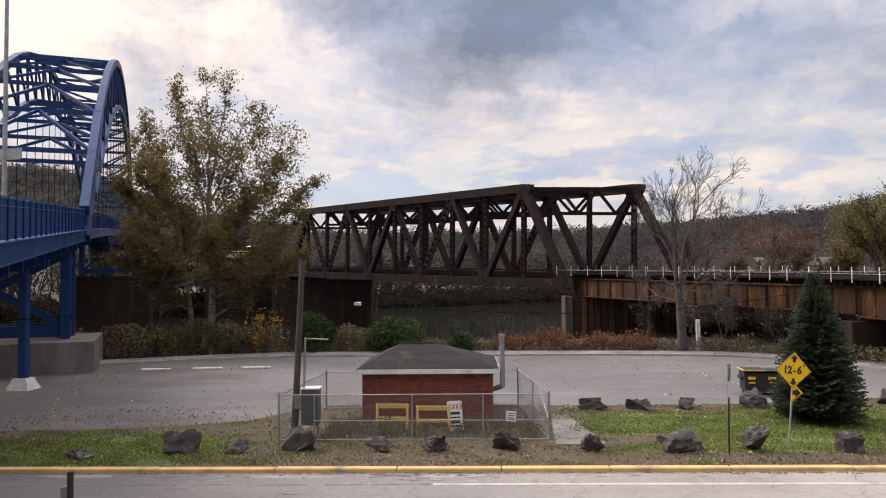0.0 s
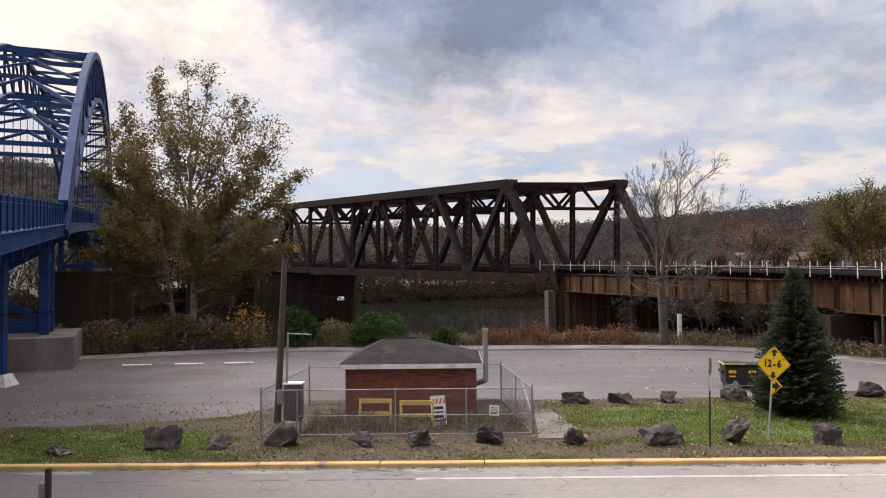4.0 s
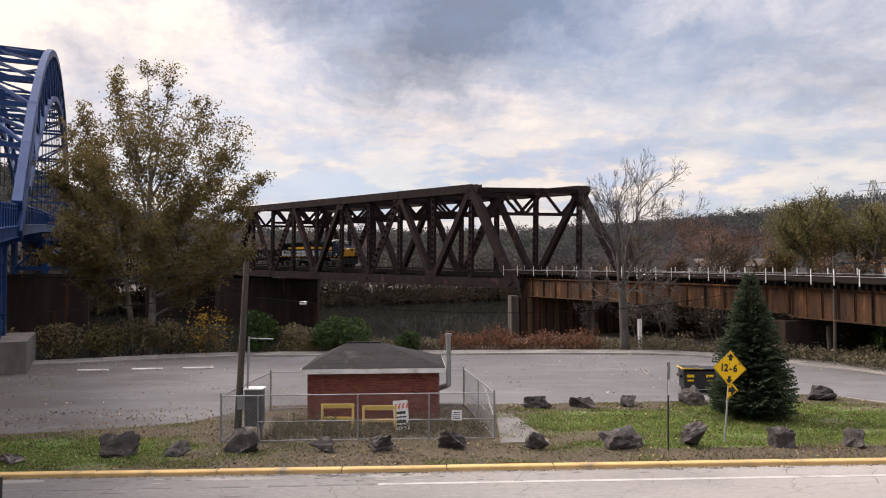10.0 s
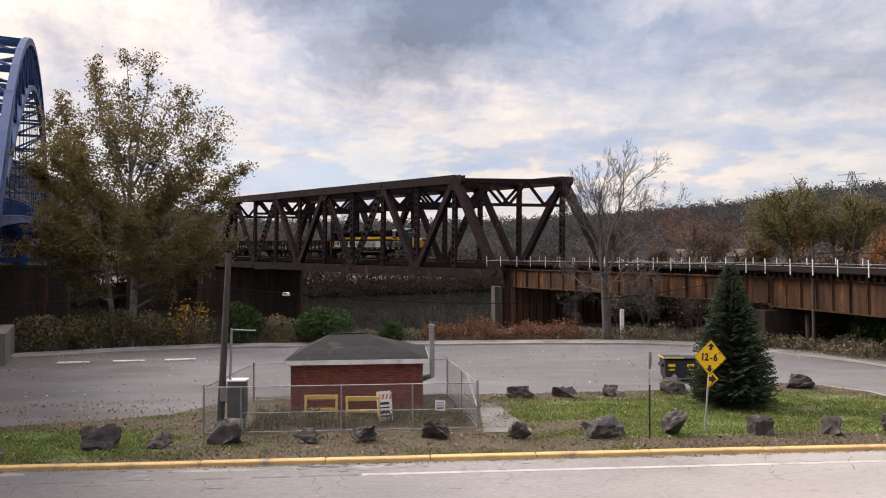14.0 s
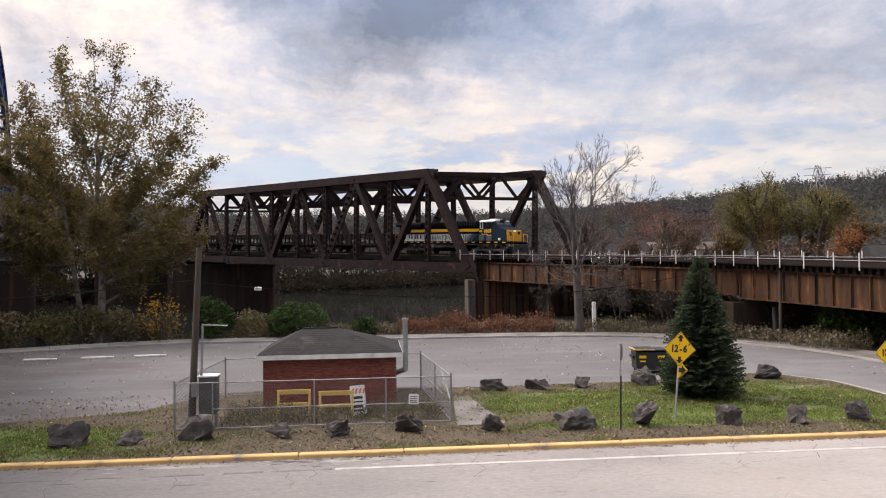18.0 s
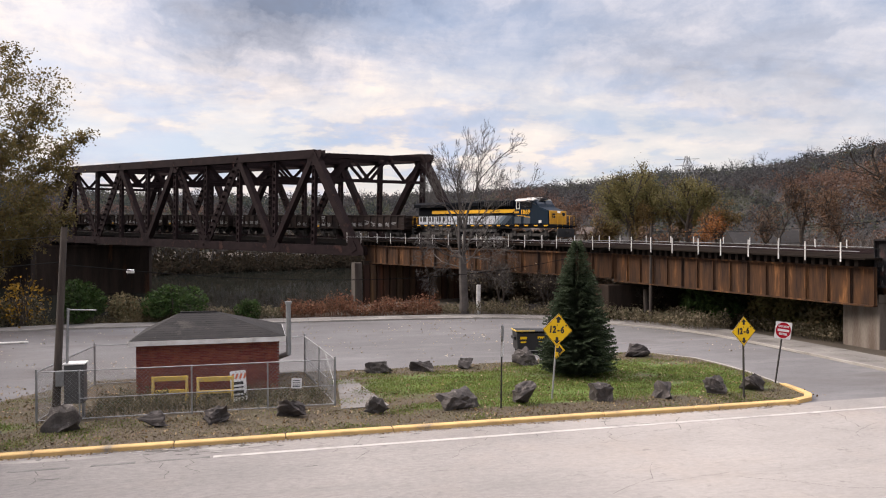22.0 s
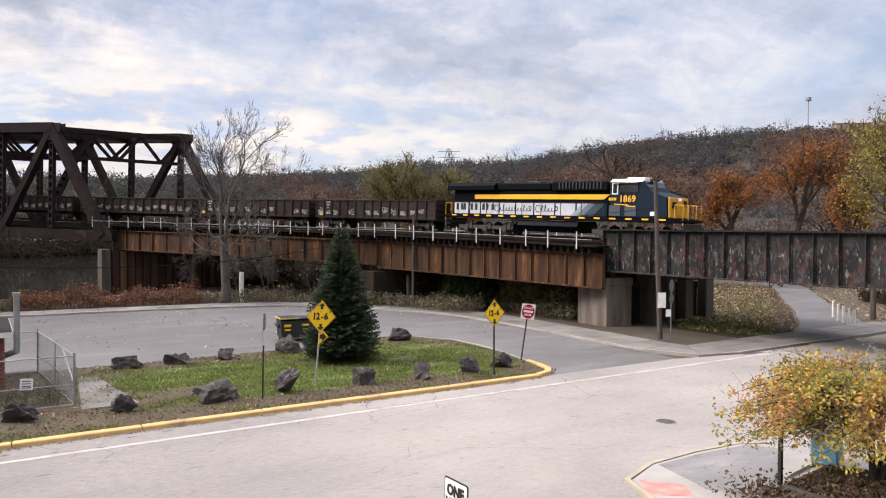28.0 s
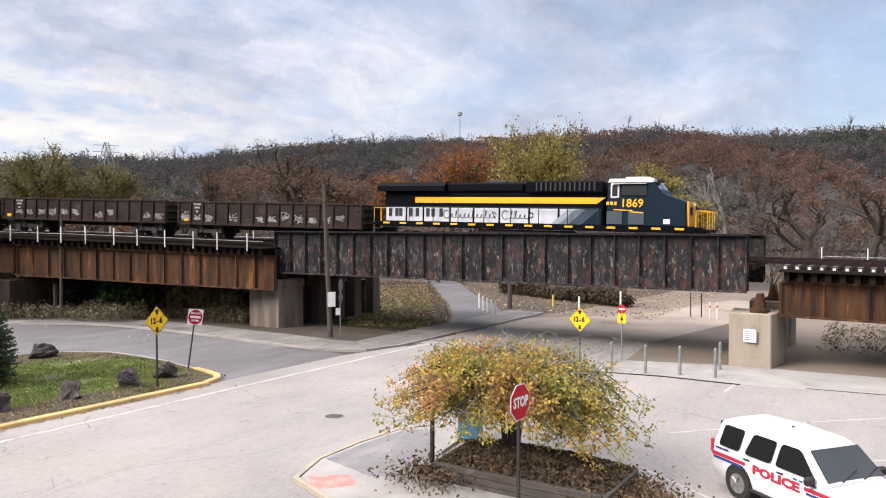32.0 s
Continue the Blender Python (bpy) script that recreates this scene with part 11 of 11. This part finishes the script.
    def blot(target, x, y, rx, ry, z):
        n = rag.randint(7, 11)
        pts = [(x + rx * math.cos(6.283 * k / n) * rag.uniform(0.5, 1.2), y + ry * math.sin(6.283 * k / n) * rag.uniform(0.5, 1.2)) for k in range(n)]
        target.faces.new([target.verts.new((*p, z)) for p in pts])
    dark, light = bmesh.new(), bmesh.new()
    for k in range(120):
        x = rag.choice((rag.uniform(-18, 9), rag.gauss(1.5, 1.6), rag.uniform(-18, 24)))
        y = 25.15 - abs(rag.gauss(0, 0.55))
        if y < 25.1:
            blot(dark if k % 3 else light, x, y, rag.uniform(0.05, 0.34), rag.uniform(0.02, 0.07), 0.0046 + 0.00012 * (k % 12))
    for x, y, rx, ry in ((-7.0, 23.2, 0.5, 0.05), (-3.0, 22.6, 0.4, 0.05), (4.5, 21.9, 0.3, 0.04)):
        blot(dark, x, y, rx, ry, 0.0045)
    for k in range(17):
        x, y = -17 + 2.7 * k + rag.uniform(-1, 1), 25.05
        p, a = Vector((x, y)), -1.57 + rag.gauss(0, 0.25)
        for j in range(rag.randint(5, 13)):
            q = p + Vector((math.cos(a + rag.gauss(0, 0.55)), math.sin(a + rag.gauss(0, 0.3)))) * rag.uniform(0.2, 0.5)
            if q.x > 16.5 and q.y < 14:
                break
            n = Vector((-(q - p).y, (q - p).x)).normalized() * rag.uniform(0.004, 0.013)
            dark.faces.new([dark.verts.new((*v, 0.0036)) for v in (p - n, p + n, q + n, q - n)])
            p = q
    for target in (dark, light):
        for f in target.faces:
            f.normal_update()
            if f.normal.z < 0:
                f.normal_flip()
    tagged(part("broken_asphalt", dark, CRACK), "dark broken asphalt and cracks along the kerb", "road damage", kind="stuff")
    tagged(part("bare_gravel", light, CORNER), "pale chips in the broken road edge", "road damage", kind="stuff")
    tagged(part("tar_stains", bm, STAIN), "dark damp stains and tar patches on the road", "stains", kind="stuff")


CRACK = mat("crack_tar", (0.10, 0.095, 0.09), (0.07, 0.065, 0.06), 3.0, 0.95, bump=0.1)
STAIN = mat("road_stain", (0.32, 0.30, 0.28), (0.25, 0.235, 0.22), 1.2, 0.95, bump=0.3, c3=(0.28, 0.26, 0.245))
# leafy brown earth, its tone lowered to hold the shade on the bank
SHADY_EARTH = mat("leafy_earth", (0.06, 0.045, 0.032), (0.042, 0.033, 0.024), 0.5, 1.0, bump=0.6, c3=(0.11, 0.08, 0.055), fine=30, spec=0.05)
DRIVE = mat("beige_drive", (0.36, 0.30, 0.245), (0.28, 0.235, 0.19), 0.25, 0.98, bump=0.4, c3=(0.20, 0.16, 0.12), fine=60)
GRAVEL = mat("pale_gravel", (0.21, 0.172, 0.135), (0.16, 0.13, 0.10), 0.15, 0.98, bump=0.4, c3=(0.13, 0.105, 0.075), fine=60)


def build_litter():
    """Fallen leaves on the lot and the lawn, and grass blades."""
    rnd = random.Random(12)
    s = Soup()
    for k in range(900):
        x, y = rnd.uniform(-34, 34), rnd.uniform(39, 64)
        edge = 0.5 * (y > 60) + 0.35 * (x < -12) + 0.25 * (x < -20)
        if noise.noise(Vector((x * 0.2, y * 0.2, 3))) * 1.3 + edge < rnd.uniform(-0.3, 0.9):
            continue
        s.leaf(Vector((x, y, 0.02)), rnd.uniform(0.03, 0.085), rnd)
    pale = Soup()
    for k in range(2600):
        x, y = rnd.uniform(-34, 34), rnd.uniform(39, 64)
        if noise.noise(Vector((x * 0.15, y * 0.15, 6))) < rnd.uniform(-0.3, 0.6):
            continue
        pale.leaf(Vector((x, y, 0.025)), rnd.uniform(0.045, 0.10), rnd)
    tagged(pale.object("dry_leaves", PALE_LEAF), "pale dry leaves scattered on the lot", "leaves", kind="stuff")
    for k in range(8500):
        x, y = rnd.uniform(-20, 27), rnd.uniform(25.7, 38.2)
        if noise.noise(Vector((x * 0.3, y * 0.3, 9))) < rnd.uniform(-0.6, 0.35):
            continue
        s.leaf(Vector((x, y, 0.13)), rnd.uniform(0.035, 0.085), rnd)
    mould = Soup()
    for k in range(11000):
        x, y = rnd.uniform(-20, 26), rnd.choice((rnd.gauss(26.6, 0.7), rnd.uniform(25.8, 30), rnd.gauss(38.0, 0.4), rnd.gauss(31.6, 0.5) if x < -5.5 else rnd.uniform(26, 29)))
        if y < 25.7 or y > 38.3 or noise.noise(Vector((x * 0.5, y * 0.9, 5))) < rnd.uniform(-0.4, 0.4) or (x < -5 and y > 32.3):
            continue
        mould.leaf(Vector((x, y, 0.115)), rnd.uniform(0.02, 0.055), rnd)
    tagged(mould.object("leaf_mould", MOULD), "dark brown rotting leaves along the verge", "leaves", kind="stuff")
    for k in range(3000):
        s.leaf(Vector((rnd.uniform(-20, 25), 25.16 - abs(rnd.gauss(0, 0.10)), 0.012)), rnd.uniform(0.015, 0.045), rnd)
    tagged(s.object("fallen_leaves", LITTER), "pale and brown fallen leaves", "leaves", kind="stuff")
    s = Soup()
    def inside(x, y):
        c = False
        n = len(ISLAND)
        for i in range(n):
            (x1, y1), (x2, y2) = ISLAND[i], ISLAND[(i + 1) % n]
            if (y1 > y) != (y2 > y) and x < (x2 - x1) * (y - y1) / (y2 - y1) + x1:
                c = not c
        return c
    green = GREEN
    for k in range(260000):
        x, y = rnd.uniform(-24, 27.5), rnd.uniform(25.7, 40)
        g = 0.75 * noise.noise(Vector((x * 0.5, y * 0.8, 1.5))) - 0.30 + max(0.95 * max(0, 1.25 - math.hypot((x - cx) / rx, (y - cy) / ry)) for cx, cy, rx, ry in green)
        if -5.4 < x < 6.2 and 29.7 < y < 38.5:
            continue
        if g < rnd.uniform(-0.25, 0.25) or not inside(x, y):
            continue
        h = rnd.uniform(0.03, 0.09)
        b = Vector((x, y, 0.10))
        a = rnd.uniform(0, 6.283)
        d = Vector((math.cos(a), math.sin(a), 0)) * 0.02
        i = len(s.v)
        s.v += [b - d, b + d, b + Vector((rnd.gauss(0, 0.03), rnd.gauss(0, 0.03), h))]
        s.f.append((i, i + 1, i + 2))
    tagged(s.object("grass", GRASS), "patches of short green grass", "grass", kind="stuff")
    s = Soup()
    for k in range(120000):
        x, y = rnd.uniform(-22, 27.5), rnd.uniform(25.6, 40)
        if (-5.4 < x < 6.2 and 29.7 < y < 38.5) or noise.noise(Vector((x * 0.7, y * 1.1, 4.0))) < rnd.uniform(-0.7, 0.35) or not inside(x, y):
            continue
        if min(math.hypot((x - cx) / rx, (y - cy) / ry) for cx, cy, rx, ry in green) < rnd.uniform(0.75, 1.05):
            continue
        b = Vector((x, y, 0.10))
        a = rnd.uniform(0, 6.283)
        d = Vector((math.cos(a), math.sin(a), 0)) * 0.018
        i = len(s.v)
        s.v += [b - d, b + d, b + Vector((rnd.gauss(0, 0.04), rnd.gauss(0, 0.04), rnd.uniform(0.02, 0.06)))]
        s.f.append((i, i + 1, i + 2))
    tagged(s.object("dry_grass", STRAW), "thin dry and olive grass over the verge soil", "grass", kind="stuff")


LITTER = leaf_mat("leaf_litter", [(0.40, 0.31, 0.19), (0.24, 0.165, 0.09), (0.15, 0.095, 0.055), (0.46, 0.38, 0.25), (0.26, 0.17, 0.07), (0.11, 0.075, 0.05)], through=0.0)
PALE_LEAF = leaf_mat("pale_dry_leaves", [(0.50, 0.43, 0.33), (0.36, 0.28, 0.18), (0.60, 0.54, 0.44), (0.28, 0.20, 0.12)], through=0.0)
STRAW = leaf_mat("dry_grass_blades", [(0.22, 0.175, 0.095), (0.16, 0.13, 0.07), (0.13, 0.135, 0.05), (0.26, 0.21, 0.12), (0.10, 0.085, 0.05)], through=0.2)
GRASS = leaf_mat("grass_blades", [(0.12, 0.18, 0.033), (0.15, 0.21, 0.04), (0.10, 0.145, 0.03), (0.20, 0.19, 0.065), (0.18, 0.15, 0.066)], through=0.25)

build_corner()
build_car()
build_markings()
build_litter()


motions()
